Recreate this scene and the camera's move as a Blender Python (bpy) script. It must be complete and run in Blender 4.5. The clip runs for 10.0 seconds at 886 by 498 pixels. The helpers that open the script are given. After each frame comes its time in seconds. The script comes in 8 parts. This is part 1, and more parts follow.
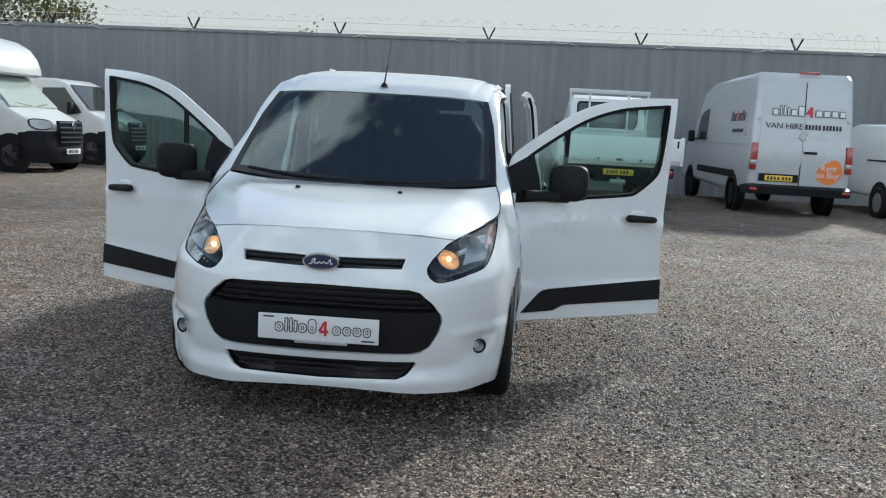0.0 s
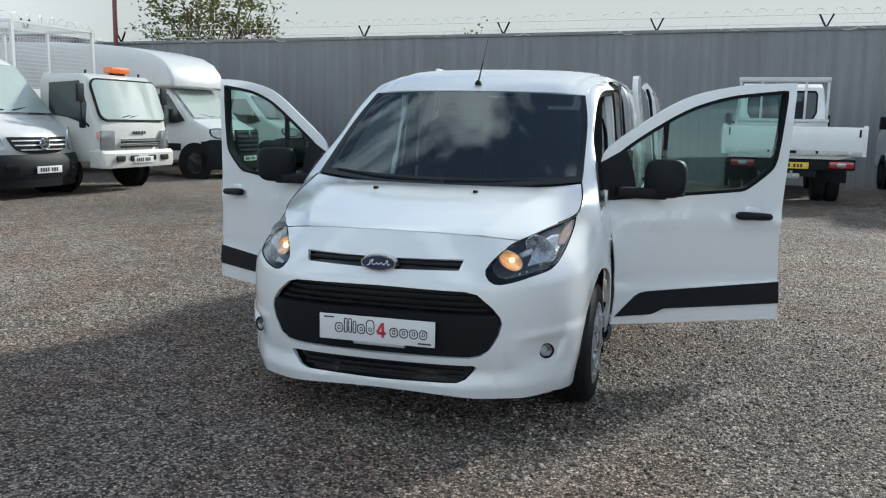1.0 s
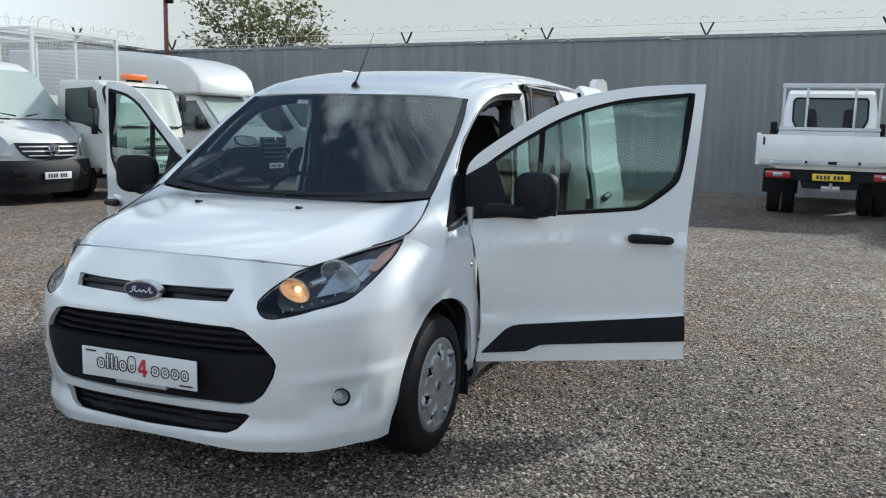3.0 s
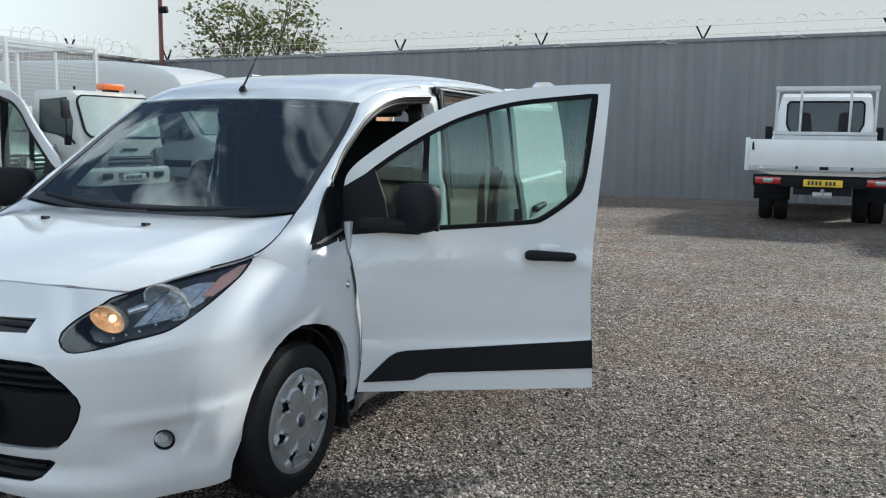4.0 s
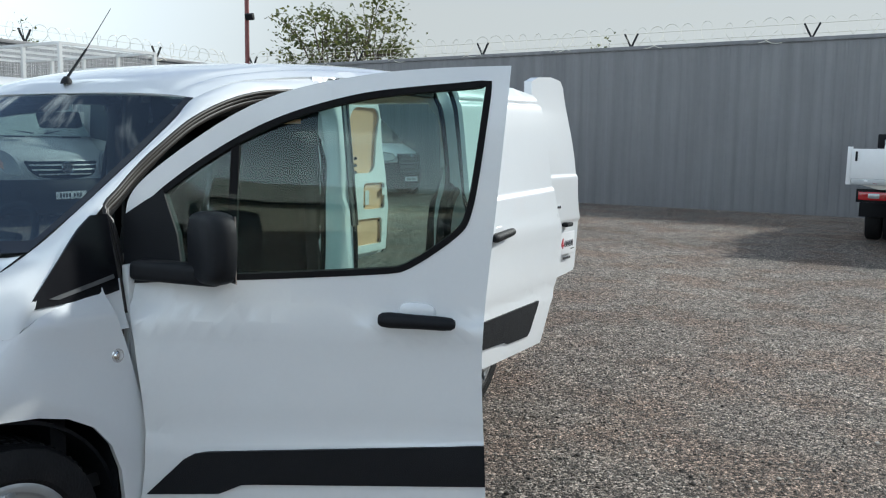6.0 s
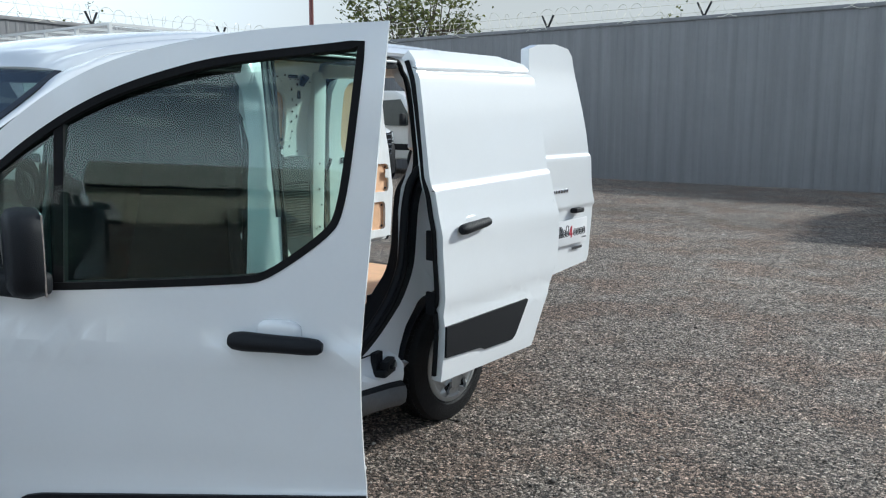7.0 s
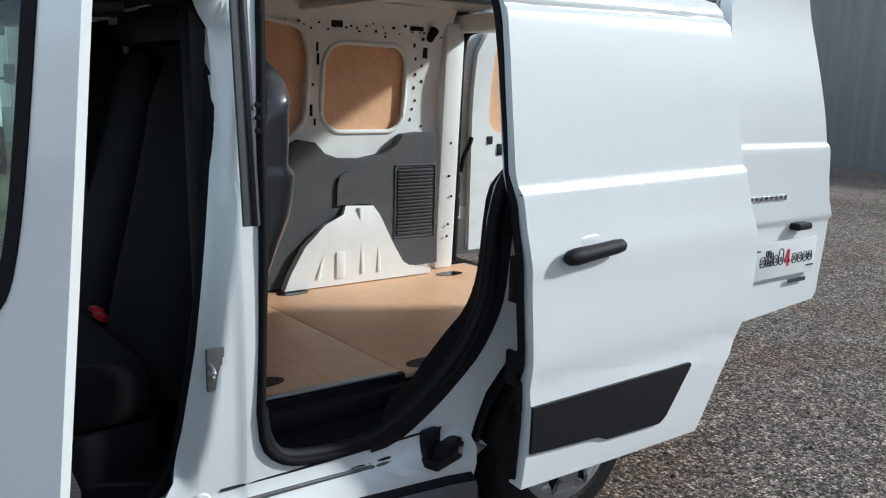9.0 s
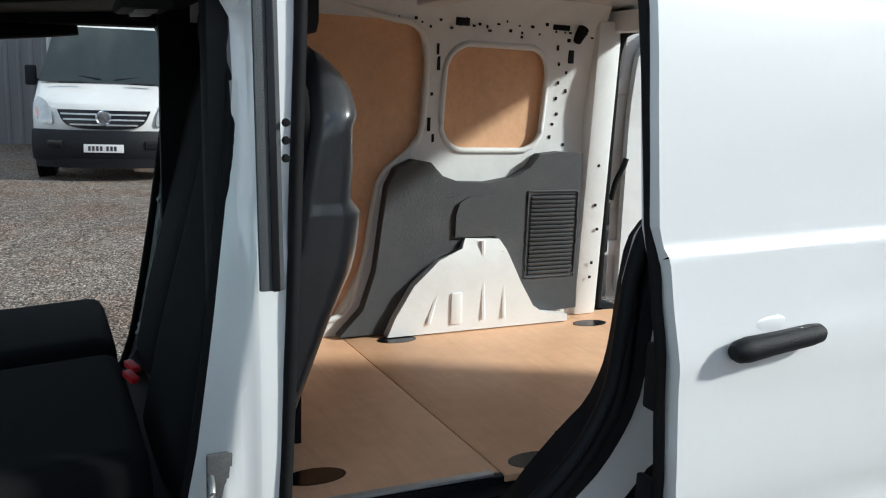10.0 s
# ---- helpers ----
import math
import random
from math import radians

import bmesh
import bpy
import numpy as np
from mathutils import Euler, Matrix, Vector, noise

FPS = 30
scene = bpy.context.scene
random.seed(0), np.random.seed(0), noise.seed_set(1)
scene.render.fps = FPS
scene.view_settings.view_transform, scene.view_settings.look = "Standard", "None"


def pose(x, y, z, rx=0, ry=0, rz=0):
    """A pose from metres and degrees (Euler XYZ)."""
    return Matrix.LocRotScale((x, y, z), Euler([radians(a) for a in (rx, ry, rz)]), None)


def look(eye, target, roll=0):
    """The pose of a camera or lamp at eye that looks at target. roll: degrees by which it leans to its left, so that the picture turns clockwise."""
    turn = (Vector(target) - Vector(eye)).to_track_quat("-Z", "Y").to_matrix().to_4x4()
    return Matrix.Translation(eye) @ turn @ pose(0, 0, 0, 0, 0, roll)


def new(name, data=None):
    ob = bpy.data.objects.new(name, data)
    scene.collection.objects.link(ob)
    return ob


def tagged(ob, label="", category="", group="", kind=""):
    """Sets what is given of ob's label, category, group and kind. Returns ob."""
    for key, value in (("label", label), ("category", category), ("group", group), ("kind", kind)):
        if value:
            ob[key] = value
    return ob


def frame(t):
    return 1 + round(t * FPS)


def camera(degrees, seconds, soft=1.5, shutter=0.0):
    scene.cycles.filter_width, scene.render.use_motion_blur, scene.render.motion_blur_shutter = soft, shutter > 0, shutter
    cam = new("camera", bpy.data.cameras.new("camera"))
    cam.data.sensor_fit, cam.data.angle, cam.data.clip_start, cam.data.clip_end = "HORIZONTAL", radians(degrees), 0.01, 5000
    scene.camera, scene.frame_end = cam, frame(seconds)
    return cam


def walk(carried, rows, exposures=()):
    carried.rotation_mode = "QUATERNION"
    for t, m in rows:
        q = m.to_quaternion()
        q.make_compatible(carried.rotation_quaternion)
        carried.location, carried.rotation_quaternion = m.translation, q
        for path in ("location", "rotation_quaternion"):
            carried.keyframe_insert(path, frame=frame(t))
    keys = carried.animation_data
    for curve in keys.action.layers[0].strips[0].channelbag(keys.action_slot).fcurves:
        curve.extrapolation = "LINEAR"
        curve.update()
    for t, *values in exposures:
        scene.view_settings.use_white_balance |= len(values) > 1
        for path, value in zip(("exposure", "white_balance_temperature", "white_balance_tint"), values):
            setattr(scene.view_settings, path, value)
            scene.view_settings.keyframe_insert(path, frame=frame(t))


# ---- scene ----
cam = camera(55.6, 10.0, soft=1.15)
PATH = [
    (0, (0.757, -3.632, 1.421), (0.641, -1.656, 1.138), 3.2),
    (0.5, (0.982, -3.52, 1.418), (0.637, -1.573, 1.118), 2.0),
    (1, (1.281, -3.432, 1.432), (0.74, -1.53, 1.131), 1.2),
    (1.5, (1.485, -3.224, 1.404), (0.936, -1.322, 1.12), 1.6),
    (2, (1.724, -2.987, 1.428), (1.129, -1.096, 1.164), 1.4),
    (2.2, (1.846, -2.908, 1.414), (1.195, -1.035, 1.151), 1.3),
    (3.3, (2.319, -2.331, 1.456), (1.6, -0.487, 1.168), 1.3),
    (3.5, (2.393, -2.214, 1.445), (1.669, -0.371, 1.163), 1.1),
    (4, (2.644, -1.913, 1.452), (1.895, -0.079, 1.184), 0.9),
    (4.5, (2.748, -1.532, 1.432), (2.058, 0.329, 1.185), 1.1),
    (5, (2.828, -1.178, 1.455), (2.098, 0.668, 1.213), 0.9),
    (5.2, (2.895, -1.039, 1.462), (2.09, 0.773, 1.208), 1.1),
    (6.3, (3.001, -0.168, 1.465), (1.979, 1.531, 1.204), 0.7),
    (6.5, (3.036, -0.02, 1.452), (1.984, 1.657, 1.171), 0.4),
    (7, (3.156, 0.329, 1.469), (2.014, 1.942, 1.16), 0.4),
    (7.5, (3.084, 0.683, 1.433), (1.912, 2.264, 1.076), 1.3),
    (8, (3.017, 1.032, 1.43), (1.726, 2.509, 1.039), 1.3),
    (8.2, (2.998, 1.173, 1.456), (1.639, 2.584, 1.053), 1.3),
    (8.5, (2.967, 1.394, 1.449), (1.501, 2.698, 1.064), 1.5),
    (9, (2.719, 1.666, 1.431), (1.16, 2.863, 1.06), 1.6),
    (9.5, (2.478, 1.909, 1.421), (0.818, 2.962, 1.052), 1.6),
    (10, (2.26, 2.155, 1.442), (0.49, 3.012, 1.079), 2.1),
]
walk(cam, [(t, look(eye, target, roll)) for t, eye, target, roll in PATH], exposures=[(0, 0.32, 5850, 3), (5, 0.31, 5850, 3), (7, 0.26, 5650, 3), (8, 0.20, 5580, 3), (8.5, 0.10, 5700, 3), (9, 0.10, 5620, 3), (9.5, 0.14, 5740, 3), (10, 0.24, 5800, 3)])

# ---- light ----
SUN_AZ, SUN_EL = 29.5, 29.0  # degrees clockwise from +y, and above the horizon
world = bpy.data.worlds.new("sky")
scene.world = world
world.use_nodes = True
wn, wl = world.node_tree.nodes, world.node_tree.links
wn.clear()
w_out, w_bg, w_sky, w_mix = (wn.new(k) for k in ("ShaderNodeOutputWorld", "ShaderNodeBackground", "ShaderNodeTexSky", "ShaderNodeMixRGB"))
w_co, w_noise, w_ramp = (wn.new(k) for k in ("ShaderNodeTexCoord", "ShaderNodeTexNoise", "ShaderNodeValToRGB"))
w_sky.sky_type, w_sky.sun_disc = "NISHITA", False
w_sky.sun_elevation, w_sky.sun_rotation = radians(SUN_EL), radians(SUN_AZ)
w_sky.air_density, w_sky.dust_density = 0.6, 0.9
w_noise.inputs["Scale"].default_value, w_noise.inputs["Detail"].default_value = 2.3, 8.0
w_noise.inputs["Roughness"].default_value = 0.58
w_ramp.color_ramp.elements[0].position, w_ramp.color_ramp.elements[1].position = 0.50, 0.56
w_ramp.color_ramp.elements[0].color, w_ramp.color_ramp.elements[1].color = (0.04, 0.04, 0.04, 1), (0.97, 0.97, 0.97, 1)
# clouds against the sun are greyer than those that face it
w_sep, w_turn, w_cloud = (wn.new(k) for k in ("ShaderNodeSeparateXYZ", "ShaderNodeMapRange", "ShaderNodeMixRGB"))
w_turn.inputs["From Min"].default_value, w_turn.inputs["From Max"].default_value = -0.35, 0.48
w_cloud.inputs["Color1"].default_value, w_cloud.inputs["Color2"].default_value = (13.2, 13.9, 14.2, 1), (4.7, 4.55, 4.22, 1)
wl.new(w_co.outputs["Generated"], w_sep.inputs["Vector"])
w_lean = wn.new("ShaderNodeVectorMath")
w_lean.operation = "DOT_PRODUCT"
w_lean.inputs[1].default_value = (0.36, 0.90, -0.30)
wl.new(w_co.outputs["Generated"], w_lean.inputs[0])
wl.new(w_lean.outputs["Value"], w_turn.inputs["Value"])
wl.new(w_turn.outputs["Result"], w_cloud.inputs["Fac"])
wl.new(w_cloud.outputs["Color"], w_mix.inputs["Color2"])
w_bg.inputs["Strength"].default_value = 0.115
w_high, w_sheet = wn.new("ShaderNodeMath"), wn.new("ShaderNodeVectorMath")
w_high.operation, w_sheet.operation = "MULTIPLY_ADD", "DIVIDE"
w_high.inputs[1].default_value, w_high.inputs[2].default_value = 1.0, 0.22
w_up = wn.new("ShaderNodeCombineXYZ")
wl.new(w_sep.outputs["Z"], w_high.inputs[0])
for k in ("X", "Y", "Z"):
    wl.new(w_high.outputs[0], w_up.inputs[k])
wl.new(w_co.outputs["Generated"], w_sheet.inputs[0])
wl.new(w_up.outputs["Vector"], w_sheet.inputs[1])
wl.new(w_sheet.outputs["Vector"], w_noise.inputs["Vector"])
wl.new(w_noise.outputs["Fac"], w_ramp.inputs["Fac"])
w_low, w_most = wn.new("ShaderNodeMapRange"), wn.new("ShaderNodeMath")
w_low.inputs["From Min"].default_value, w_low.inputs["From Max"].default_value = 0.15, 0.42
w_low.inputs["To Min"].default_value, w_low.inputs["To Max"].default_value = 0.96, 0.0
w_most.operation = "MAXIMUM"
wl.new(w_sep.outputs["Z"], w_low.inputs["Value"])
wl.new(w_ramp.outputs["Color"], w_most.inputs[0])
wl.new(w_low.outputs["Result"], w_most.inputs[1])
wl.new(w_most.outputs[0], w_mix.inputs["Fac"])
wl.new(w_sky.outputs["Color"], w_mix.inputs["Color1"])
wl.new(w_mix.outputs["Color"], w_bg.inputs["Color"])
wl.new(w_bg.outputs["Background"], w_out.inputs["Surface"])

sun_data = bpy.data.lights.new("sun", "SUN")
sun_data.energy, sun_data.angle, sun_data.color = 4.1, radians(4.5), (1.0, 0.93, 0.82)
sun = new("sun", sun_data)
sun.rotation_euler = Euler((radians(90 - SUN_EL), 0, radians(180 - SUN_AZ)))


# ---- materials ----
def material(name, base, rough=0.5, metal=0.0, spread=0.06, scale=8.0, bump=0.0, bump_scale=60.0, coat=0.0, dirt=None, dirt_amount=0.0, dirt_scale=3.0, spec=0.5):
    """A principled surface whose colour wanders at two scales, with optional dirt and fine relief."""
    m = bpy.data.materials.new(name)
    m.use_nodes = True
    nt = m.node_tree
    n, l = nt.nodes, nt.links
    b = n["Principled BSDF"]
    co = n.new("ShaderNodeTexCoord")
    big, small = n.new("ShaderNodeTexNoise"), n.new("ShaderNodeTexNoise")
    big.inputs["Scale"].default_value, small.inputs["Scale"].default_value = scale, scale * 9
    big.inputs["Detail"].default_value, small.inputs["Detail"].default_value = 4, 3
    for node in (big, small):
        l.new(co.outputs["Object"], node.inputs["Vector"])
    add = n.new("ShaderNodeMath")
    add.operation = "ADD"
    l.new(big.outputs["Fac"], add.inputs[0])
    l.new(small.outputs["Fac"], add.inputs[1])
    ramp = n.new("ShaderNodeMapRange")
    ramp.inputs["From Min"].default_value, ramp.inputs["From Max"].default_value = 0.6, 1.4
    ramp.inputs["To Min"].default_value, ramp.inputs["To Max"].default_value = 1 - spread, 1 + spread
    l.new(add.outputs[0], ramp.inputs["Value"])
    mul = n.new("ShaderNodeVectorMath")
    mul.operation = "SCALE"
    mul.inputs[0].default_value = base
    l.new(ramp.outputs["Result"], mul.inputs["Scale"])
    colour = mul.outputs["Vector"]
    if dirt:
        stain = n.new("ShaderNodeTexNoise")
        stain.inputs["Scale"].default_value, stain.inputs["Detail"].default_value = dirt_scale, 8
        l.new(co.outputs["Object"], stain.inputs["Vector"])
        cut = n.new("ShaderNodeMapRange")
        cut.inputs["From Min"].default_value, cut.inputs["From Max"].default_value = 0.5, 0.75
        cut.inputs["To Max"].default_value = dirt_amount
        l.new(stain.outputs["Fac"], cut.inputs["Value"])
        mix = n.new("ShaderNodeMixRGB")
        mix.inputs["Color2"].default_value = (*dirt, 1)
        l.new(cut.outputs["Result"], mix.inputs["Fac"])
        l.new(colour, mix.inputs["Color1"])
        colour = mix.outputs["Color"]
    l.new(colour, b.inputs["Base Color"])
    b.inputs["Roughness"].default_value, b.inputs["Metallic"].default_value = rough, metal
    b.inputs["Specular IOR Level"].default_value = spec
    b.inputs["Coat Weight"].default_value, b.inputs["Coat Roughness"].default_value = coat, 0.06
    if bump:
        fine, bp = n.new("ShaderNodeTexNoise"), n.new("ShaderNodeBump")
        fine.inputs["Scale"].default_value, fine.inputs["Detail"].default_value = bump_scale, 5
        bp.inputs["Strength"].default_value, bp.inputs["Distance"].default_value = bump, 0.01
        l.new(co.outputs["Object"], fine.inputs["Vector"])
        l.new(fine.outputs["Fac"], bp.inputs["Height"])
        l.new(bp.outputs["Normal"], b.inputs["Normal"])
    return m


def glass_material(name, tint, rough=0.0, mirror=0.045):
    """Thin window glass: clear tinted transmission under a mirror coat that grows at grazing angles."""
    m = bpy.data.materials.new(name)
    m.use_nodes = True
    n, l = m.node_tree.nodes, m.node_tree.links
    n.clear()
    out, mix, clear, gloss, lw, power, fac = (n.new(k) for k in ("ShaderNodeOutputMaterial", "ShaderNodeMixShader", "ShaderNodeBsdfTransparent", "ShaderNodeBsdfGlossy", "ShaderNodeLayerWeight", "ShaderNodeMath", "ShaderNodeMath"))
    clear.inputs["Color"].default_value = (*tint, 1)
    gloss.inputs["Roughness"].default_value = rough
    power.operation, fac.operation = "POWER", "MULTIPLY_ADD"
    power.inputs[1].default_value = 5.2
    fac.inputs[1].default_value, fac.inputs[2].default_value = 0.92, mirror
    l.new(lw.outputs["Facing"], power.inputs[0])
    l.new(power.outputs[0], fac.inputs[0])
    l.new(fac.outputs[0], mix.inputs["Fac"])
    l.new(clear.outputs["BSDF"], mix.inputs[1])
    l.new(gloss.outputs["BSDF"], mix.inputs[2])
    l.new(mix.outputs["Shader"], out.inputs["Surface"])
    return m


def glow_material(name, colour, strength):
    m = bpy.data.materials.new(name)
    m.use_nodes = True
    b = m.node_tree.nodes["Principled BSDF"]
    b.inputs["Base Color"].default_value = (*colour, 1)
    b.inputs["Emission Color"].default_value = (*colour, 1)
    b.inputs["Emission Strength"].default_value = strength
    return m


WHITE = material("white_car_paint", (0.71, 0.722, 0.735), 0.28, spread=0.012, coat=1.0, dirt=(0.62, 0.60, 0.56), dirt_amount=0.10, dirt_scale=2.2)
WHITE_OLD = material("white_van_paint_far", (0.60, 0.60, 0.592), 0.35, spread=0.03, coat=0.6, dirt=(0.45, 0.43, 0.39), dirt_amount=0.30, dirt_scale=1.6)
CREAM = material("cream_white_paint", (0.60, 0.595, 0.555), 0.38, spread=0.03, coat=0.5, dirt=(0.42, 0.40, 0.34), dirt_amount=0.25, dirt_scale=1.8)
SILVER = material("silver_van_paint", (0.47, 0.48, 0.495), 0.35, 0.1, spread=0.04, coat=0.8, dirt=(0.34, 0.33, 0.31), dirt_amount=0.3)
INNER = material("inner_white_primer", (0.80, 0.82, 0.825), 0.5, spread=0.03, coat=0.2, dirt=(0.42, 0.40, 0.37), dirt_amount=0.25, dirt_scale=5)
BLACK = material("black_textured_plastic", (0.007, 0.008, 0.0105), 0.55, spread=0.15, bump=0.25, bump_scale=380, spec=0.22)
BLACK_GLOSS = material("black_gloss_plastic", (0.008, 0.008, 0.010), 0.22, spread=0.1, spec=0.35)
RUBBER = material("rubber_seal", (0.010, 0.010, 0.011), 0.7, spread=0.2, bump=0.1, bump_scale=150, spec=0.1)
TYRE = material("tyre_rubber", (0.009, 0.009, 0.010), 0.62, spec=0.22, spread=0.2, scale=14, bump=0.4, bump_scale=120, dirt=(0.05, 0.047, 0.042), dirt_amount=0.14, dirt_scale=9)
HUBCAP = material("silver_wheel_trim", (0.40, 0.41, 0.415), 0.30, 0.60, spread=0.05, dirt=(0.30, 0.28, 0.25), dirt_amount=0.35, dirt_scale=12)
CHROME = material("chrome", (0.75, 0.76, 0.78), 0.12, 1.0, spread=0.03)
STEEL = material("bare_steel", (0.38, 0.38, 0.38), 0.42, 0.85, spread=0.15, scale=12, bump=0.1, bump_scale=200)
GALV = material("galvanised_steel", (0.46, 0.47, 0.48), 0.45, 0.6, spread=0.12, scale=6, dirt=(0.25, 0.22, 0.19), dirt_amount=0.3)
TRIM_GREY = material("grey_interior_trim", (0.055, 0.060, 0.067), 0.62, spread=0.10, scale=10, bump=0.35, bump_scale=420, dirt=(0.14, 0.13, 0.12), dirt_amount=0.25, dirt_scale=6)
SEAT_CLOTH = material("dark_seat_cloth", (0.008, 0.0083, 0.0095), 0.9, spec=0.2, spread=0.25, scale=30, bump=0.5, bump_scale=700)
DASH = material("dark_dashboard", (0.008, 0.0083, 0.0095), 0.6, spec=0.3, spread=0.12, bump=0.25, bump_scale=350)
RED_BITS = material("red_plastic", (0.55, 0.02, 0.025), 0.4, spread=0.05)
RED_LENS = material("red_lamp_lens", (0.30, 0.010, 0.014), 0.15, spread=0.08, coat=1.0)
AMBER_LENS = material("amber_lamp_lens", (0.72, 0.38, 0.29), 0.2, spread=0.05, coat=1.0)
BLUE = material("deep_blue_enamel", (0.012, 0.02, 0.065), 0.25, spread=0.06, coat=1.0)
PLATE_WHITE = material("white_number_plate", (0.66, 0.66, 0.67), 0.35, spread=0.03)
PLATE_YELLOW = material("yellow_number_plate", (0.72, 0.48, 0.03), 0.35, spread=0.03)
INK = material("dark_print", (0.03, 0.03, 0.035), 0.5, spread=0.1)
INK_RED = material("red_print", (0.50, 0.03, 0.05), 0.45, spread=0.05)
INK_ORANGE = material("orange_print", (0.80, 0.24, 0.05), 0.45, spread=0.05)
STICKER = material("white_sticker", (0.72, 0.72, 0.72), 0.4, spread=0.02)
YELLOW = material("yellow_plastic", (0.75, 0.55, 0.02), 0.4, spread=0.05)
ORANGE = material("orange_beacon", (0.72, 0.16, 0.03), 0.3, spread=0.06, coat=0.8)
GLASS = glass_material("green_tinted_glass", (0.66, 0.80, 0.755), mirror=0.048)
SCREEN = glass_material("windscreen_glass", (0.56, 0.64, 0.64), mirror=0.10)
LENS = glass_material("clear_lamp_lens", (0.90, 0.92, 0.93))
BULB = glow_material("side_lamp_bulb", (1.0, 0.60, 0.28), 2.6)
AMBER_BOWL = material("amber_lit_bowl", (0.80, 0.64, 0.48), 0.25, 0.55, spread=0.35, scale=50, bump=0.3, bump_scale=90)
# grey base carries the sill face's sky reflection as well as its wear
SILL_GREY = material("worn_sky_sheen_plastic", (0.085, 0.088, 0.092), 0.42, spread=0.2, scale=6, bump=0.15, bump_scale=200, dirt=(0.16, 0.15, 0.135), dirt_amount=0.5, dirt_scale=7)
WIRE = material("weathered_wire", (0.62, 0.59, 0.50), 0.5, 0.1, spread=0.2, scale=3)
SEAL = material("dusty_rubber_channel", (0.026, 0.022, 0.019), 0.42, spread=0.3, scale=14, spec=0.4)
SEAT_SHELL = material("seat_shell_plastic", (0.05, 0.052, 0.056), 0.30, spread=0.15, spec=0.6, coat=0.5)
BARK = material("bark", (0.085, 0.065, 0.048), 0.9, spread=0.3, bump=0.6, bump_scale=40)
BUILDING = material("beige_cladding", (0.55, 0.52, 0.42), 0.6, spread=0.06, dirt=(0.35, 0.32, 0.25), dirt_amount=0.3, dirt_scale=0.6)
ROOF_SHEET = material("pale_roof_sheet", (0.52, 0.50, 0.42), 0.55, spread=0.08)
POLE_RED = material("red_brown_pole_paint", (0.17, 0.045, 0.04), 0.5, spread=0.15, dirt=(0.08, 0.04, 0.03), dirt_amount=0.4)
DARK_CAR = material("dark_car_paint", (0.02, 0.021, 0.024), 0.2, spread=0.05, coat=1.0)


def plywood_material():
    m = material("plywood", (0.80, 0.49, 0.29), 0.5, spread=0.10, scale=2.5, dirt=(0.40, 0.23, 0.13), dirt_amount=0.25, dirt_scale=2.6)
    n, l = m.node_tree.nodes, m.node_tree.links
    b = n["Principled BSDF"]
    link = b.inputs["Base Color"].links[0]
    src = link.from_socket
    co, mp, grain, mr, mix = (n.new(k) for k in ("ShaderNodeTexCoord", "ShaderNodeMapping", "ShaderNodeTexNoise", "ShaderNodeMapRange", "ShaderNodeMixRGB"))
    mp.inputs["Scale"].default_value = (4, 60, 60)
    grain.inputs["Scale"].default_value, grain.inputs["Detail"].default_value = 1.0, 6
    mr.inputs["From Min"].default_value, mr.inputs["From Max"].default_value = 0.45, 0.7
    mr.inputs["To Max"].default_value = 0.30
    mix.inputs["Color2"].default_value = (0.62, 0.36, 0.20, 1)
    l.new(co.outputs["Object"], mp.inputs["Vector"])
    l.new(mp.outputs["Vector"], grain.inputs["Vector"])
    l.new(grain.outputs["Fac"], mr.inputs["Value"])
    l.new(mr.outputs["Result"], mix.inputs["Fac"])
    l.new(src, mix.inputs["Color1"])
    l.new(mix.outputs["Color"], b.inputs["Base Color"])
    return m


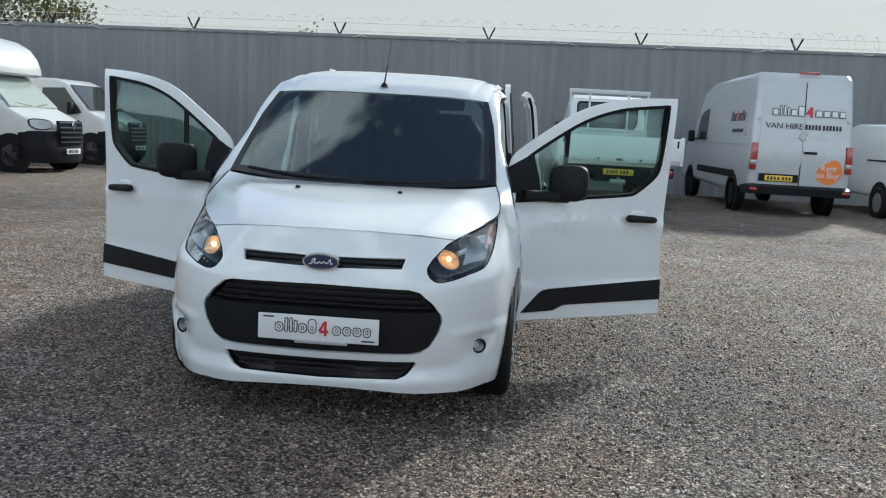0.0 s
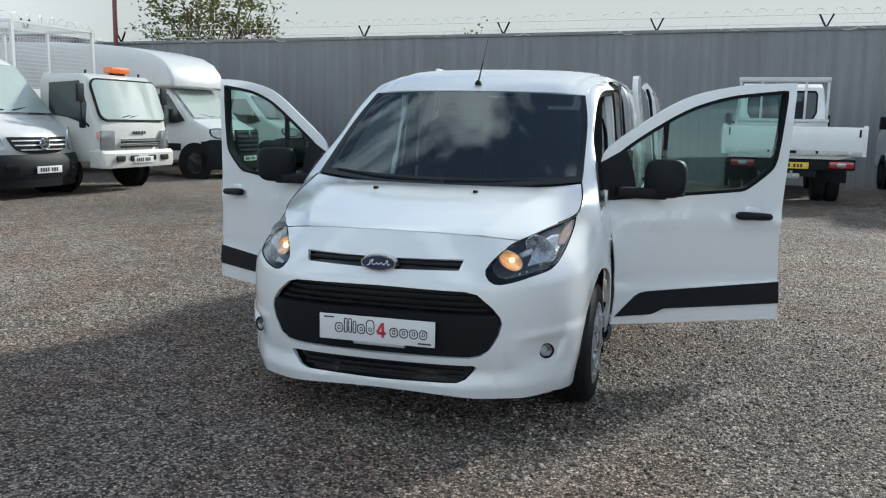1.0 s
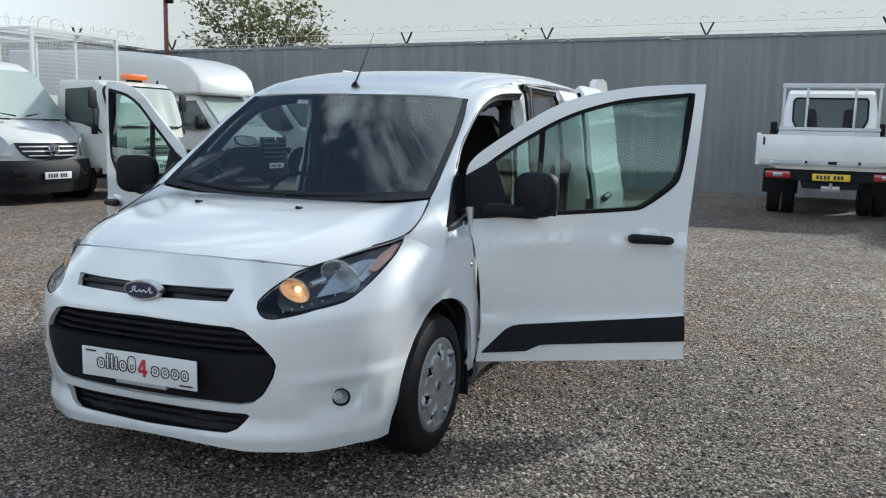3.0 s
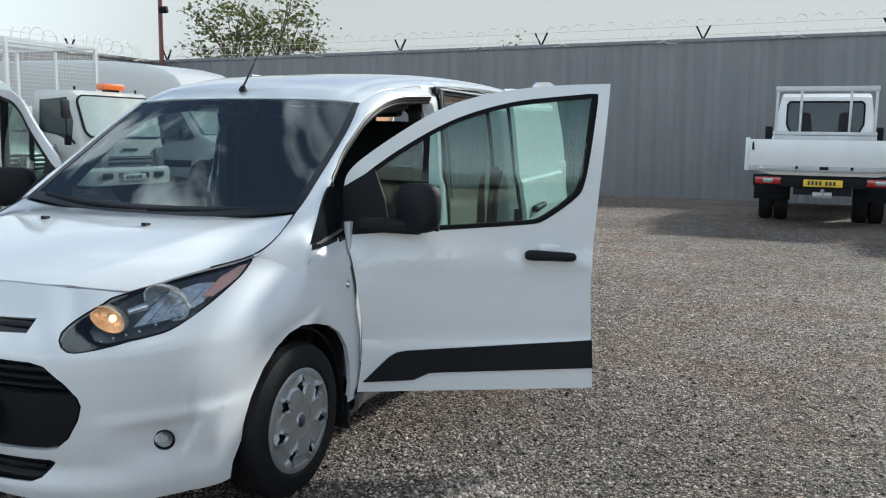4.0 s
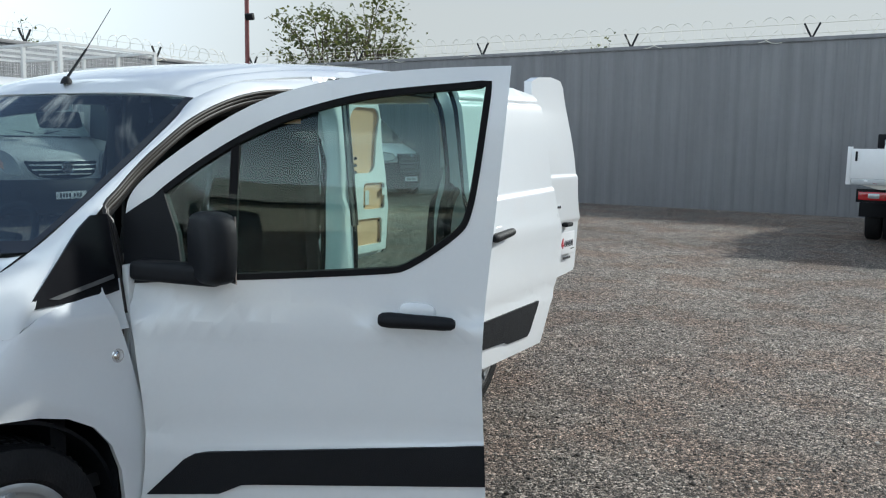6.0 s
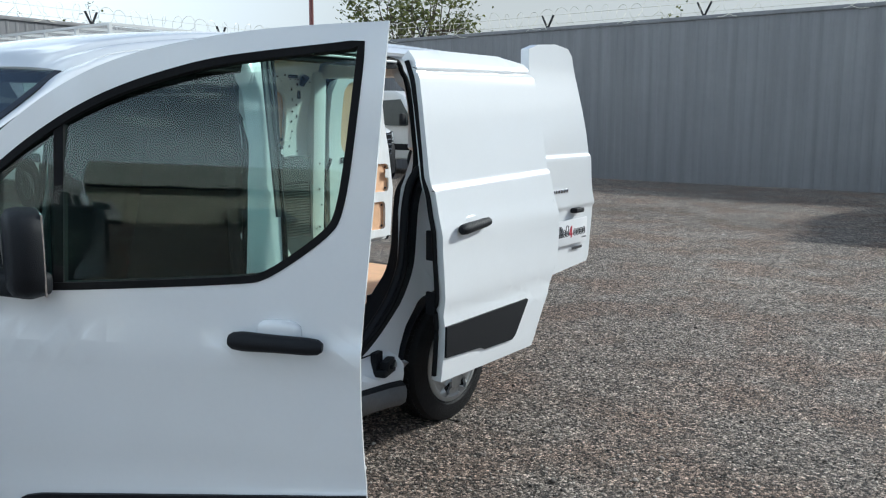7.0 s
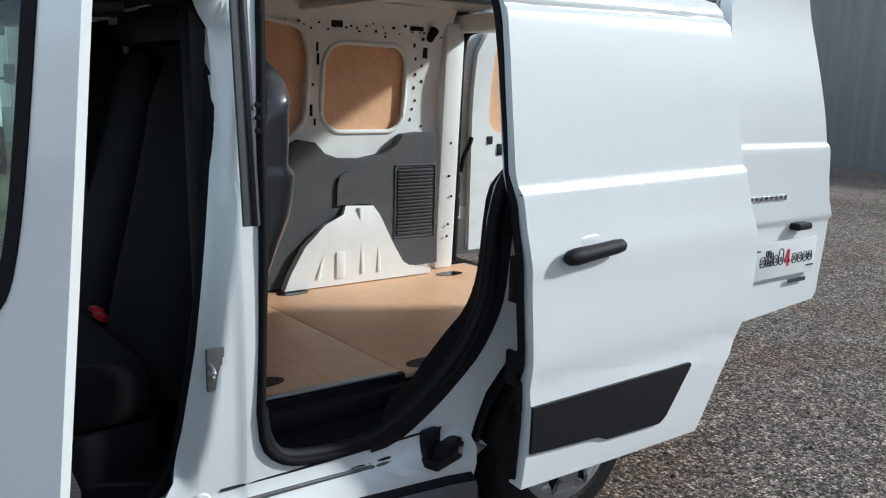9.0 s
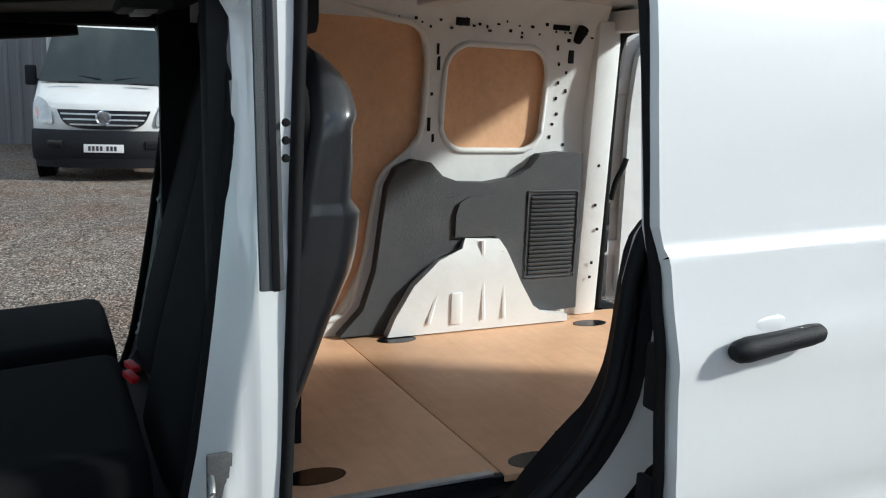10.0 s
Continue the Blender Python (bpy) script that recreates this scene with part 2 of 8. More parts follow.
def gravel_material():
    """Grey-brown crushed stone: cells of differing tone, dark gaps, damp and dusty patches."""
    m = bpy.data.materials.new("gravel")
    m.use_nodes = True
    n, l = m.node_tree.nodes, m.node_tree.links
    b = n["Principled BSDF"]
    b.inputs["Roughness"].default_value = 0.85
    co = n.new("ShaderNodeTexCoord")
    heights, tones = [], []
    for sc in (74.0, 180.0):
        v, e = n.new("ShaderNodeTexVoronoi"), n.new("ShaderNodeTexVoronoi")
        e.feature = "DISTANCE_TO_EDGE"
        for node in (v, e):
            node.inputs["Scale"].default_value = sc
            l.new(co.outputs["Object"], node.inputs["Vector"])
        heights.append(e.outputs["Distance"])
        tones.append(v.outputs["Color"])
    patch, wide = n.new("ShaderNodeTexNoise"), n.new("ShaderNodeTexNoise")
    patch.inputs["Scale"].default_value, patch.inputs["Detail"].default_value = 1.3, 9
    wide.inputs["Scale"].default_value, wide.inputs["Detail"].default_value = 0.17, 5
    for node in (patch, wide):
        l.new(co.outputs["Object"], node.inputs["Vector"])
    sep1, sep2 = n.new("ShaderNodeSeparateColor"), n.new("ShaderNodeSeparateColor")
    l.new(tones[0], sep1.inputs["Color"])
    l.new(tones[1], sep2.inputs["Color"])
    avg = n.new("ShaderNodeMath")
    avg.operation = "MULTIPLY_ADD"
    avg.inputs[1].default_value = 0.80
    l.new(sep1.outputs["Red"], avg.inputs[0])
    half = n.new("ShaderNodeMath")
    half.operation = "MULTIPLY"
    half.inputs[1].default_value = 0.20
    l.new(sep2.outputs["Red"], half.inputs[0])
    l.new(half.outputs[0], avg.inputs[2])
    ramp = n.new("ShaderNodeValToRGB")
    cr = ramp.color_ramp
    cr.elements[0].position, cr.elements[0].color = 0.14, (0.036, 0.028, 0.022, 1)
    cr.elements[1].position, cr.elements[1].color = 0.90, (0.92, 0.80, 0.69, 1)
    mid = cr.elements.new(0.55)
    mid.color = (0.365, 0.295, 0.242, 1)
    light = cr.elements.new(0.76)
    light.color = (0.61, 0.505, 0.415, 1)
    l.new(avg.outputs[0], ramp.inputs["Fac"])
    brown = n.new("ShaderNodeMixRGB")
    brown.blend_type = "MULTIPLY"
    brown.inputs["Color2"].default_value = (0.88, 0.72, 0.63, 1)
    mr = n.new("ShaderNodeMapRange")
    mr.inputs["From Min"].default_value, mr.inputs["From Max"].default_value = 0.45, 0.60
    mr.inputs["To Max"].default_value = 0.78
    l.new(patch.outputs["Fac"], mr.inputs["Value"])
    l.new(mr.outputs["Result"], brown.inputs["Fac"])
    l.new(ramp.outputs["Color"], brown.inputs["Color1"])
    # tone follows the hump noise that also drives the bump; hollows are darker
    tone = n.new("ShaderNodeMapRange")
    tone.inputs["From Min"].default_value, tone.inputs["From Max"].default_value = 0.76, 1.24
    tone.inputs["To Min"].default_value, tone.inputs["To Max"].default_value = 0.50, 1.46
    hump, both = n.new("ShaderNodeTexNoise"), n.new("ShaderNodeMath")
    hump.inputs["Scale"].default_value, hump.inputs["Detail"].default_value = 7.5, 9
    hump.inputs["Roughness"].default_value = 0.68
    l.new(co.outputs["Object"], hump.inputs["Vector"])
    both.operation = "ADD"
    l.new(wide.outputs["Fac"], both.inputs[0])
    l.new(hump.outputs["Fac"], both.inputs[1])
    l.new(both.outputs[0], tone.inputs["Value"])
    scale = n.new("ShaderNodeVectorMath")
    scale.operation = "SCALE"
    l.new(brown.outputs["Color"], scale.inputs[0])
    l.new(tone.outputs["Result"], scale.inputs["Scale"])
    # colour falls to 0.12 of itself at the borders between stones
    gap, edge_tone = n.new("ShaderNodeMapRange"), n.new("ShaderNodeVectorMath")
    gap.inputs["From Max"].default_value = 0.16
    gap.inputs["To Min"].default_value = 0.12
    edge_tone.operation = "SCALE"
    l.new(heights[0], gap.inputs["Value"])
    l.new(scale.outputs["Vector"], edge_tone.inputs[0])
    l.new(gap.outputs["Result"], edge_tone.inputs["Scale"])
    l.new(edge_tone.outputs["Vector"], b.inputs["Base Color"])
    add = n.new("ShaderNodeMath")
    l.new(heights[0], add.inputs[0])
    l.new(heights[1], add.inputs[1])
    clampd = n.new("ShaderNodeMath")
    clampd.operation = "MINIMUM"
    clampd.inputs[1].default_value = 0.45
    l.new(add.outputs[0], clampd.inputs[0])
    bump = n.new("ShaderNodeBump")
    bump.inputs["Strength"].default_value, bump.inputs["Distance"].default_value = 1.0, 0.024
    rise = n.new("ShaderNodeMath")
    rise.operation = "MULTIPLY_ADD"
    rise.inputs[1].default_value = 2.4
    l.new(hump.outputs["Fac"], rise.inputs[0])
    l.new(clampd.outputs[0], rise.inputs[2])
    l.new(rise.outputs[0], bump.inputs["Height"])
    l.new(bump.outputs["Normal"], b.inputs["Normal"])
    return m


def leaf_material():
    m = material("leaf", (0.072, 0.10, 0.030), 0.55, spread=0.2, scale=3)
    n, l = m.node_tree.nodes, m.node_tree.links
    b = n["Principled BSDF"]
    geo, ramp = n.new("ShaderNodeNewGeometry"), n.new("ShaderNodeValToRGB")
    ramp.color_ramp.elements[0].color, ramp.color_ramp.elements[1].color = (0.050, 0.068, 0.018, 1), (0.17, 0.18, 0.055, 1)
    l.new(geo.outputs["Random Per Island"], ramp.inputs["Fac"])
    l.new(ramp.outputs["Color"], b.inputs["Base Color"])
    # light shines through thin leaves
    thin, mix = n.new("ShaderNodeBsdfTranslucent"), n.new("ShaderNodeMixShader")
    mix.inputs["Fac"].default_value = 0.45
    l.new(ramp.outputs["Color"], thin.inputs["Color"])
    l.new(b.outputs["BSDF"], mix.inputs[1])
    l.new(thin.outputs["BSDF"], mix.inputs[2])
    l.new(mix.outputs["Shader"], n["Material Output"].inputs["Surface"])
    return m


PLY, GRAVEL, LEAF = plywood_material(), gravel_material(), leaf_material()


def wall_material():
    """Grey profiled steel sheet with vertical streaks of rain and dust."""
    m = material("grey_steel_cladding", (0.172, 0.171, 0.176), 0.5, spread=0.05, scale=0.8, dirt=(0.22, 0.217, 0.215), dirt_amount=0.4, dirt_scale=0.7)
    n, l = m.node_tree.nodes, m.node_tree.links
    b = n["Principled BSDF"]
    src = b.inputs["Base Color"].links[0].from_socket
    co, mp, streak, mr, sc = (n.new(k) for k in ("ShaderNodeTexCoord", "ShaderNodeMapping", "ShaderNodeTexNoise", "ShaderNodeMapRange", "ShaderNodeVectorMath"))
    mp.inputs["Scale"].default_value = (3.5, 3.5, 0.12)
    streak.inputs["Scale"].default_value, streak.inputs["Detail"].default_value = 1.2, 7
    mr.inputs["From Min"].default_value, mr.inputs["From Max"].default_value = 0.35, 0.7
    mr.inputs["To Min"].default_value, mr.inputs["To Max"].default_value = 0.88, 1.15
    sc.operation = "SCALE"
    l.new(co.outputs["Object"], mp.inputs["Vector"])
    l.new(mp.outputs["Vector"], streak.inputs["Vector"])
    l.new(streak.outputs["Fac"], mr.inputs["Value"])
    l.new(src, sc.inputs[0])
    l.new(mr.outputs["Result"], sc.inputs["Scale"])
    l.new(sc.outputs["Vector"], b.inputs["Base Color"])
    return m


CLADDING = wall_material()


# ---- mesh helpers ----
def mesh_object(name, verts, faces, mat, parent=None, label="", smooth=35.0):
    me = bpy.data.meshes.new(name)
    me.from_pydata([tuple(float(c) for c in v) for v in verts], [], faces)
    me.validate()
    me.materials.append(mat)
    if smooth:
        me.polygons.foreach_set("use_smooth", [True] * len(me.polygons))
        me.set_sharp_from_angle(angle=radians(smooth))
    ob = new(name, me)
    if parent:
        ob.parent = parent
    if label:
        ob["label"] = label
    return ob


def part(name, bm, mat, parent=None, label="", smooth=35.0):
    bmesh.ops.recalc_face_normals(bm, faces=bm.faces)
    me = bpy.data.meshes.new(name)
    bm.to_mesh(me)
    bm.free()
    me.materials.append(mat)
    if smooth:
        me.polygons.foreach_set("use_smooth", [True] * len(me.polygons))
        me.set_sharp_from_angle(angle=radians(smooth))
    ob = new(name, me)
    if parent:
        ob.parent = parent
    if label:
        ob["label"] = label
    return ob


def thing(name, label, category, m=None, group=""):
    ob = new(name)
    ob.empty_display_size = 0.2
    if m is not None:
        ob.matrix_world = m
    return tagged(ob, label, category, group)


def box(bm, size, at=(0, 0, 0), rot=(0, 0, 0), bevel=0.0, seg=2):
    r = bmesh.ops.create_cube(bm, size=1.0)
    vs = r["verts"]
    bmesh.ops.scale(bm, vec=size, verts=vs)
    if bevel:
        es = list({e for v in vs for e in v.link_edges})
        g = bmesh.ops.bevel(bm, geom=es, offset=bevel, segments=seg, affect="EDGES", profile=0.6)
        vs = list({v for f in g["faces"] for v in f.verts} | {v for v in vs if v.is_valid})
    bmesh.ops.transform(bm, matrix=pose(*at, *rot), verts=vs)
    return bm


def one_box(size, at=(0, 0, 0), rot=(0, 0, 0), bevel=0.0, seg=2):
    return box(bmesh.new(), size, at, rot, bevel, seg)


def rod(bm, a, b, r0, r1=None, seg=10):
    a, b = Vector(a), Vector(b)
    d = b - a
    m = Matrix.Translation((a + b) / 2) @ d.to_track_quat("Z", "Y").to_matrix().to_4x4()
    bmesh.ops.create_cone(bm, cap_ends=True, segments=seg, radius1=r0, radius2=r0 if r1 is None else r1, depth=d.length, matrix=m)
    return bm


def one_rod(a, b, r0, r1=None, seg=10):
    return rod(bmesh.new(), a, b, r0, r1, seg)


def lathe(profile, seg=40, axis="x"):
    """A solid of revolution round an axis from (radius, offset along the axis) pairs."""
    bm = bmesh.new()
    rings = []
    for r, h in profile:
        ring = []
        for k in range(seg):
            a = 2 * math.pi * k / seg
            c = (h, r * math.cos(a), r * math.sin(a)) if axis == "x" else (r * math.cos(a), h, r * math.sin(a)) if axis == "y" else (r * math.cos(a), r * math.sin(a), h)
            ring.append(bm.verts.new(c))
        rings.append(ring)
    for a, b in zip(rings, rings[1:]):
        for k in range(seg):
            bm.faces.new((a[k], a[(k + 1) % seg], b[(k + 1) % seg], b[k]))
    for ring in (rings[0], rings[-1]):
        if len({tuple(v.co) for v in ring}) > 2:
            bm.faces.new(ring)
    bmesh.ops.remove_doubles(bm, verts=bm.verts, dist=1e-6)
    return bm


def flat_panel(poly, holes=(), cuts_u=(), cuts_v=()):
    """A filled outline with holes in the plane, cut along the given lines: vertices and triangles."""
    bm = bmesh.new()
    for loop in (poly, *holes):
        vs = [bm.verts.new((u, v, 0)) for u, v in loop]
        for a, b in zip(vs, vs[1:] + vs[:1]):
            bm.edges.new((a, b))
    bmesh.ops.triangle_fill(bm, use_beauty=True, use_dissolve=False, edges=bm.edges[:])
    for n, cuts in (((1, 0, 0), cuts_u), ((0, 1, 0), cuts_v)):
        for c in cuts:
            bmesh.ops.bisect_plane(bm, geom=bm.verts[:] + bm.edges[:] + bm.faces[:], dist=1e-5, plane_co=(c * n[0], c * n[1], 0), plane_no=n)
    bmesh.ops.remove_doubles(bm, verts=bm.verts, dist=1e-5)
    for f in bm.faces:
        if f.normal.z < 0:
            f.normal_flip()
    bm.verts.index_update()
    uv = [(v.co.x, v.co.y) for v in bm.verts]
    faces = [tuple(v.index for v in f.verts) for f in bm.faces]
    edge = [tuple(v.index for v in e.verts) for e in bm.edges if len(e.link_faces) == 1]
    bm.free()
    return uv, faces, edge


def span(a, b, step):
    n = max(1, int(round(abs(b - a) / step)))
    return [a + (b - a) * k / n for k in range(1, n)]


def shell(pts, faces, out, thick):
    """Gives a sheet of triangles a thickness: the inner skin lies thick behind the outer one. out: a point's outward way, roughly."""
    p = np.array(pts, float)
    f = np.array(faces)
    nrm = np.zeros_like(p)
    fn = np.cross(p[f[:, 1]] - p[f[:, 0]], p[f[:, 2]] - p[f[:, 0]])
    if (fn @ np.array(out, float)).sum() < 0:
        f = f[:, ::-1]
        fn = -fn
    for k in range(3):
        np.add.at(nrm, f[:, k], fn)
    nrm /= np.linalg.norm(nrm, axis=1, keepdims=True) + 1e-12
    q = p - nrm * thick
    n = len(p)
    used = {}
    for t in f:
        for a, b in ((t[0], t[1]), (t[1], t[2]), (t[2], t[0])):
            used[(int(a), int(b))] = used.get((int(a), int(b)), 0) + 1
    rim = [(a, b) for a, b in used if (b, a) not in used]
    allf = [tuple(int(v) for v in t) for t in f] + [tuple(int(v) + n for v in t[::-1]) for t in f]
    allf += [(b, a, a + n, b + n) for a, b in rim]
    return np.vstack([p, q]), allf


def skin(name, poly, fmap, mat, parent=None, holes=(), out=(1, 0, 0), thick=0.012, step=0.07, label="", flip=False, m=None, smooth=32.0, fine_v=(), fine_u=()):
    """A curved plate: an outline with holes, laid over a surface fmap(u, v), with thickness. flip mirrors it in x."""
    us, vs = [p[0] for p in poly], [p[1] for p in poly]
    uv, faces, _ = flat_panel(poly, holes, [*span(min(us), max(us), step), *fine_u], [*span(min(vs), max(vs), step), *fine_v])
    faces = [f for f in faces if len(f) >= 3]
    tri = []
    for f in faces:
        tri += [(f[0], f[k], f[k + 1]) for k in range(1, len(f) - 1)]
    pts = [fmap(u, v) for u, v in uv]
    v, fc = shell(pts, tri, out, thick)
    if m is not None:
        v = np.array([m @ Vector(c) for c in v])
    if flip:
        v[:, 0] *= -1
        fc = [f[::-1] for f in fc]
    return mesh_object(name, v, fc, mat, parent, label, smooth)


def curve_points(pts, n):
    """n points evenly along a smooth line through pts."""
    p = np.array(pts, float)
    q = np.vstack([2 * p[0] - p[1], p, 2 * p[-1] - p[-2]])
    fine = []
    for k in range(1, len(q) - 2):
        for t in np.linspace(0, 1, 16, endpoint=False):
            a, b, c, d = q[k - 1 : k + 3]
            fine.append(0.5 * (2 * b + (c - a) * t + (2 * a - 5 * b + 4 * c - d) * t**2 + (3 * b - a - 3 * c + d) * t**3))
    fine.append(p[-1])
    fine = np.array(fine)
    s = np.r_[0, np.cumsum(np.linalg.norm(np.diff(fine, axis=0), axis=1))]
    return np.array([np.interp(np.linspace(0, s[-1], n), s, fine[:, k]) for k in range(p.shape[1])]).T


def loft_grid(rows):
    """Faces over a grid of points, row by row."""
    r, c = len(rows), len(rows[0])
    pts = [p for row in rows for p in row]
    faces = []
    for i in range(r - 1):
        for j in range(c - 1):
            a, b, d, e = i * c + j, i * c + j + 1, (i + 1) * c + j + 1, (i + 1) * c + j
            faces += [(a, b, d), (a, d, e)]
    return pts, faces


def plate(name, rows, out, thick, mat, parent=None, label="", flip=False, smooth=32.0):
    pts, faces = loft_grid(rows)
    v, fc = shell(pts, faces, out, thick)
    if flip:
        v[:, 0] *= -1
        fc = [f[::-1] for f in fc]
    return mesh_object(name, v, fc, mat, parent, label, smooth)


def tube(name, pts, r, mat, parent=None, label="", seg=8, n=24, closed=False):
    """A round bar along a smooth line."""
    p = curve_points(list(pts) + ([pts[0]] if closed else []), n)
    verts, faces = [], []
    for k in range(len(p)):
        d = Vector(p[min(k + 1, len(p) - 1)]) - Vector(p[max(k - 1, 0)])
        q = d.to_track_quat("Z", "Y").to_matrix()
        for j in range(seg):
            a = 2 * math.pi * j / seg
            verts.append(Vector(p[k]) + q @ Vector((r * math.cos(a), r * math.sin(a), 0)))
    for k in range(len(p) - 1):
        for j in range(seg):
            faces.append((k * seg + j, k * seg + (j + 1) % seg, (k + 1) * seg + (j + 1) % seg, (k + 1) * seg + j))
    faces += [tuple(range(seg))[::-1], tuple((len(p) - 1) * seg + j for j in range(seg))]
    return mesh_object(name, verts, faces, mat, parent, label, 60)


def rounded(x0, z0, x1, z1, r, n=5):
    """A rectangle with round corners."""
    out = []
    for cx, cz, a0 in ((x1 - r, z0 + r, -90), (x1 - r, z1 - r, 0), (x0 + r, z1 - r, 90), (x0 + r, z0 + r, 180)):
        for k in range(n + 1):
            a = radians(a0 + 90 * k / n)
            out.append((cx + r * math.cos(a), cz + r * math.sin(a)))
    return out


def smooth_loop(pts, n=48):
    c = curve_points(list(pts) + [pts[0]], n + 1)[:-1]
    return [(float(a), float(b)) for a, b in c]


def sstep(x):
    x = min(1.0, max(0.0, x))
    return x * x * (3 - 2 * x)


def prism(profile, half, lean=None, bevel=0.05, seg=3, bow=0.0, reach=0.9):
    """A solid from a side outline (y, z), as wide as 2 * half, narrowed by lean(z), with rounded edges."""
    bm = bmesh.new()
    a = [bm.verts.new((-half, y, z)) for y, z in profile]
    f = bm.faces.new(a)
    r = bmesh.ops.extrude_face_region(bm, geom=[f])
    moved = [g for g in r["geom"] if isinstance(g, bmesh.types.BMVert)]
    bmesh.ops.translate(bm, vec=(2 * half, 0, 0), verts=moved)
    if bevel:
        es = [e for e in bm.edges if abs(e.verts[0].co.x - e.verts[1].co.x) < 1e-5]
        bmesh.ops.bevel(bm, geom=es, offset=bevel, segments=seg, affect="EDGES", profile=0.6, clamp_overlap=True)
    if bow:
        # the front is rounded in plan
        for x in (-0.9, -0.75, -0.5, -0.25, 0.0, 0.25, 0.5, 0.75, 0.9):
            bmesh.ops.bisect_plane(bm, geom=bm.verts[:] + bm.edges[:] + bm.faces[:], plane_co=(x * half, 0, 0), plane_no=(1, 0, 0))
        y0 = min(v.co.y for v in bm.verts)
        for v in bm.verts:
            v.co.y += bow * abs(v.co.x / half) ** 2.6 * max(0.0, 1 - (v.co.y - y0) / reach)
    if lean:
        for v in bm.verts:
            v.co.x *= lean(v.co.z)
    return bm

# ---- setting: ground, boundary walls ----
def build_ground():
    verts, faces = [], []
    xs = sorted({*np.linspace(-900, -40, 8), *np.arange(-40, 40.1, 2.0), *np.linspace(40, 900, 8)})
    ys = sorted({*np.linspace(-900, -40, 8), *np.arange(-40, 40.1, 2.0), 19.4, 20.2, 21.0, 22.3, 23.2, *np.linspace(40, 900, 8)})
    for y in ys:
        for x in xs:
            far = min(1.0, max(0.0, (math.hypot(x - 1, y - 2) - 6) / 10))
            dip = 0.24 * sstep((y - 19.4) / 2.9) * (1 - sstep((y - 22.5) / 0.7))
            verts.append((x, y, 0.02 * far * noise.noise((x * 0.35, y * 0.35, 0)) - dip))
    c = len(xs)
    for i in range(len(ys) - 1):
        for j in range(c - 1):
            faces.append((i * c + j, i * c + j + 1, (i + 1) * c + j + 1, (i + 1) * c + j))
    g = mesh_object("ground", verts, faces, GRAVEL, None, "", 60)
    return tagged(g, "grey-brown crushed stone yard with damp and dusty patches", "ground", kind="structure")


GROUND = build_ground()


def rib_sheet(length, height, pitch=0.25, depth=0.010):
    """Profiled sheet along x, standing on z = 0, facing -y: flat pans between raised ribs."""
    xs, y0 = [], []
    n = int(length / pitch)
    for k in range(n):
        x = k * pitch
        for dx, d in ((0.0, 0), (pitch * 0.62, 0), (pitch * 0.72, depth), (pitch * 0.9, depth)):
            xs.append(x + dx)
            y0.append(-d)
    xs.append(n * pitch)
    y0.append(0)
    verts = [(x, y, -1.0) for x, y in zip(xs, y0)] + [(x, y, height) for x, y in zip(xs, y0)]
    verts += [(x, 0.10, -1.0) for x in xs] + [(x, 0.10, height) for x in xs]
    m = len(xs)
    faces = []
    for k in range(m - 1):
        faces += [(k, k + 1, m + k + 1, m + k), (2 * m + k + 1, 2 * m + k, 3 * m + k, 3 * m + k + 1), (m + k, m + k + 1, 3 * m + k + 1, 3 * m + k)]
    faces += [(0, m, 3 * m, 2 * m), (m - 1, 3 * m - 1, 4 * m - 1, 2 * m - 1)]
    return verts, faces


def cladding_wall(name, length, height, m, label, mat=CLADDING):
    v, f = rib_sheet(length, height)
    w = mesh_object(name, v, f, mat, None, "", 0)
    w.matrix_world = m
    tagged(w, label, "wall", kind="structure")
    cap = part("capping", one_box((length, 0.16, 0.10), (length / 2, 0.03, height + 0.045), bevel=0.012), CLADDING, w)
    return w


WALL_Y = 22.4
WALL_TILT = Matrix.Translation((-18.6, WALL_Y, -0.02)) @ pose(0, 0, 0, 0, -0.72, 0)
WALL_NORTH = cladding_wall("wall_north", 64.0, 3.86, WALL_TILT, "tall grey profiled steel boundary wall with streaks")
WALL_WEST = cladding_wall("wall_west", 60.0, 3.86, Matrix.Translation((-18.65, -37.6, 0.0)) @ pose(0, 0, 0, 0, 0, 90), "grey profiled steel boundary wall behind the parked vehicles")
WALL_EAST = cladding_wall("wall_east", 62.0, 4.0, Matrix.Translation((33.0, 22.3, 0.0)) @ pose(0, 0, 0, 0, 0, -90), "grey profiled steel boundary wall closing the yard")


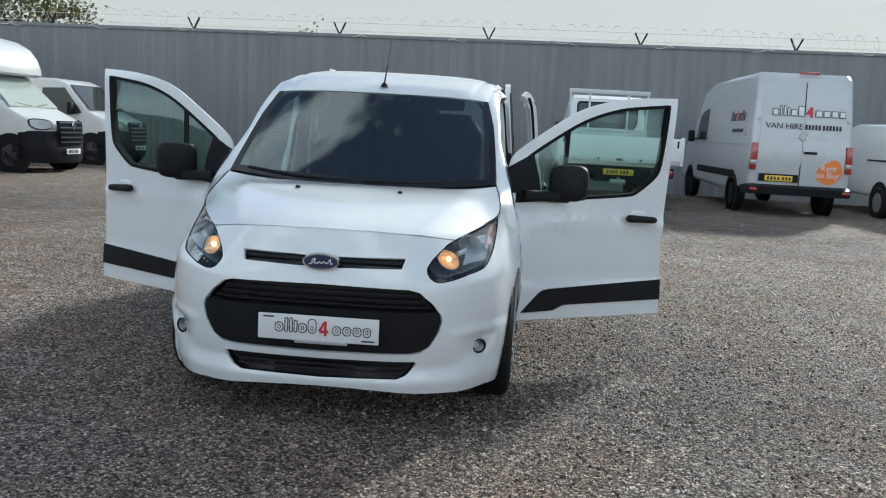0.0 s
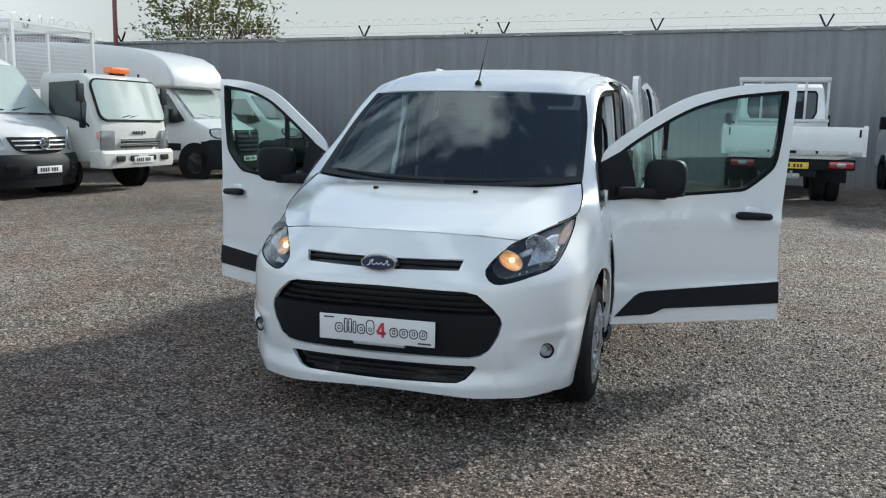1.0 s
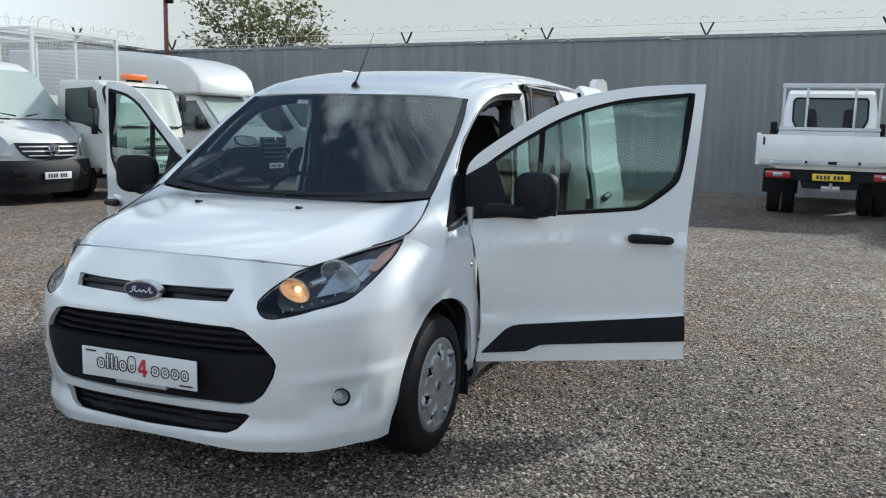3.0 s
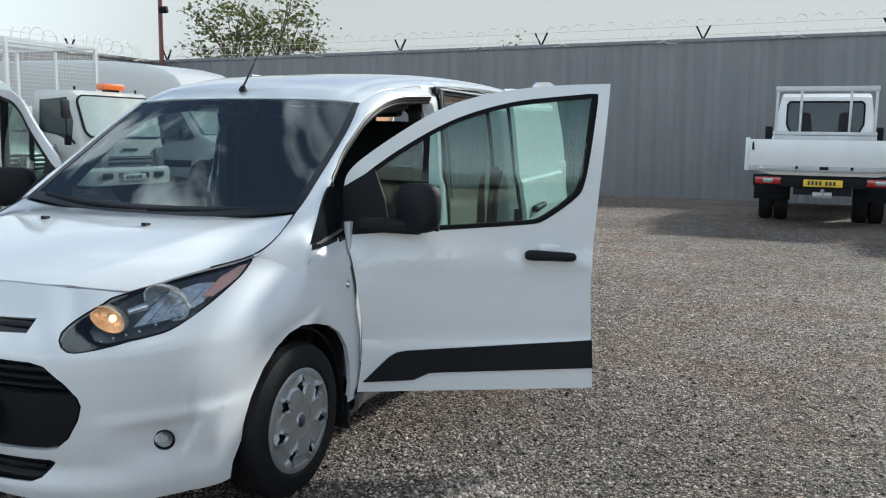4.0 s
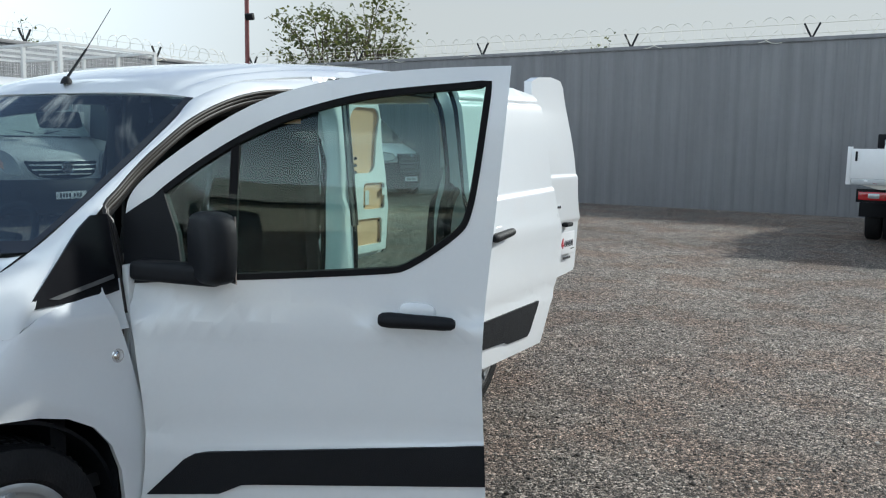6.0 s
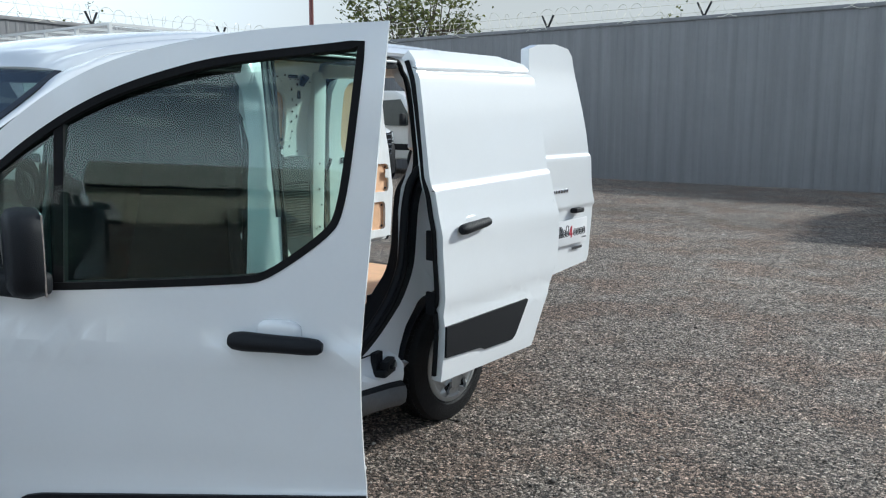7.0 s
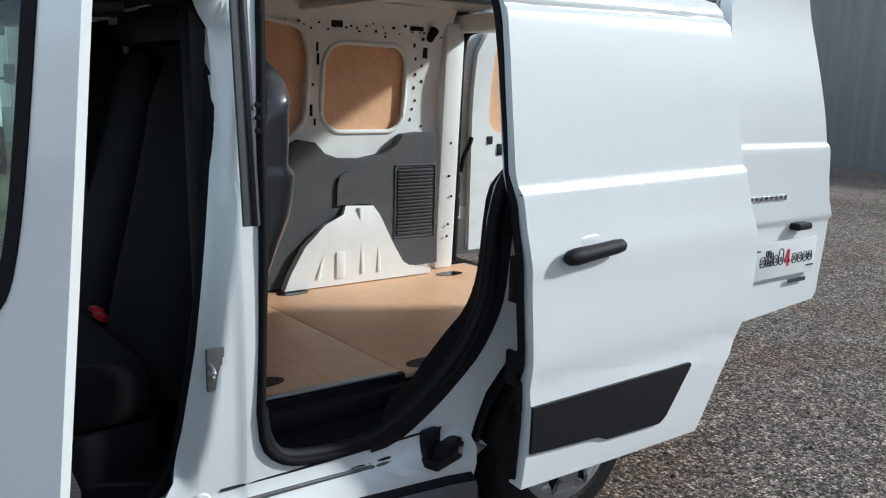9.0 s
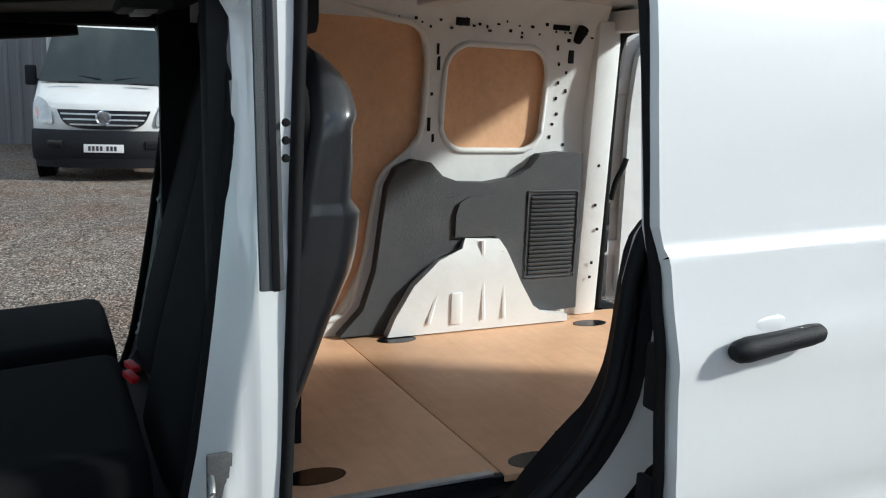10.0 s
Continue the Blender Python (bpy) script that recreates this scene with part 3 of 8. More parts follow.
def razor_wire(name, length, m, seed):
    """Coiled razor wire on forked posts along the top of a wall."""
    rnd = random.Random(seed)
    t = thing(name, "coiled razor wire on forked steel posts along the wall top", "razor wire", m)
    verts, faces = [], []
    r, seg = 0.30, 20
    k, x = 0, 0.0
    ring = []
    while x < length:
        rr = r * rnd.uniform(0.82, 1.12)
        sx = rnd.uniform(0.40, 0.56)
        for j in range(seg):
            a = 2 * math.pi * j / seg
            ring.append(Vector((x + sx * j / seg + rr * 0.9 * math.cos(a), rnd.uniform(-0.01, 0.01) + 0.12 * math.sin(a + k), 0.24 + rr * math.sin(a))))
        x += sx
        k += 1
    w = 0.008
    for p, q in zip(ring, ring[1:]):
        b = len(verts)
        verts += [p + Vector((0, w, -w)), p + Vector((0, -w, -w)), p + Vector((0, 0, w)), q + Vector((0, w, -w)), q + Vector((0, -w, -w)), q + Vector((0, 0, w))]
        faces += [(b, b + 1, b + 4, b + 3), (b + 1, b + 2, b + 5, b + 4), (b + 2, b, b + 3, b + 5)]
    coil = mesh_object("coil", verts, faces, WIRE, t, "loops of thin galvanised razor wire", 0)
    x = 0.2
    while x < length:
        bm = bmesh.new()
        box(bm, (0.045, 0.045, 0.42), (x - 0.09, 0, 0.18), (0, -26, 0))
        box(bm, (0.045, 0.045, 0.42), (x + 0.09, 0, 0.18), (0, 26, 0))
        part("forked_post", bm, BLACK, t)
        x += 4.55
    for z in (0.12, 0.36):
        part("strand", one_rod((0, 0, z), (length, 0, z), 0.006, seg=5), WIRE, t)
    return t


razor_wire("razor_wire", 62, WALL_TILT @ Matrix.Translation((0.5, 0.05, 3.93)), 3)
razor_wire("razor_wire", 58, Matrix.Translation((-18.7, -36, 3.93)) @ pose(0, 0, 0, 0, 0, 90), 5)


# ---- the van: surfaces ----
W_Z = np.linspace(0, 2.0, 401)
W_X = np.interp(W_Z, [0.0, 0.2, 0.35, 0.6, 0.8, 0.95, 1.05, 1.25, 1.5, 1.65, 1.72, 1.77, 1.80, 2.0], [0.84, 0.882, 0.905, 0.915, 0.912, 0.904, 0.894, 0.872, 0.845, 0.822, 0.79, 0.73, 0.65, 0.3])
W_X = np.convolve(np.pad(W_X, 6, mode="edge"), np.ones(13) / 13, mode="valid")
PLAN = curve_points([(0, 0), (0.15, 0.001), (0.28, 0.006), (0.38, 0.017), (0.46, 0.036), (0.55, 0.078), (0.65, 0.155), (0.74, 0.265), (0.80, 0.38), (0.845, 0.53), (0.875, 0.70), (0.90, 0.95), (0.913, 1.2), (0.915, 1.4), (0.915, 1.6)], 600)
PLAN_S = np.r_[0, np.cumsum(np.linalg.norm(np.diff(PLAN, axis=0), axis=1))]
NOSE_Z = [0.10, 0.16, 0.20, 0.26, 0.33, 0.37, 0.42, 0.5, 0.58, 0.66, 0.72, 0.78, 0.84, 0.90, 0.94, 2.0]
NOSE_Y = [0.16, 0.09, 0.050, 0.032, 0.052, 0.040, 0.028, 0.018, 0.012, 0.012, 0.020, 0.045, 0.065, 0.080, 0.095, 0.12]


def width_at(z):
    return float(np.interp(z, W_Z, W_X))


def s_x(x):
    return float(np.interp(x, PLAN[:, 0], PLAN_S))


def s_y(y):
    return float(np.interp(y, PLAN[:, 1], PLAN_S))


def nose(u, z):
    """The van's wrap-round front: u runs along the plan line from the middle, z is the height."""
    s = abs(u)
    x0, y0 = float(np.interp(s, PLAN_S, PLAN[:, 0])), float(np.interp(s, PLAN_S, PLAN[:, 1]))
    back = float(np.interp(z, NOSE_Z, NOSE_Y)) * (1 - sstep((y0 - 0.25) / 0.9))
    sweep = 0.31 * sstep((z - 0.72) / 0.28) * (x0 / 0.8) ** 2 * (1 - sstep((y0 - 0.45) / 0.6))
    # a shelf across the bumper corners and a swollen wheel arch
    shelf = -0.017 * sstep((0.52 - z) / 0.04) * sstep((x0 - 0.55) / 0.12) * (1 - sstep((y0 - 0.5) / 0.2))
    arch = 0.018 * max(0.0, 1 - abs(math.hypot(y0 - 0.86, z - 0.31) - 0.44) / 0.16) if y0 > 0.35 else 0.0
    x = x0 * width_at(z) / 0.915 + arch - 0.4 * shelf * (x0 / 0.9)
    # the cab side narrows above the wing
    x -= 0.030 * sstep((z - 0.925) / 0.08) * sstep((y0 - 0.80) / 0.25)
    # scooped recess towards the fog lamp
    edge = 0.776 + 0.20 * (z - 0.315)
    scoop = 0.046 * sstep((edge - x0) / 0.030) * sstep((x0 - 0.585) / 0.14) * sstep((0.508 - z) / 0.075) * sstep((z - 0.318) / 0.075) if x0 > 0.58 else 0.0
    return (math.copysign(x, u) if u else 0.0, y0 + back + sweep + shelf + scoop, z)


def nose_out(x, z):
    return nose(math.copysign(s_x(abs(x)), x), z)


def side_x(y, z):
    """Half the van's width at a place along its side; the load-space panels step out below the waist line."""
    x = width_at(z)
    cargo = sstep((y - 2.46) / 0.03)
    return x + cargo * (0.013 * sstep((1.205 - z) / 0.02) - 0.006)


PILLAR_Z = [0.41, 0.48, 0.60, 0.80, 1.05, 1.30, 1.46, 1.56, 1.62]
PILLAR_Y = [2.25, 2.312, 2.345, 2.385, 2.422, 2.456, 2.466, 2.464, 2.43]


def pillar_side(y, z, dy=0.0):
    """The bodyside with the leading face of the pillar rolled inwards."""
    x, y1, z1 = inset_side(y, z)
    front = float(np.interp(z, PILLAR_Z, PILLAR_Y)) + dy
    if 0.40 < z < 1.66 and y < 2.70:
        x -= 0.052 * (1 - sstep((y - front) / 0.060)) ** 1.3 * sstep((z - 0.41) / 0.14) * (1 - sstep((z - 1.60) / 0.06))
    return (x, y1, z1)


def inset_side(y, z):
    """The bodyside under the doors lies deeper than the door skins."""
    deep = 0.052 * sstep((y - 1.28) / 0.05) * (1 - sstep((y - 3.42) / 0.06)) * sstep((z - 0.36) / 0.05)
    deep *= 1 - sstep((z - 1.70) / 0.04)
    roof_x, roof_z = np.interp(y, ROOF_EDGE[:, 1], ROOF_EDGE[:, 0]), np.interp(y, ROOF_EDGE[:, 1], ROOF_EDGE[:, 2])
    return (min(side_x(y, z) - deep, roof_x + 0.9 * (roof_z - z)), y, z)


van = thing("panel_van", "white panel van with front, side and rear doors wide open", "van")

# front: bumper and wings in one wrap
ARCH_F = [(0.492, 0.193), (0.520, 0.28), (0.550, 0.385), (0.598, 0.49), (0.655, 0.578), (0.725, 0.643), (0.80, 0.684), (0.88, 0.700), (0.98, 0.688), (1.07, 0.662), (1.15, 0.615), (1.21, 0.54), (1.245, 0.45), (1.258, 0.36), (1.262, 0.275)]
half = [(0.0, 0.229), (s_x(0.15), 0.227), (s_x(0.3), 0.220), (s_x(0.45), 0.210), (s_x(0.60), 0.203), (s_x(0.70), 0.198), (s_y(0.33), 0.194), (s_y(0.42), 0.191)]
half += [(s_y(y), z) for y, z in ARCH_F]
half += [(s_y(1.33), 0.285), (s_y(1.352), 0.45), (s_y(1.35), 0.54), (s_y(1.325), 0.68), (s_y(1.29), 0.82), (s_y(1.258), 0.93), (s_y(1.24), 1.012)]
SHOULDER = [(1.00, 0.957), (0.94, 0.940), (0.88, 0.928), (0.80, 0.918), (0.70, 0.912), (0.60, 0.918), (0.50, 0.938), (0.42, 0.965)]
half += [(s_y(y), z) for y, z in SHOULDER] + [(s_x(0.79) + 0.004, 0.978), (s_x(0.788), 0.972)]
HEAD_LAMP = [(0.788, 0.972), (0.782, 0.915), (0.765, 0.84), (0.738, 0.788), (0.70, 0.768), (0.62, 0.746), (0.545, 0.731), (0.505, 0.738), (0.478, 0.765), (0.474, 0.793), (0.50, 0.832), (0.545, 0.875), (0.585, 0.900)]
half += [(s_x(x), z) for x, z in HEAD_LAMP[1:]]
half += [(s_x(0.50), 0.915), (s_x(0.40), 0.927), (s_x(0.25), 0.938), (0.0, 0.944)]
outline = half + [(-u, z) for u, z in half[::-1] if u > 0]
GRILLE = [(-0.40, 0.700), (-0.45, 0.688), (-0.51, 0.635), (-0.548, 0.585), (-0.556, 0.555), (-0.545, 0.505), (-0.51, 0.44), (-0.47, 0.405), (-0.42, 0.394), (0.0, 0.388), (0.42, 0.394), (0.47, 0.405), (0.51, 0.44), (0.545, 0.505), (0.556, 0.555), (0.548, 0.585), (0.51, 0.635), (0.45, 0.688), (0.40, 0.700), (0.0, 0.706)]
INTAKE = [(-0.455, 0.352), (-0.44, 0.362), (0.0, 0.358), (0.44, 0.362), (0.455, 0.352), (0.41, 0.298), (0.37, 0.280), (0.0, 0.272), (-0.37, 0.280), (-0.41, 0.298)]
BAR = [(-0.375, 0.832), (0.0, 0.826), (0.375, 0.832), (0.36, 0.786), (0.0, 0.777), (-0.36, 0.786)]
on_nose = lambda loop: [(math.copysign(s_x(abs(x)), x) if x else 0.0, z) for x, z in loop]  # noqa: E731
front_body = skin("front_body", outline, nose, WHITE, van, holes=[on_nose(GRILLE), on_nose(INTAKE), on_nose(BAR)], out=(0, -1, 0.1), thick=0.02, step=0.018, smooth=40)


def sunk(depth):
    return lambda u, z: tuple(np.array(nose(u, z)) + np.array((0, depth, 0)))


grille = skin("grille", on_nose([(1.04 * x, 0.55 + 1.12 * (z - 0.55)) for x, z in GRILLE]), sunk(0.055), BLACK_GLOSS, van, out=(0, -1, 0), thick=0.01, step=0.09, label="black radiator grille with horizontal slats")
for z0 in (0.612, 0.640, 0.668):
    hw = 0.50 - 0.9 * max(0, z0 - 0.60)
    skin("slat", on_nose([(-hw, z0), (hw, z0), (hw, z0 + 0.009), (-hw, z0 + 0.009)]), sunk(0.025), BLACK, grille, out=(0, -1, 0), thick=0.02, step=0.08)
skin("number_plate_bar", on_nose([(-0.535, 0.595), (0.535, 0.595), (0.548, 0.555), (0.535, 0.50), (0.50, 0.435), (0.46, 0.412), (0.40, 0.405), (0.0, 0.40), (-0.40, 0.405), (-0.46, 0.412), (-0.50, 0.435), (-0.535, 0.50), (-0.548, 0.555)]), sunk(0.004), BLACK, grille, out=(0, -1, 0), thick=0.04, step=0.06)
intake = skin("lower_intake", on_nose([(1.07 * x, 0.318 + 1.75 * (z - 0.318)) for x, z in INTAKE]), sunk(0.045), BLACK_GLOSS, van, out=(0, -1, 0), thick=0.01, step=0.09, label="black lower air intake")
for z0 in (0.296, 0.318, 0.340):
    skin("slat", on_nose([(-0.39, z0), (0.39, z0), (0.39, z0 + 0.008), (-0.39, z0 + 0.008)]), sunk(0.03), BLACK, intake, out=(0, -1, 0), thick=0.02, step=0.08)
bar = skin("upper_grille_bar", on_nose([(1.03 * x, 0.805 + 1.5 * (z - 0.805)) for x, z in BAR]), sunk(0.035), BLACK_GLOSS, van, out=(0, -1, 0), thick=0.02, step=0.08, label="slim black upper grille bar")
skin("slat", on_nose([(-0.36, 0.803), (0.36, 0.803), (0.36, 0.812), (-0.36, 0.812)]), sunk(0.012), BLACK, bar, out=(0, -1, 0), thick=0.02, step=0.08)


def oval(name, a, b, at, depth, mat, parent, label=""):
    bm = bmesh.new()
    bmesh.ops.create_cone(bm, cap_ends=True, segments=48, radius1=1, radius2=0.94, depth=1)
    bmesh.ops.transform(bm, matrix=Matrix.Translation(at) @ pose(0, 0, 0, 90, 0, 0) @ Matrix.Diagonal((a, b, depth, 1)), verts=bm.verts)
    return part(name, bm, mat, parent, label)


badge = oval("front_badge", 0.088, 0.040, (0, 0.040, 0.804), 0.03, CHROME, van, "blue oval badge with chrome rim")
oval("badge_face", 0.080, 0.033, (0, 0.0265, 0.804), 0.008, BLUE, badge)
tube("badge_mark", [(-0.052, 0.0215, 0.793), (-0.040, 0.0215, 0.797), (-0.036, 0.0215, 0.814), (-0.022, 0.0215, 0.817), (-0.030, 0.0215, 0.804), (-0.016, 0.0215, 0.797), (-0.006, 0.0215, 0.805), (0.004, 0.0215, 0.798), (0.014, 0.0215, 0.806), (0.026, 0.0215, 0.798), (0.036, 0.0215, 0.806), (0.044, 0.0215, 0.818), (0.046, 0.0215, 0.797), (0.056, 0.0215, 0.801)], 0.0024, STICKER, badge, n=60, seg=6)


def dealer_plate(parent, m, width=0.545, height=0.116):
    """A white show plate with the trader's mark as plain strokes round a red numeral shape."""
    p = part("number_plate", one_box((width, 0.006, height), (0, 0, 0), bevel=0.004), PLATE_WHITE, parent, "white show plate with outlined dark mark and red centre")
    p.matrix_local = m
    k = width / 0.545

    def letter(x, z, w, h):
        loop = rounded(x - w * k / 2, z, x + w * k / 2, z + h, 0.45 * w * k, 4)
        tube("letter_outline", [(a, -0.0035, b) for a, b in loop], 0.0026, INK, p, n=28, seg=5, closed=True)
        if w > 0.02:
            inner = rounded(x - w * k * 0.16, z + 0.012, x + w * k * 0.16, z + 0.030, 0.15 * w * k, 3)
            tube("letter_outline", [(a, -0.0035, b) for a, b in inner], 0.0020, INK, p, n=16, seg=5, closed=True)

    x = -0.195 * k
    for w, h in ((0.036, 0.042), (0.013, 0.064), (0.013, 0.064), (0.013, 0.054), (0.034, 0.042), (0.036, 0.064)):
        letter(x + w * k / 2, -0.022, w, h)
        x += (w + 0.008) * k
    x = 0.065 * k
    for w, h in ((0.036, 0.040), (0.036, 0.040), (0.036, 0.040), (0.032, 0.040)):
        letter(x + w * k / 2, -0.024, w, h)
        x += (w + 0.010) * k
    bm = bmesh.new()
    k = width / 0.545
    box(bm, (0.012, 0.003, 0.068), (0.032 * k, -0.004, 0.002))
    box(bm, (0.040, 0.003, 0.012), (0.026 * k, -0.004, -0.012))
    box(bm, (0.011, 0.003, 0.046), (0.016 * k, -0.004, 0.010), (0, 28, 0))
    part("red_print", bm, INK_RED, p)
    for sx, x, z in ((0.050, -0.225, 0.044), (0.060, 0.225, -0.044)):
        part("small_print", one_box((sx * k, 0.002, 0.0065), (x * k, -0.004, z)), INK, p)
    return p


dealer_plate(van, pose(0.008, -0.012, 0.508, 0, 0, 0.3))
part("plate_holder", one_box((0.24, 0.02, 0.016), (0.02, -0.006, 0.445), bevel=0.003), GALV, van)


# headlamps, fog lamps
LAMP_CHROME = material("lamp_reflector", (0.70, 0.71, 0.73), 0.20, 0.8, spread=0.35, scale=45, bump=0.3, bump_scale=70)
LAMP_GREY = material("lamp_housing", (0.13, 0.131, 0.135), 0.30, 0.4, spread=0.3, scale=30)
def head_lamp(side):
    loop = [(side * s_x(x), z) for x, z in HEAD_LAMP]
    lamp = skin("headlight", loop, sunk(0.004), LENS, van, out=(0, -1, 0), thick=0.004, step=0.05, label="swept headlight with glowing amber-tinted side bulb")
    inner = [(side * s_x(0.62 + (x - 0.62) * 0.97), 0.84 + (z - 0.84) * 0.95) for x, z in HEAD_LAMP]
    skin("housing", inner, sunk(0.125), LAMP_GREY, lamp, out=(0, -1, 0), thick=0.01, step=0.05)
    for cx, cz, r, mat in ((0.562, 0.820, 0.046, AMBER_BOWL), (0.672, 0.858, 0.062, LAMP_CHROME)):
        x, y, z = nose_out(side * cx, cz)
        bm = lathe([(0.012, 0.052), (0.35 * r, 0.046), (0.66 * r, 0.034), (0.88 * r, 0.016), (r, 0.0), (r * 1.06, 0.0), (r * 1.06, 0.05)], 15, "y")
        ob = part("reflector", bm, mat, lamp, "chrome reflector bowl", 8)
        ob.matrix_local = pose(x, y + 0.03, z, 0, side * 32, side * 28) @ Matrix.Diagonal((1.3, 1.0, 0.82, 1))
    x, y, z = nose_out(side * 0.562, 0.820)
    bm = bmesh.new()
    bmesh.ops.create_uvsphere(bm, u_segments=16, v_segments=10, radius=0.013)
    b = part("bulb", bm, BULB, lamp, "lit side bulb")
    b.matrix_local = pose(x, y + 0.055, z)
    for panel in ([(0.628, 0.792), (0.70, 0.806), (0.738, 0.846), (0.747, 0.905), (0.70, 0.908), (0.648, 0.880)],):
        skin("reflector_panel", [(side * s_x(x), z) for x, z in panel], sunk(0.052), LAMP_CHROME, lamp, out=(0, -1, 0), thick=0.006, step=0.03)
    for k in range(4):
        cx = 0.655 + 0.020 * k
        a, b = nose_out(side * cx, 0.800 + 0.016 * k), nose_out(side * (cx + 0.010), 0.878 + 0.008 * k)
        part("lens_ridge", one_rod((a[0], a[1] + 0.045, a[2]), (b[0], b[1] + 0.045, b[2]), 0.004, seg=6), LAMP_CHROME, lamp)
    a, b = nose_out(side * 0.600, 0.838), nose_out(side * 0.632, 0.852)
    part("lamp_tube", one_rod((a[0], a[1] + 0.03, a[2]), (b[0], b[1] + 0.035, b[2]), 0.013, 0.015, seg=16), CHROME, lamp)
    for k in range(8):
        x, y, z = nose_out(side * (0.556 + 0.026 * k), 0.752 + 0.0075 * k + 0.0016 * k * max(0, k - 4))
        part("lamp_dot", lathe([(0.0, -0.003), (0.004, -0.001), (0.0045, 0.002)], 10, "y"), CHROME, lamp).matrix_local = pose(x, y + 0.022, z)
    amber = [(0.780, 0.958), (0.774, 0.91), (0.755, 0.865), (0.735, 0.87), (0.742, 0.925), (0.765, 0.955)]
    skin("indicator", [(side * s_x(x), z) for x, z in amber], sunk(0.03), AMBER_LENS, lamp, out=(0, -1, 0), thick=0.012, step=0.04, label="orange-tinted indicator")
    # rim round the lamp
    edge = [tuple(np.array(nose(u, z)) + np.array((0, 0.003, 0))) for u, z in loop]
    tube("rim", edge, 0.0035, RUBBER, lamp, n=60, seg=6, closed=True)
    x, y, z = nose_out(side * 0.722, 0.404)
    turn = pose(x + side * 0.003, y - 0.010, z, 0, 0, side * 30) @ Matrix.Scale(0.86, 4)
    cup = part("fog_lamp", lathe([(0.0, 0.03), (0.030, 0.03), (0.039, 0.006), (0.042, -0.006), (0.038, -0.010), (0.034, -0.004), (0.032, 0.022), (0.0, 0.026)], 28, "y"), BLACK_GLOSS, van, "round fog lamp in the bumper corner")
    cup.matrix_local = turn
    part("fog_reflector", lathe([(0.0, 0.022), (0.008, 0.020), (0.014, 0.008), (0.024, 0.004), (0.031, -0.003), (0.0318, 0.0), (0.030, 0.021), (0.0, 0.0245)], 24, "y"), STEEL, cup)
    part("fog_lens", lathe([(0.0, -0.008), (0.018, -0.007), (0.032, -0.004)], 24, "y"), LENS, cup)


for side in (1, -1):
    head_lamp(side)

# bonnet: nearly flat across, falling away outside a pressed line on each side
fall = lambda a: 0.16 * a * a + 0.84 * max(0.0, (a - 0.66) / 0.34) ** 1.7  # noqa: E731
HOOD_EDGE = curve_points([(0.585, 0.300, 0.902), (0.69, 0.50, 0.948), (0.775, 0.735, 0.984), (0.785, 0.90, 1.040), (0.760, 1.062, 1.116)], 26)
HOOD_MID = curve_points([(0, 0.103, 0.947), (0, 0.18, 0.972), (0, 0.40, 1.02), (0, 0.75, 1.072), (0, 1.055, 1.086)], 26)
rows = []
lead = [nose_out(0.585 * t, float(np.interp(abs(0.585 * t), [0, 0.25, 0.40, 0.50, 0.585], [0.947, 0.941, 0.930, 0.918, 0.903]))) for t in np.linspace(-1, 1, 49)]
for k in range(26):
    e, c = HOOD_EDGE[k], HOOD_MID[k]
    row = []
    for j, t in enumerate(np.linspace(-1, 1, 49)):
        a = abs(t)
        p = np.array((e[0] * t, c[1] + (e[1] - c[1]) * a**2.2, c[2] + (e[2] - c[2]) * fall(a)))
        p0 = np.array((HOOD_EDGE[0][0] * t, HOOD_MID[0][1] + (HOOD_EDGE[0][1] - HOOD_MID[0][1]) * a**2.2, HOOD_MID[0][2] + (HOOD_EDGE[0][2] - HOOD_MID[0][2]) * fall(a)))
        v = k / 25
        p += (np.array(lead[j]) - p0) * (1 - v) ** 3
        p[2] += 0.007 * math.exp(-(((a - 0.735) / 0.045) ** 2)) * math.sin(math.pi * min(1.0, 0.12 + v)) ** 0.6
        row.append(p + np.array((0, 0.004 * (k == 0), 0.002)))
    rows.append(row)
bonnet = plate("bonnet", rows, (0, -0.3, 1), 0.012, WHITE, van, smooth=40)
for k in (0, -1):
    tube("bonnet_gap", [(r[k][0], r[k][1], r[k][2] + 0.0015) for r in rows[9:26]], 0.0028, RUBBER, bonnet, n=30, seg=6)
for x in (-0.285, 0.258):
    jet = bmesh.new()
    box(jet, (0.022, 0.034, 0.014), (x, 0.755, 1.077), (-8, 0, 0), bevel=0.004)
    part("washer_jet", jet, BLACK, van)

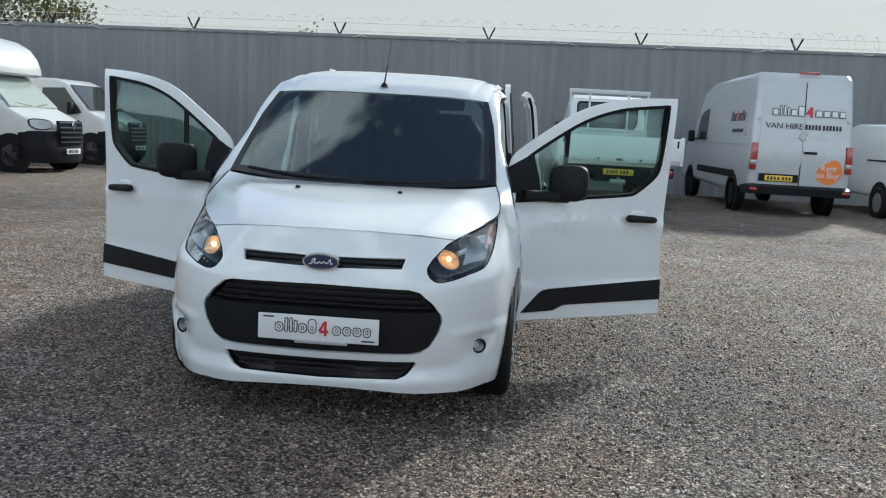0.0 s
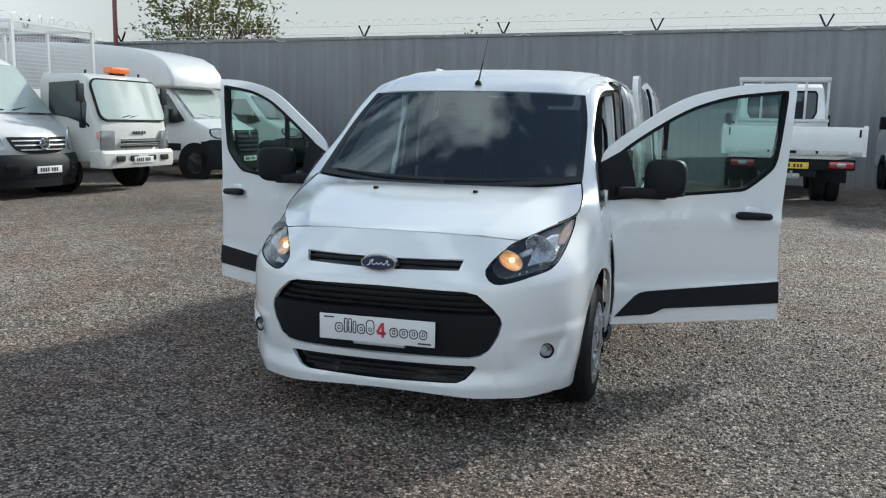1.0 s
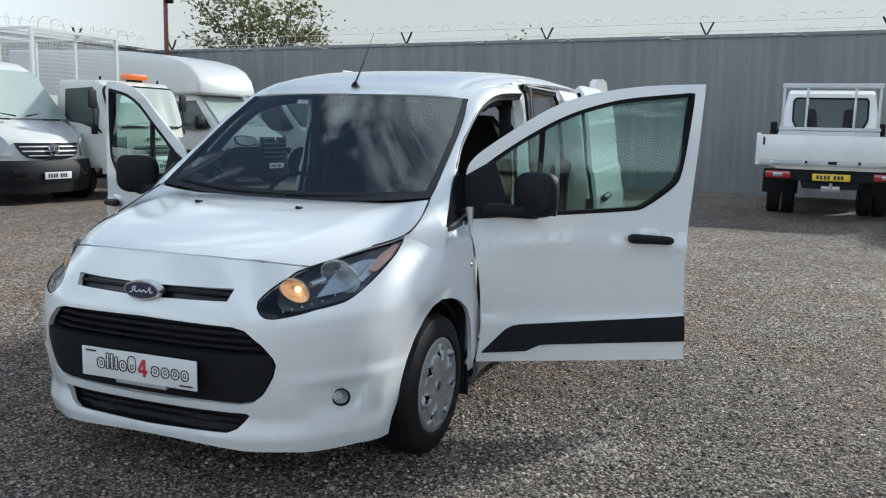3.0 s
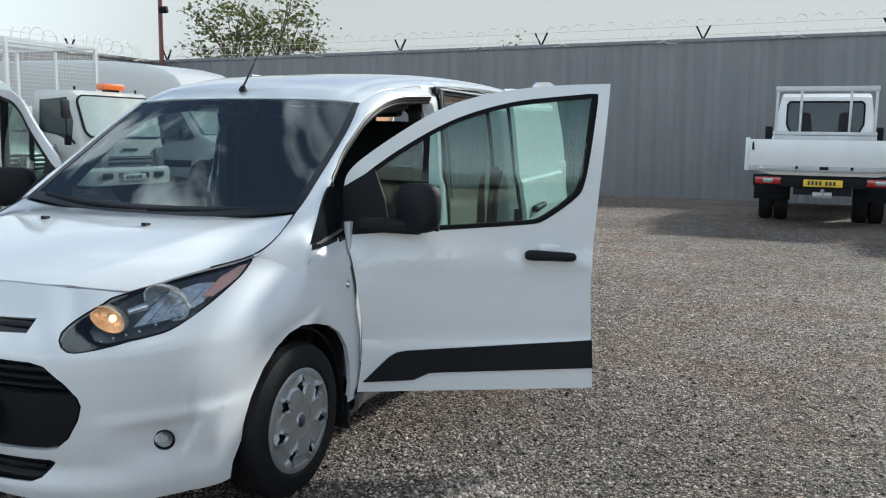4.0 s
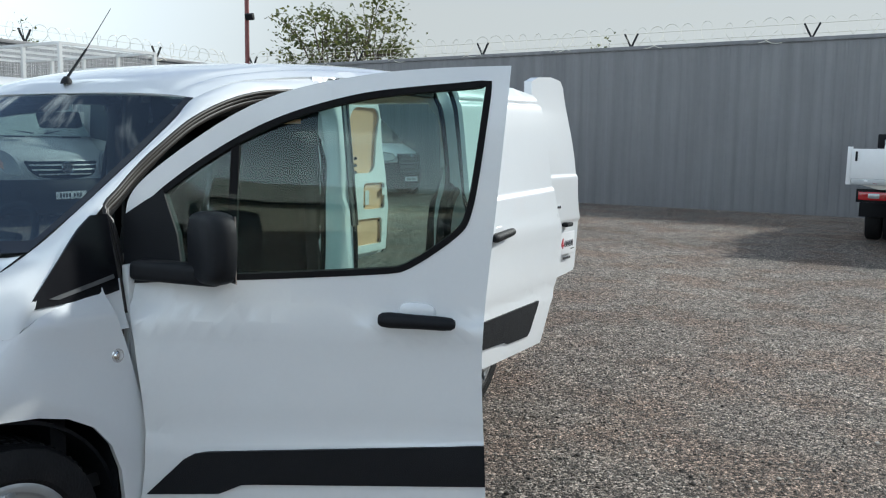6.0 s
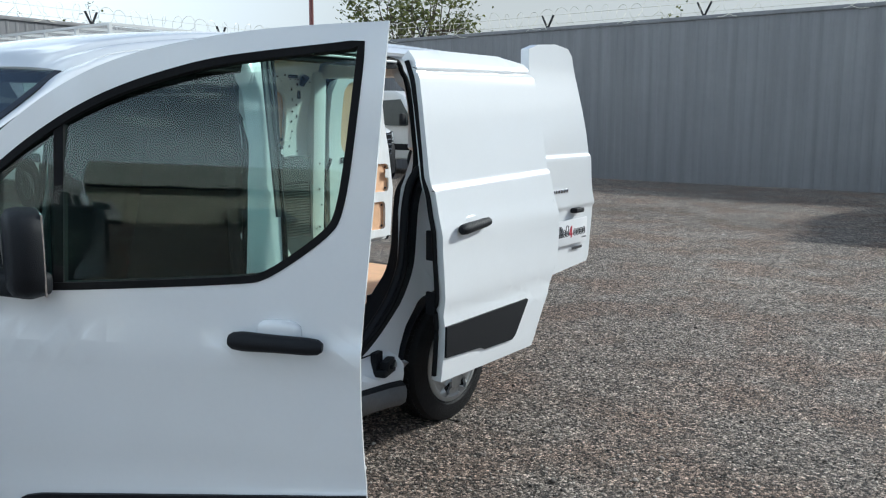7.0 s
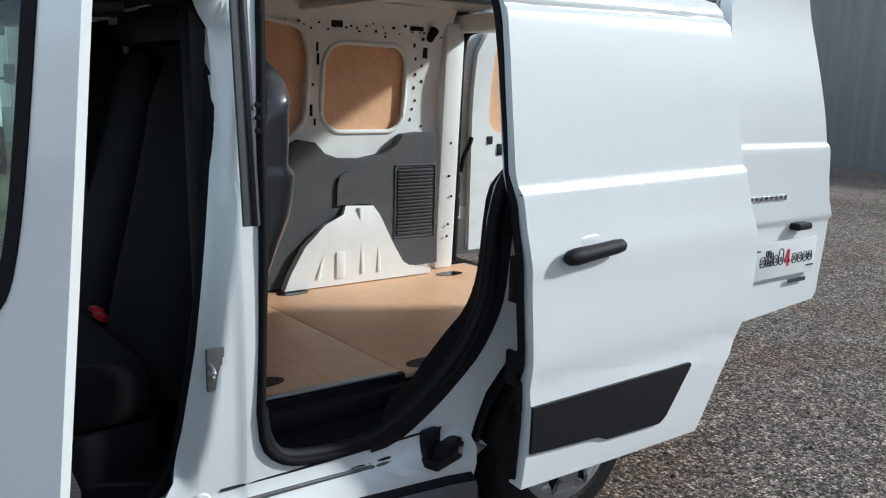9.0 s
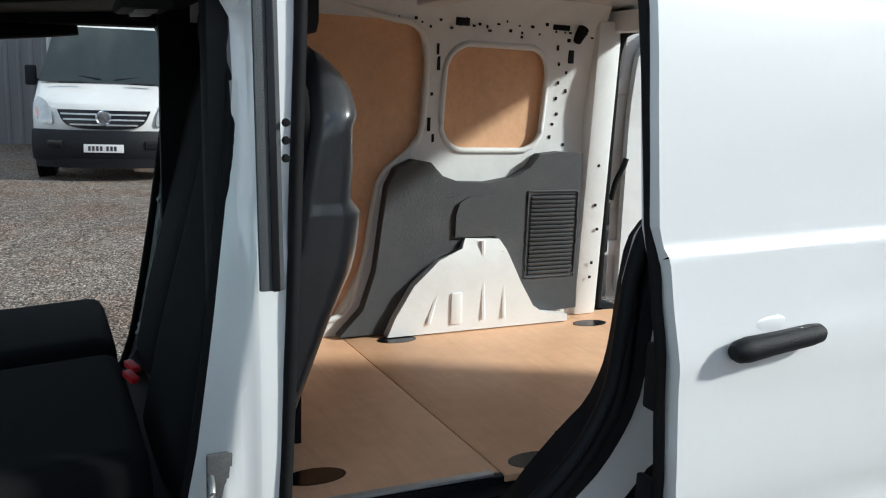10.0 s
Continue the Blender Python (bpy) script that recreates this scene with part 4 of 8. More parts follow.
# wings' shoulders and windscreen pillars
PAIRS = [((0.788, 0.745, 0.983), nose(s_x(0.79) + 0.004, 0.977)), ((0.790, 0.835, 1.016), nose(s_y(0.42), 0.965)), ((0.789, 0.905, 1.048), nose(s_y(0.50), 0.938)), ((0.782, 0.972, 1.079), nose(s_y(0.64), 0.914)), ((0.774, 1.025, 1.101), nose(s_y(0.86), 0.925)),
         ((0.760, 1.085, 1.128), (0.868, 1.03, 1.000)), ((0.757, 1.155, 1.170), (0.846, 1.130, 1.105)), ((0.751, 1.235, 1.224), (0.818, 1.238, 1.200)), ((0.744, 1.325, 1.284), (0.796, 1.325, 1.264)),
         ((0.734, 1.445, 1.365), (0.768, 1.45, 1.357)), ((0.720, 1.572, 1.450), (0.757, 1.60, 1.459)), ((0.698, 1.695, 1.530), (0.748, 1.745, 1.541)), ((0.676, 1.80, 1.602), (0.744, 1.92, 1.607)), ((0.690, 1.97, 1.668), (0.750, 2.08, 1.643)), ((0.706, 2.15, 1.694), (0.764, 2.23, 1.657)), ((0.738, 2.42, 1.722), (0.790, 2.42, 1.666))]


def through_pairs(k):
    """A smooth line through one side of the pairs, with the same share of it between any two."""
    p = np.array([q[k] for q in PAIRS], float)
    p = np.vstack([2 * p[0] - p[1], p, 2 * p[-1] - p[-2]])
    out = []
    for i in range(1, len(p) - 2):
        for t in np.linspace(0, 1, 6)[:-1]:
            a, b, c, d = p[i - 1], p[i], p[i + 1], p[i + 2]
            out.append(0.5 * (2 * b + (c - a) * t + (2 * a - 5 * b + 4 * c - d) * t**2 + (3 * b - a - 3 * c + d) * t**3))
    return np.array(out + [p[-2]])


IN_LINE, OUT_LINE = through_pairs(0), through_pairs(1)
for side in (1, -1):
    rows = []
    for p, q in zip(IN_LINE, OUT_LINE):
        p = p - np.array((0.010, 0.0, 0.003)) * sstep((p[1] - 1.78) / 0.05)
        k = sstep((p[1] - 1.10) / 0.30)
        wing = np.array((p[0] + 0.90 * (q[0] - p[0]), (p[1] + q[1]) / 2, q[2] + 0.66 * (p[2] - q[2])))
        rail = (p + q) / 2 + np.array((0.55, -0.35, 0.55)) * (0.30 * np.linalg.norm(p - q)) * (1 - 0.7 * sstep((p[1] - 2.0) / 0.35))
        c = wing * (1 - k) + rail * k
        rows.append([(1 - t) ** 2 * p + 2 * t * (1 - t) * c + t * t * q for t in np.linspace(0, 1, 11)])
    plate("wing_and_pillar", rows, (0.6, -0.4, 0.6), 0.015, WHITE, van, flip=side < 0, smooth=45)
    # rubber channel round the front of the door opening
    run = [q for q in OUT_LINE if q[1] > 1.285]
    run = [np.array(q) for q in ((0.866, 1.318, 0.92), (0.850, 1.314, 1.02), (0.830, 1.308, 1.12), (0.812, 1.302, 1.20))] + run[1::3]
    way = [run[min(k + 1, len(run) - 1)] - run[max(k - 1, 0)] for k in range(len(run))]
    for k, d in enumerate(way):
        d = d / np.linalg.norm(d)
        o = np.array((-0.5, 0.35, -0.75)) if run[k][2] > 1.21 else np.array((-0.5, 0.85, -0.1))
        o = o - (o @ d) * d
        way[k] = o / np.linalg.norm(o)
    for off, r in ((0.007, 0.0085), (0.022, 0.0095), (0.040, 0.0125)):
        tube("aperture_seal", [(side * (q[0] + off * o[0]), q[1] + off * o[1], q[2] + off * o[2]) for q, o in zip(run, way)], r, SEAL, van, n=70, label="dusty brown-black rubber seal channel")
    # dark quarter light between wing and door
    tri = [(0.985, 0.980), (1.195, 1.190), (1.245, 1.226), (1.30, 1.226), (1.30, 0.996), (1.25, 0.988)]
    skin("wing_end", [(0.97, 0.88), (1.31, 0.88), (1.31, 1.03), (1.24, 1.03), (0.99, 0.995)], lambda y, z: (float(np.interp(z, [0.88, 0.93, 1.02], [0.896, 0.876, 0.858])), y, z), WHITE, van, out=(1, 0, 0), thick=0.01, step=0.06, flip=side < 0)
    q = skin("quarter_light", tri, lambda y, z: (float(np.interp(z, [0.93, 1.02, 1.23], [0.880, 0.866, 0.820])), y, z), BLACK_GLOSS, van, out=(1, 0, 0), thick=0.01, step=0.06, flip=side < 0, label="small dark quarter light with white strip")
    skin("quarter_strip", [(1.06, 1.004), (1.285, 1.046), (1.287, 1.034), (1.09, 0.998)], lambda y, z: (float(np.interp(z, [0.93, 1.02, 1.23], [0.880, 0.866, 0.820])) + 0.003, y, z), SILL_GREY, q, out=(1, 0, 0), thick=0.004, step=0.08, flip=side < 0)
    rep = part("side_repeater", lathe([(0.0, 0.012), (0.012, 0.010), (0.016, 0.004), (0.021, 0.004), (0.023, 0.0)], 24, "x"), CHROME, van, "small round side repeater")
    rep.matrix_local = pose(side * 0.908, 1.254, 0.806, 0, 0, 0 if side > 0 else 180)

# windscreen
WS_EDGE = curve_points([(0.755, 1.080, 1.124), (0.749, 1.235, 1.224), (0.742, 1.325, 1.284), (0.718, 1.572, 1.450), (0.674, 1.800, 1.602)], 16)
WS_MID = curve_points([(0, 1.035, 1.086), (0, 1.40, 1.365), (0, 1.745, 1.622)], 16)


def screen_row(k, lift=0.0, lo=-1.0, hi=1.0, n=21):
    e, c = WS_EDGE[k], WS_MID[k]
    return [np.array((e[0] * t, c[1] + (e[1] - c[1]) * abs(t) ** 2.2, c[2] + (e[2] - c[2]) * abs(t) ** 2.2)) + np.array((0, -0.6, 0.8)) * lift for t in np.linspace(lo, hi, n)]


screen = plate("windscreen", [screen_row(k) for k in range(16)], (0, -0.6, 0.8), 0.005, SCREEN, van, "raked windscreen reflecting broken cloud")
screen.visible_shadow = False
for name, ks, lo, hi in (("lower_band", (0, 1), -1, 1),):
    plate(name, [screen_row(k, 0.002, lo, hi) for k in ks], (0, -0.6, 0.8), 0.004, BLACK_GLOSS, screen)
for lo, hi in ((-1.0, -0.955), (0.955, 1.0)):
    plate("side_band", [screen_row(k, 0.0025, lo, hi, 3) for k in range(16)], (0, -0.6, 0.8), 0.004, BLACK_GLOSS, screen)
plate("scuttle", [[np.array((0.76 * t, 1.045 + 0.025 * t * t, 1.079 + 0.026 * abs(t) ** 2.2)) + np.array((0, 0.0, 0)) for t in np.linspace(-1, 1, 17)], [np.array((0.76 * t, 1.09 + 0.025 * t * t, 1.092 + 0.03 * abs(t) ** 2.2)) for t in np.linspace(-1, 1, 17)]], (0, 0, 1), 0.02, BLACK, van)
tube("wiper_blade", [(-0.66, 1.11, 1.145), (-0.35, 1.065, 1.115), (-0.02, 1.06, 1.103)], 0.009, BLACK, van, n=14)
tube("wiper_blade", [(0.0, 1.055, 1.106), (0.3, 1.07, 1.112), (0.55, 1.10, 1.128)], 0.009, BLACK, van, n=14)

# roof
ROOF_EDGE = curve_points([(0.676, 1.80, 1.602), (0.690, 1.97, 1.668), (0.706, 2.15, 1.694), (0.738, 2.42, 1.722), (0.772, 2.9, 1.742), (0.778, 3.5, 1.752), (0.772, 4.1, 1.752), (0.765, 4.40, 1.742)], 44)
ROOF_MID = curve_points([(0, 1.742, 1.624), (0, 1.80, 1.676), (0, 2.05, 1.745), (0, 2.4, 1.792), (0, 2.9, 1.822), (0, 3.5, 1.832), (0, 4.1, 1.822), (0, 4.42, 1.805)], 44)
rows = []
for e, c in zip(ROOF_EDGE, ROOF_MID):
    row = []
    for t in np.linspace(-1, 1, 73):
        a = abs(t)
        p = np.array((e[0] * t, c[1] + (e[1] - c[1]) * a**2, c[2] + (e[2] - c[2]) * (0.22 * a * a + 0.78 * a**7.0)))
        # pressed grooves along both sides of the roof
        p[2] -= 0.010 * math.exp(-(((a - 0.865) / 0.026) ** 2)) * sstep((p[1] - 1.77) / 0.12)
        row.append(p)
    rows.append(row)
roof = plate("roof", rows, (0, 0, 1), 0.015, WHITE, van, smooth=45)
aerial = part("aerial", lathe([(0.0, 0.0), (0.024, 0.0), (0.020, 0.014), (0.010, 0.028), (0.0, 0.03)], 16, "z"), BLACK, van, "short black roof aerial")
aerial.matrix_local = pose(0.008, 1.775, 1.662)
mast = bmesh.new()
rod(mast, (0, 0, 0.02), (0.003, 0.093, 0.142), 0.0060, 0.0045, 8)
rod(mast, (0.003, 0.093, 0.142), (0.007, 0.213, 0.318), 0.0024, 0.0014, 6)
part("mast", mast, BLACK, aerial)

# bodyside: sill, pillars, roof rail and rear quarter, with both door openings cut through
ARCH_R = [(3.20, 0.27), (3.215, 0.40), (3.27, 0.53), (3.36, 0.63), (3.48, 0.685), (3.60, 0.70), (3.72, 0.685), (3.84, 0.63), (3.93, 0.53), (3.985, 0.40), (4.0, 0.30)]
SIDE = [(1.34, 0.27), (3.17, 0.27)] + ARCH_R + [(4.36, 0.34), (4.40, 0.60), (4.42, 1.0), (4.41, 1.3), (4.37, 1.735), (3.5, 1.748), (2.9, 1.738), (2.40, 1.724), (2.36, 1.655), (2.372, 1.642), (2.43, 1.62), (2.464, 1.56), (2.466, 1.46), (2.456, 1.30), (2.422, 1.05), (2.385, 0.80), (2.345, 0.60), (2.312, 0.48), (2.25, 0.41), (2.12, 0.375), (1.55, 0.36), (1.42, 0.38), (1.352, 0.44)]
SLIDE_HOLE = [(2.511, 0.62), (2.525, 0.53), (2.58, 0.478), (2.68, 0.460), (2.80, 0.458), (2.91, 0.473), (3.02, 0.530), (3.12, 0.605), (3.20, 0.685), (3.265, 0.80), (3.285, 0.93), (3.30, 1.06), (3.335, 1.165), (3.395, 1.22), (3.42, 1.32), (3.41, 1.60), (3.38, 1.685), (3.30, 1.720), (2.66, 1.714), (2.590, 1.70), (2.570, 1.64), (2.563, 1.54), (2.552, 1.35), (2.532, 1.05)]
SLIDE_HOLE = [(y + 0.014 * (y < 2.62), z) for y, z in SLIDE_HOLE]
for side in (1, -1):
    holes = [SLIDE_HOLE] if side > 0 else []
    shape = SIDE if side > 0 else [(y + 0.085 * (2.2 < y < 2.47 and 0.38 < z < 1.63), z) for y, z in SIDE]
    b = skin("bodyside", shape, lambda y, z: pillar_side(y, z, 0.085 * (side < 0)), WHITE, van, holes=holes, out=(1, 0, 0), thick=0.045, step=0.06, flip=side < 0, smooth=40, fine_u=[2.29 + 0.011 * k for k in range(28)])
    top = [(0.866, 0.362), (0.885, 0.356), (0.910, 0.344), (0.928, 0.330)]
    face = [(0.930, 0.327), (0.938, 0.308), (0.938, 0.275), (0.930, 0.248), (0.905, 0.228), (0.85, 0.222)]
    ys = [1.30, 1.36, 1.8, 2.2, 2.6, 2.9, 3.10, 3.19]
    drop = [0.02, 0.0, 0.0, 0.0, 0.004, 0.016, 0.030, 0.042]
    sill = plate("sill_cover", [[np.array((x, y, z - d)) for x, z in top] for y, d in zip(ys, drop)], (0.4, 0, 1), 0.02, BLACK, van, "black plastic sill cover", flip=side < 0)
    plate("tread_cover", [[np.array((x, y, z)) for x, z in ((0.800, 0.420 - 0.03 * k), (0.850, 0.420 - 0.03 * k), (0.888, 0.414 - 0.03 * k), (0.908, 0.396 - 0.02 * k), (0.926, 0.350))] for y, k in ((1.42, 0.0), (1.8, 0.0), (2.2, 0.0), (2.436, 0.0), (2.444, 0.6))], (0.5, 0, 1), 0.012, BLACK, sill, "black plastic door tread", flip=side < 0)
    # outer face coloured lighter than the black top for reflected sky and wear
    plate("sill_face", [[np.array((x, y, z - d)) for x, z in face] for y, d in zip(ys, drop)], (1, 0, 0), 0.02, SILL_GREY, sill, "lower sill strip with wear and sky sheen in its grey", flip=side < 0, smooth=50)
    line = [(side * (inset_side(1.8, z)[0] - 0.016 - 0.050 * sstep((y - 2.1) / 0.15)), y + 0.085 * (side < 0 and y > 2.2), z) for y, z in ((2.33, 1.648), (2.435, 1.628), (2.471, 1.55), (2.468, 1.41), (2.440, 1.18), (2.41, 0.96), (2.37, 0.72), (2.327, 0.53), (2.26, 0.425), (2.12, 0.380), (1.85, 0.366), (1.60, 0.364), (1.45, 0.385), (1.375, 0.44))]
    tube("door_seal", line, 0.013, RUBBER, van, n=90, label="black rubber door seal")
pts = [(inset_side(y, z)[0] + 0.002, y, z) for y, z in SLIDE_HOLE]
tube("door_seal", pts, 0.0125, RUBBER, van, n=120, closed=True, label="black rubber door seal")
for z0, z1 in ((0.440, 0.452), (0.400, 0.408)):
    tube("sill_groove", [(inset_side(y, z0)[0] + 0.001, y, z0 + (z1 - z0) * (y - 2.45) / 0.65) for y in (2.42, 2.6, 2.8, 3.0, 3.10)], 0.0035, BLACK, van, n=16, seg=6)
tube("lower_door_rail", [(0.878, 2.46, 0.405), (0.875, 2.8, 0.398), (0.86, 3.12, 0.372)], 0.0065, SILL_GREY, van, n=16, label="dull grey lower door track")
part("upper_door_rail", one_box((0.05, 0.80, 0.040), (0.745, 2.935, 1.703), (0, 0, 0), bevel=0.006), BLACK, van, "dark slot of the upper door track")
part("upper_rail_lip", one_box((0.012, 0.74, 0.010), (0.776, 2.95, 1.712), bevel=0.003), GALV, van)
arm = bmesh.new()
box(arm, (0.06, 0.13, 0.030), (0.895, 3.085, 0.372), (0, 0, 18), bevel=0.006)
box(arm, (0.030, 0.060, 0.085), (0.880, 3.050, 0.420), (0, 0, 10), bevel=0.006)
box(arm, (0.040, 0.110, 0.040), (0.900, 3.10, 0.400), (0, 0, 24), bevel=0.006)
box(arm, (0.030, 0.090, 0.018), (0.905, 3.12, 0.395), (0, 0, 30), bevel=0.004)
hinge_arm = part("door_arm", arm, BLACK, van, "black steel roller arm of the side door")
for k in range(3):
    part("roller", one_rod((0.895 + 0.012 * k, 3.065 + 0.034 * k, 0.384), (0.895 + 0.012 * k, 3.065 + 0.034 * k, 0.402), 0.007, seg=14), STEEL, hinge_arm)
latch = part("striker", one_box((0.012, 0.05, 0.11), (0.852, 2.418, 0.755), (0, 0, 0), bevel=0.006), LAMP_GREY, van, "dark steel door striker on the pillar")
tube("striker_loop", [(0.855, 2.40, 0.745), (0.895, 2.395, 0.748), (0.895, 2.395, 0.765), (0.855, 2.40, 0.768)], 0.006, STEEL, latch, n=16)
strip_body = part("pillar_strip", one_box((0.012, 0.042, 0.60), (0.850, 2.502, 1.40), (0, -6.2, 0), bevel=0.003), TRIM_GREY, van, "dark grey channel strip on the pillar")
part("strip_channel", one_box((0.006, 0.013, 0.60), (0.857, 2.508, 1.40), (0, -6.2, 0), bevel=0.002), BLACK_GLOSS, strip_body)
for z in (1.325, 1.355, 1.385):
    part("buffer", lathe([(0.0, 0.010), (0.006, 0.009), (0.0075, 0.0)], 12, "x"), RUBBER, van).matrix_local = pose(0.857, 2.532, z)
part("grommet", lathe([(0.0, 0.008), (0.020, 0.006), (0.024, 0.0)], 20, "x"), STICKER, van).matrix_local = pose(0.862, 2.37, 0.425)

# ---- the van: doors ----
HINGE, OPEN = (0.925, 1.308), 60.0
DOOR = [(0.0, 0.312), (1.083, 0.304), (1.074, 0.50), (1.058, 0.74), (1.060, 0.92), (1.078, 1.12), (1.100, 1.36), (1.127, 1.692), (0.95, 1.684), (0.80, 1.672), (0.68, 1.655), (0.54, 1.628), (0.42, 1.592), (0.30, 1.535), (0.17, 1.452), (0.05, 1.368), (-0.03, 1.300), (-0.058, 1.24), (-0.06, 1.10), (-0.05, 1.0), (-0.028, 0.93), (0.0, 0.78), (0.02, 0.62), (0.022, 0.45)]
PANE = [(0.03, 1.030), (0.42, 1.050), (0.78, 1.072), (0.82, 1.082), (0.90, 1.132), (0.985, 1.198), (1.005, 1.235), (1.025, 1.33), (1.056, 1.58), (1.062, 1.640), (1.02, 1.634), (0.83, 1.614), (0.70, 1.597), (0.58, 1.567), (0.47, 1.532), (0.37, 1.488), (0.27, 1.432), (0.17, 1.368), (0.07, 1.296), (0.025, 1.252)]
TRIM = [(0.025, 0.358), (0.25, 0.363), (0.285, 0.378), (0.32, 0.393), (0.37, 0.395), (1.078, 0.400), (1.072, 0.53), (0.215, 0.497), (0.175, 0.490), (0.14, 0.470)]


def rounder(loop, keep=(), times=2):
    """The loop with its corners cut twice; the points in keep stay sharp."""
    pts = [(p, k in keep) for k, p in enumerate(loop)]
    for _ in range(times):
        out = []
        for (a, fa), (b, fb) in zip(pts, pts[1:] + pts[:1]):
            if fa:
                out.append((a, True))
            else:
                out.append(((0.75 * a[0] + 0.25 * b[0], 0.75 * a[1] + 0.25 * b[1]), False))
            if not fb:
                out.append(((0.25 * a[0] + 0.75 * b[0], 0.25 * a[1] + 0.75 * b[1]), False))
        pts = out
    return [p for p, _ in pts]


DOOR, PANE = rounder(DOOR, (0, 1, 7)), rounder(PANE, (9,))


def hinged(d, z, lift=0.0):
    """Over the door in its closed place: d along it from the hinge, with the lean of the glasshouse and a pressed waist line."""
    lean = 0.35 * (width_at(z) - 0.915) if z > 0.9 else 0.0
    crease = 0.010 * math.exp(-(((z - 0.905 + 0.02 * d) / 0.035) ** 2)) - 0.008 * sstep((0.62 - z) / 0.08) + 0.012 * sstep((0.56 - z) / 0.05)
    # towards the windscreen pillar the upper door curves in with the glasshouse
    tuck = 0.085 * max(0.0, (0.40 - d) / 0.46) ** 2 * sstep((z - 0.72) / 0.4)
    return (lean + crease + lift - tuck, d, z)


def grown(loop, by):
    """The loop moved out (or in) by a distance."""
    p = np.array(loop, float)
    c = p.mean(0)
    nxt, prv = np.roll(p, -1, 0), np.roll(p, 1, 0)
    t = nxt - prv
    nrm = np.stack([t[:, 1], -t[:, 0]], 1)
    nrm /= np.linalg.norm(nrm, axis=1, keepdims=True) + 1e-9
    if ((p - c) * nrm).sum() < 0:
        nrm = -nrm
    return [tuple(v) for v in p + nrm * by]


GRIP = [(0.0, -0.118), (0.014, -0.116), (0.0215, -0.105), (0.0245, -0.08), (0.022, 0.0), (0.0215, 0.08), (0.019, 0.105), (0.011, 0.116), (0.0, 0.118)]


def blister():
    """The smooth swelling in the skin behind a handle."""
    bm = bmesh.new()
    bmesh.ops.create_uvsphere(bm, u_segments=24, v_segments=14, radius=1)
    for v in bm.verts:
        v.co = Vector([math.copysign(abs(c) ** 0.62, c) for c in v.co])
    bmesh.ops.transform(bm, matrix=Matrix.Diagonal((0.017, 0.056, 0.034, 1)), verts=bm.verts)
    return bm


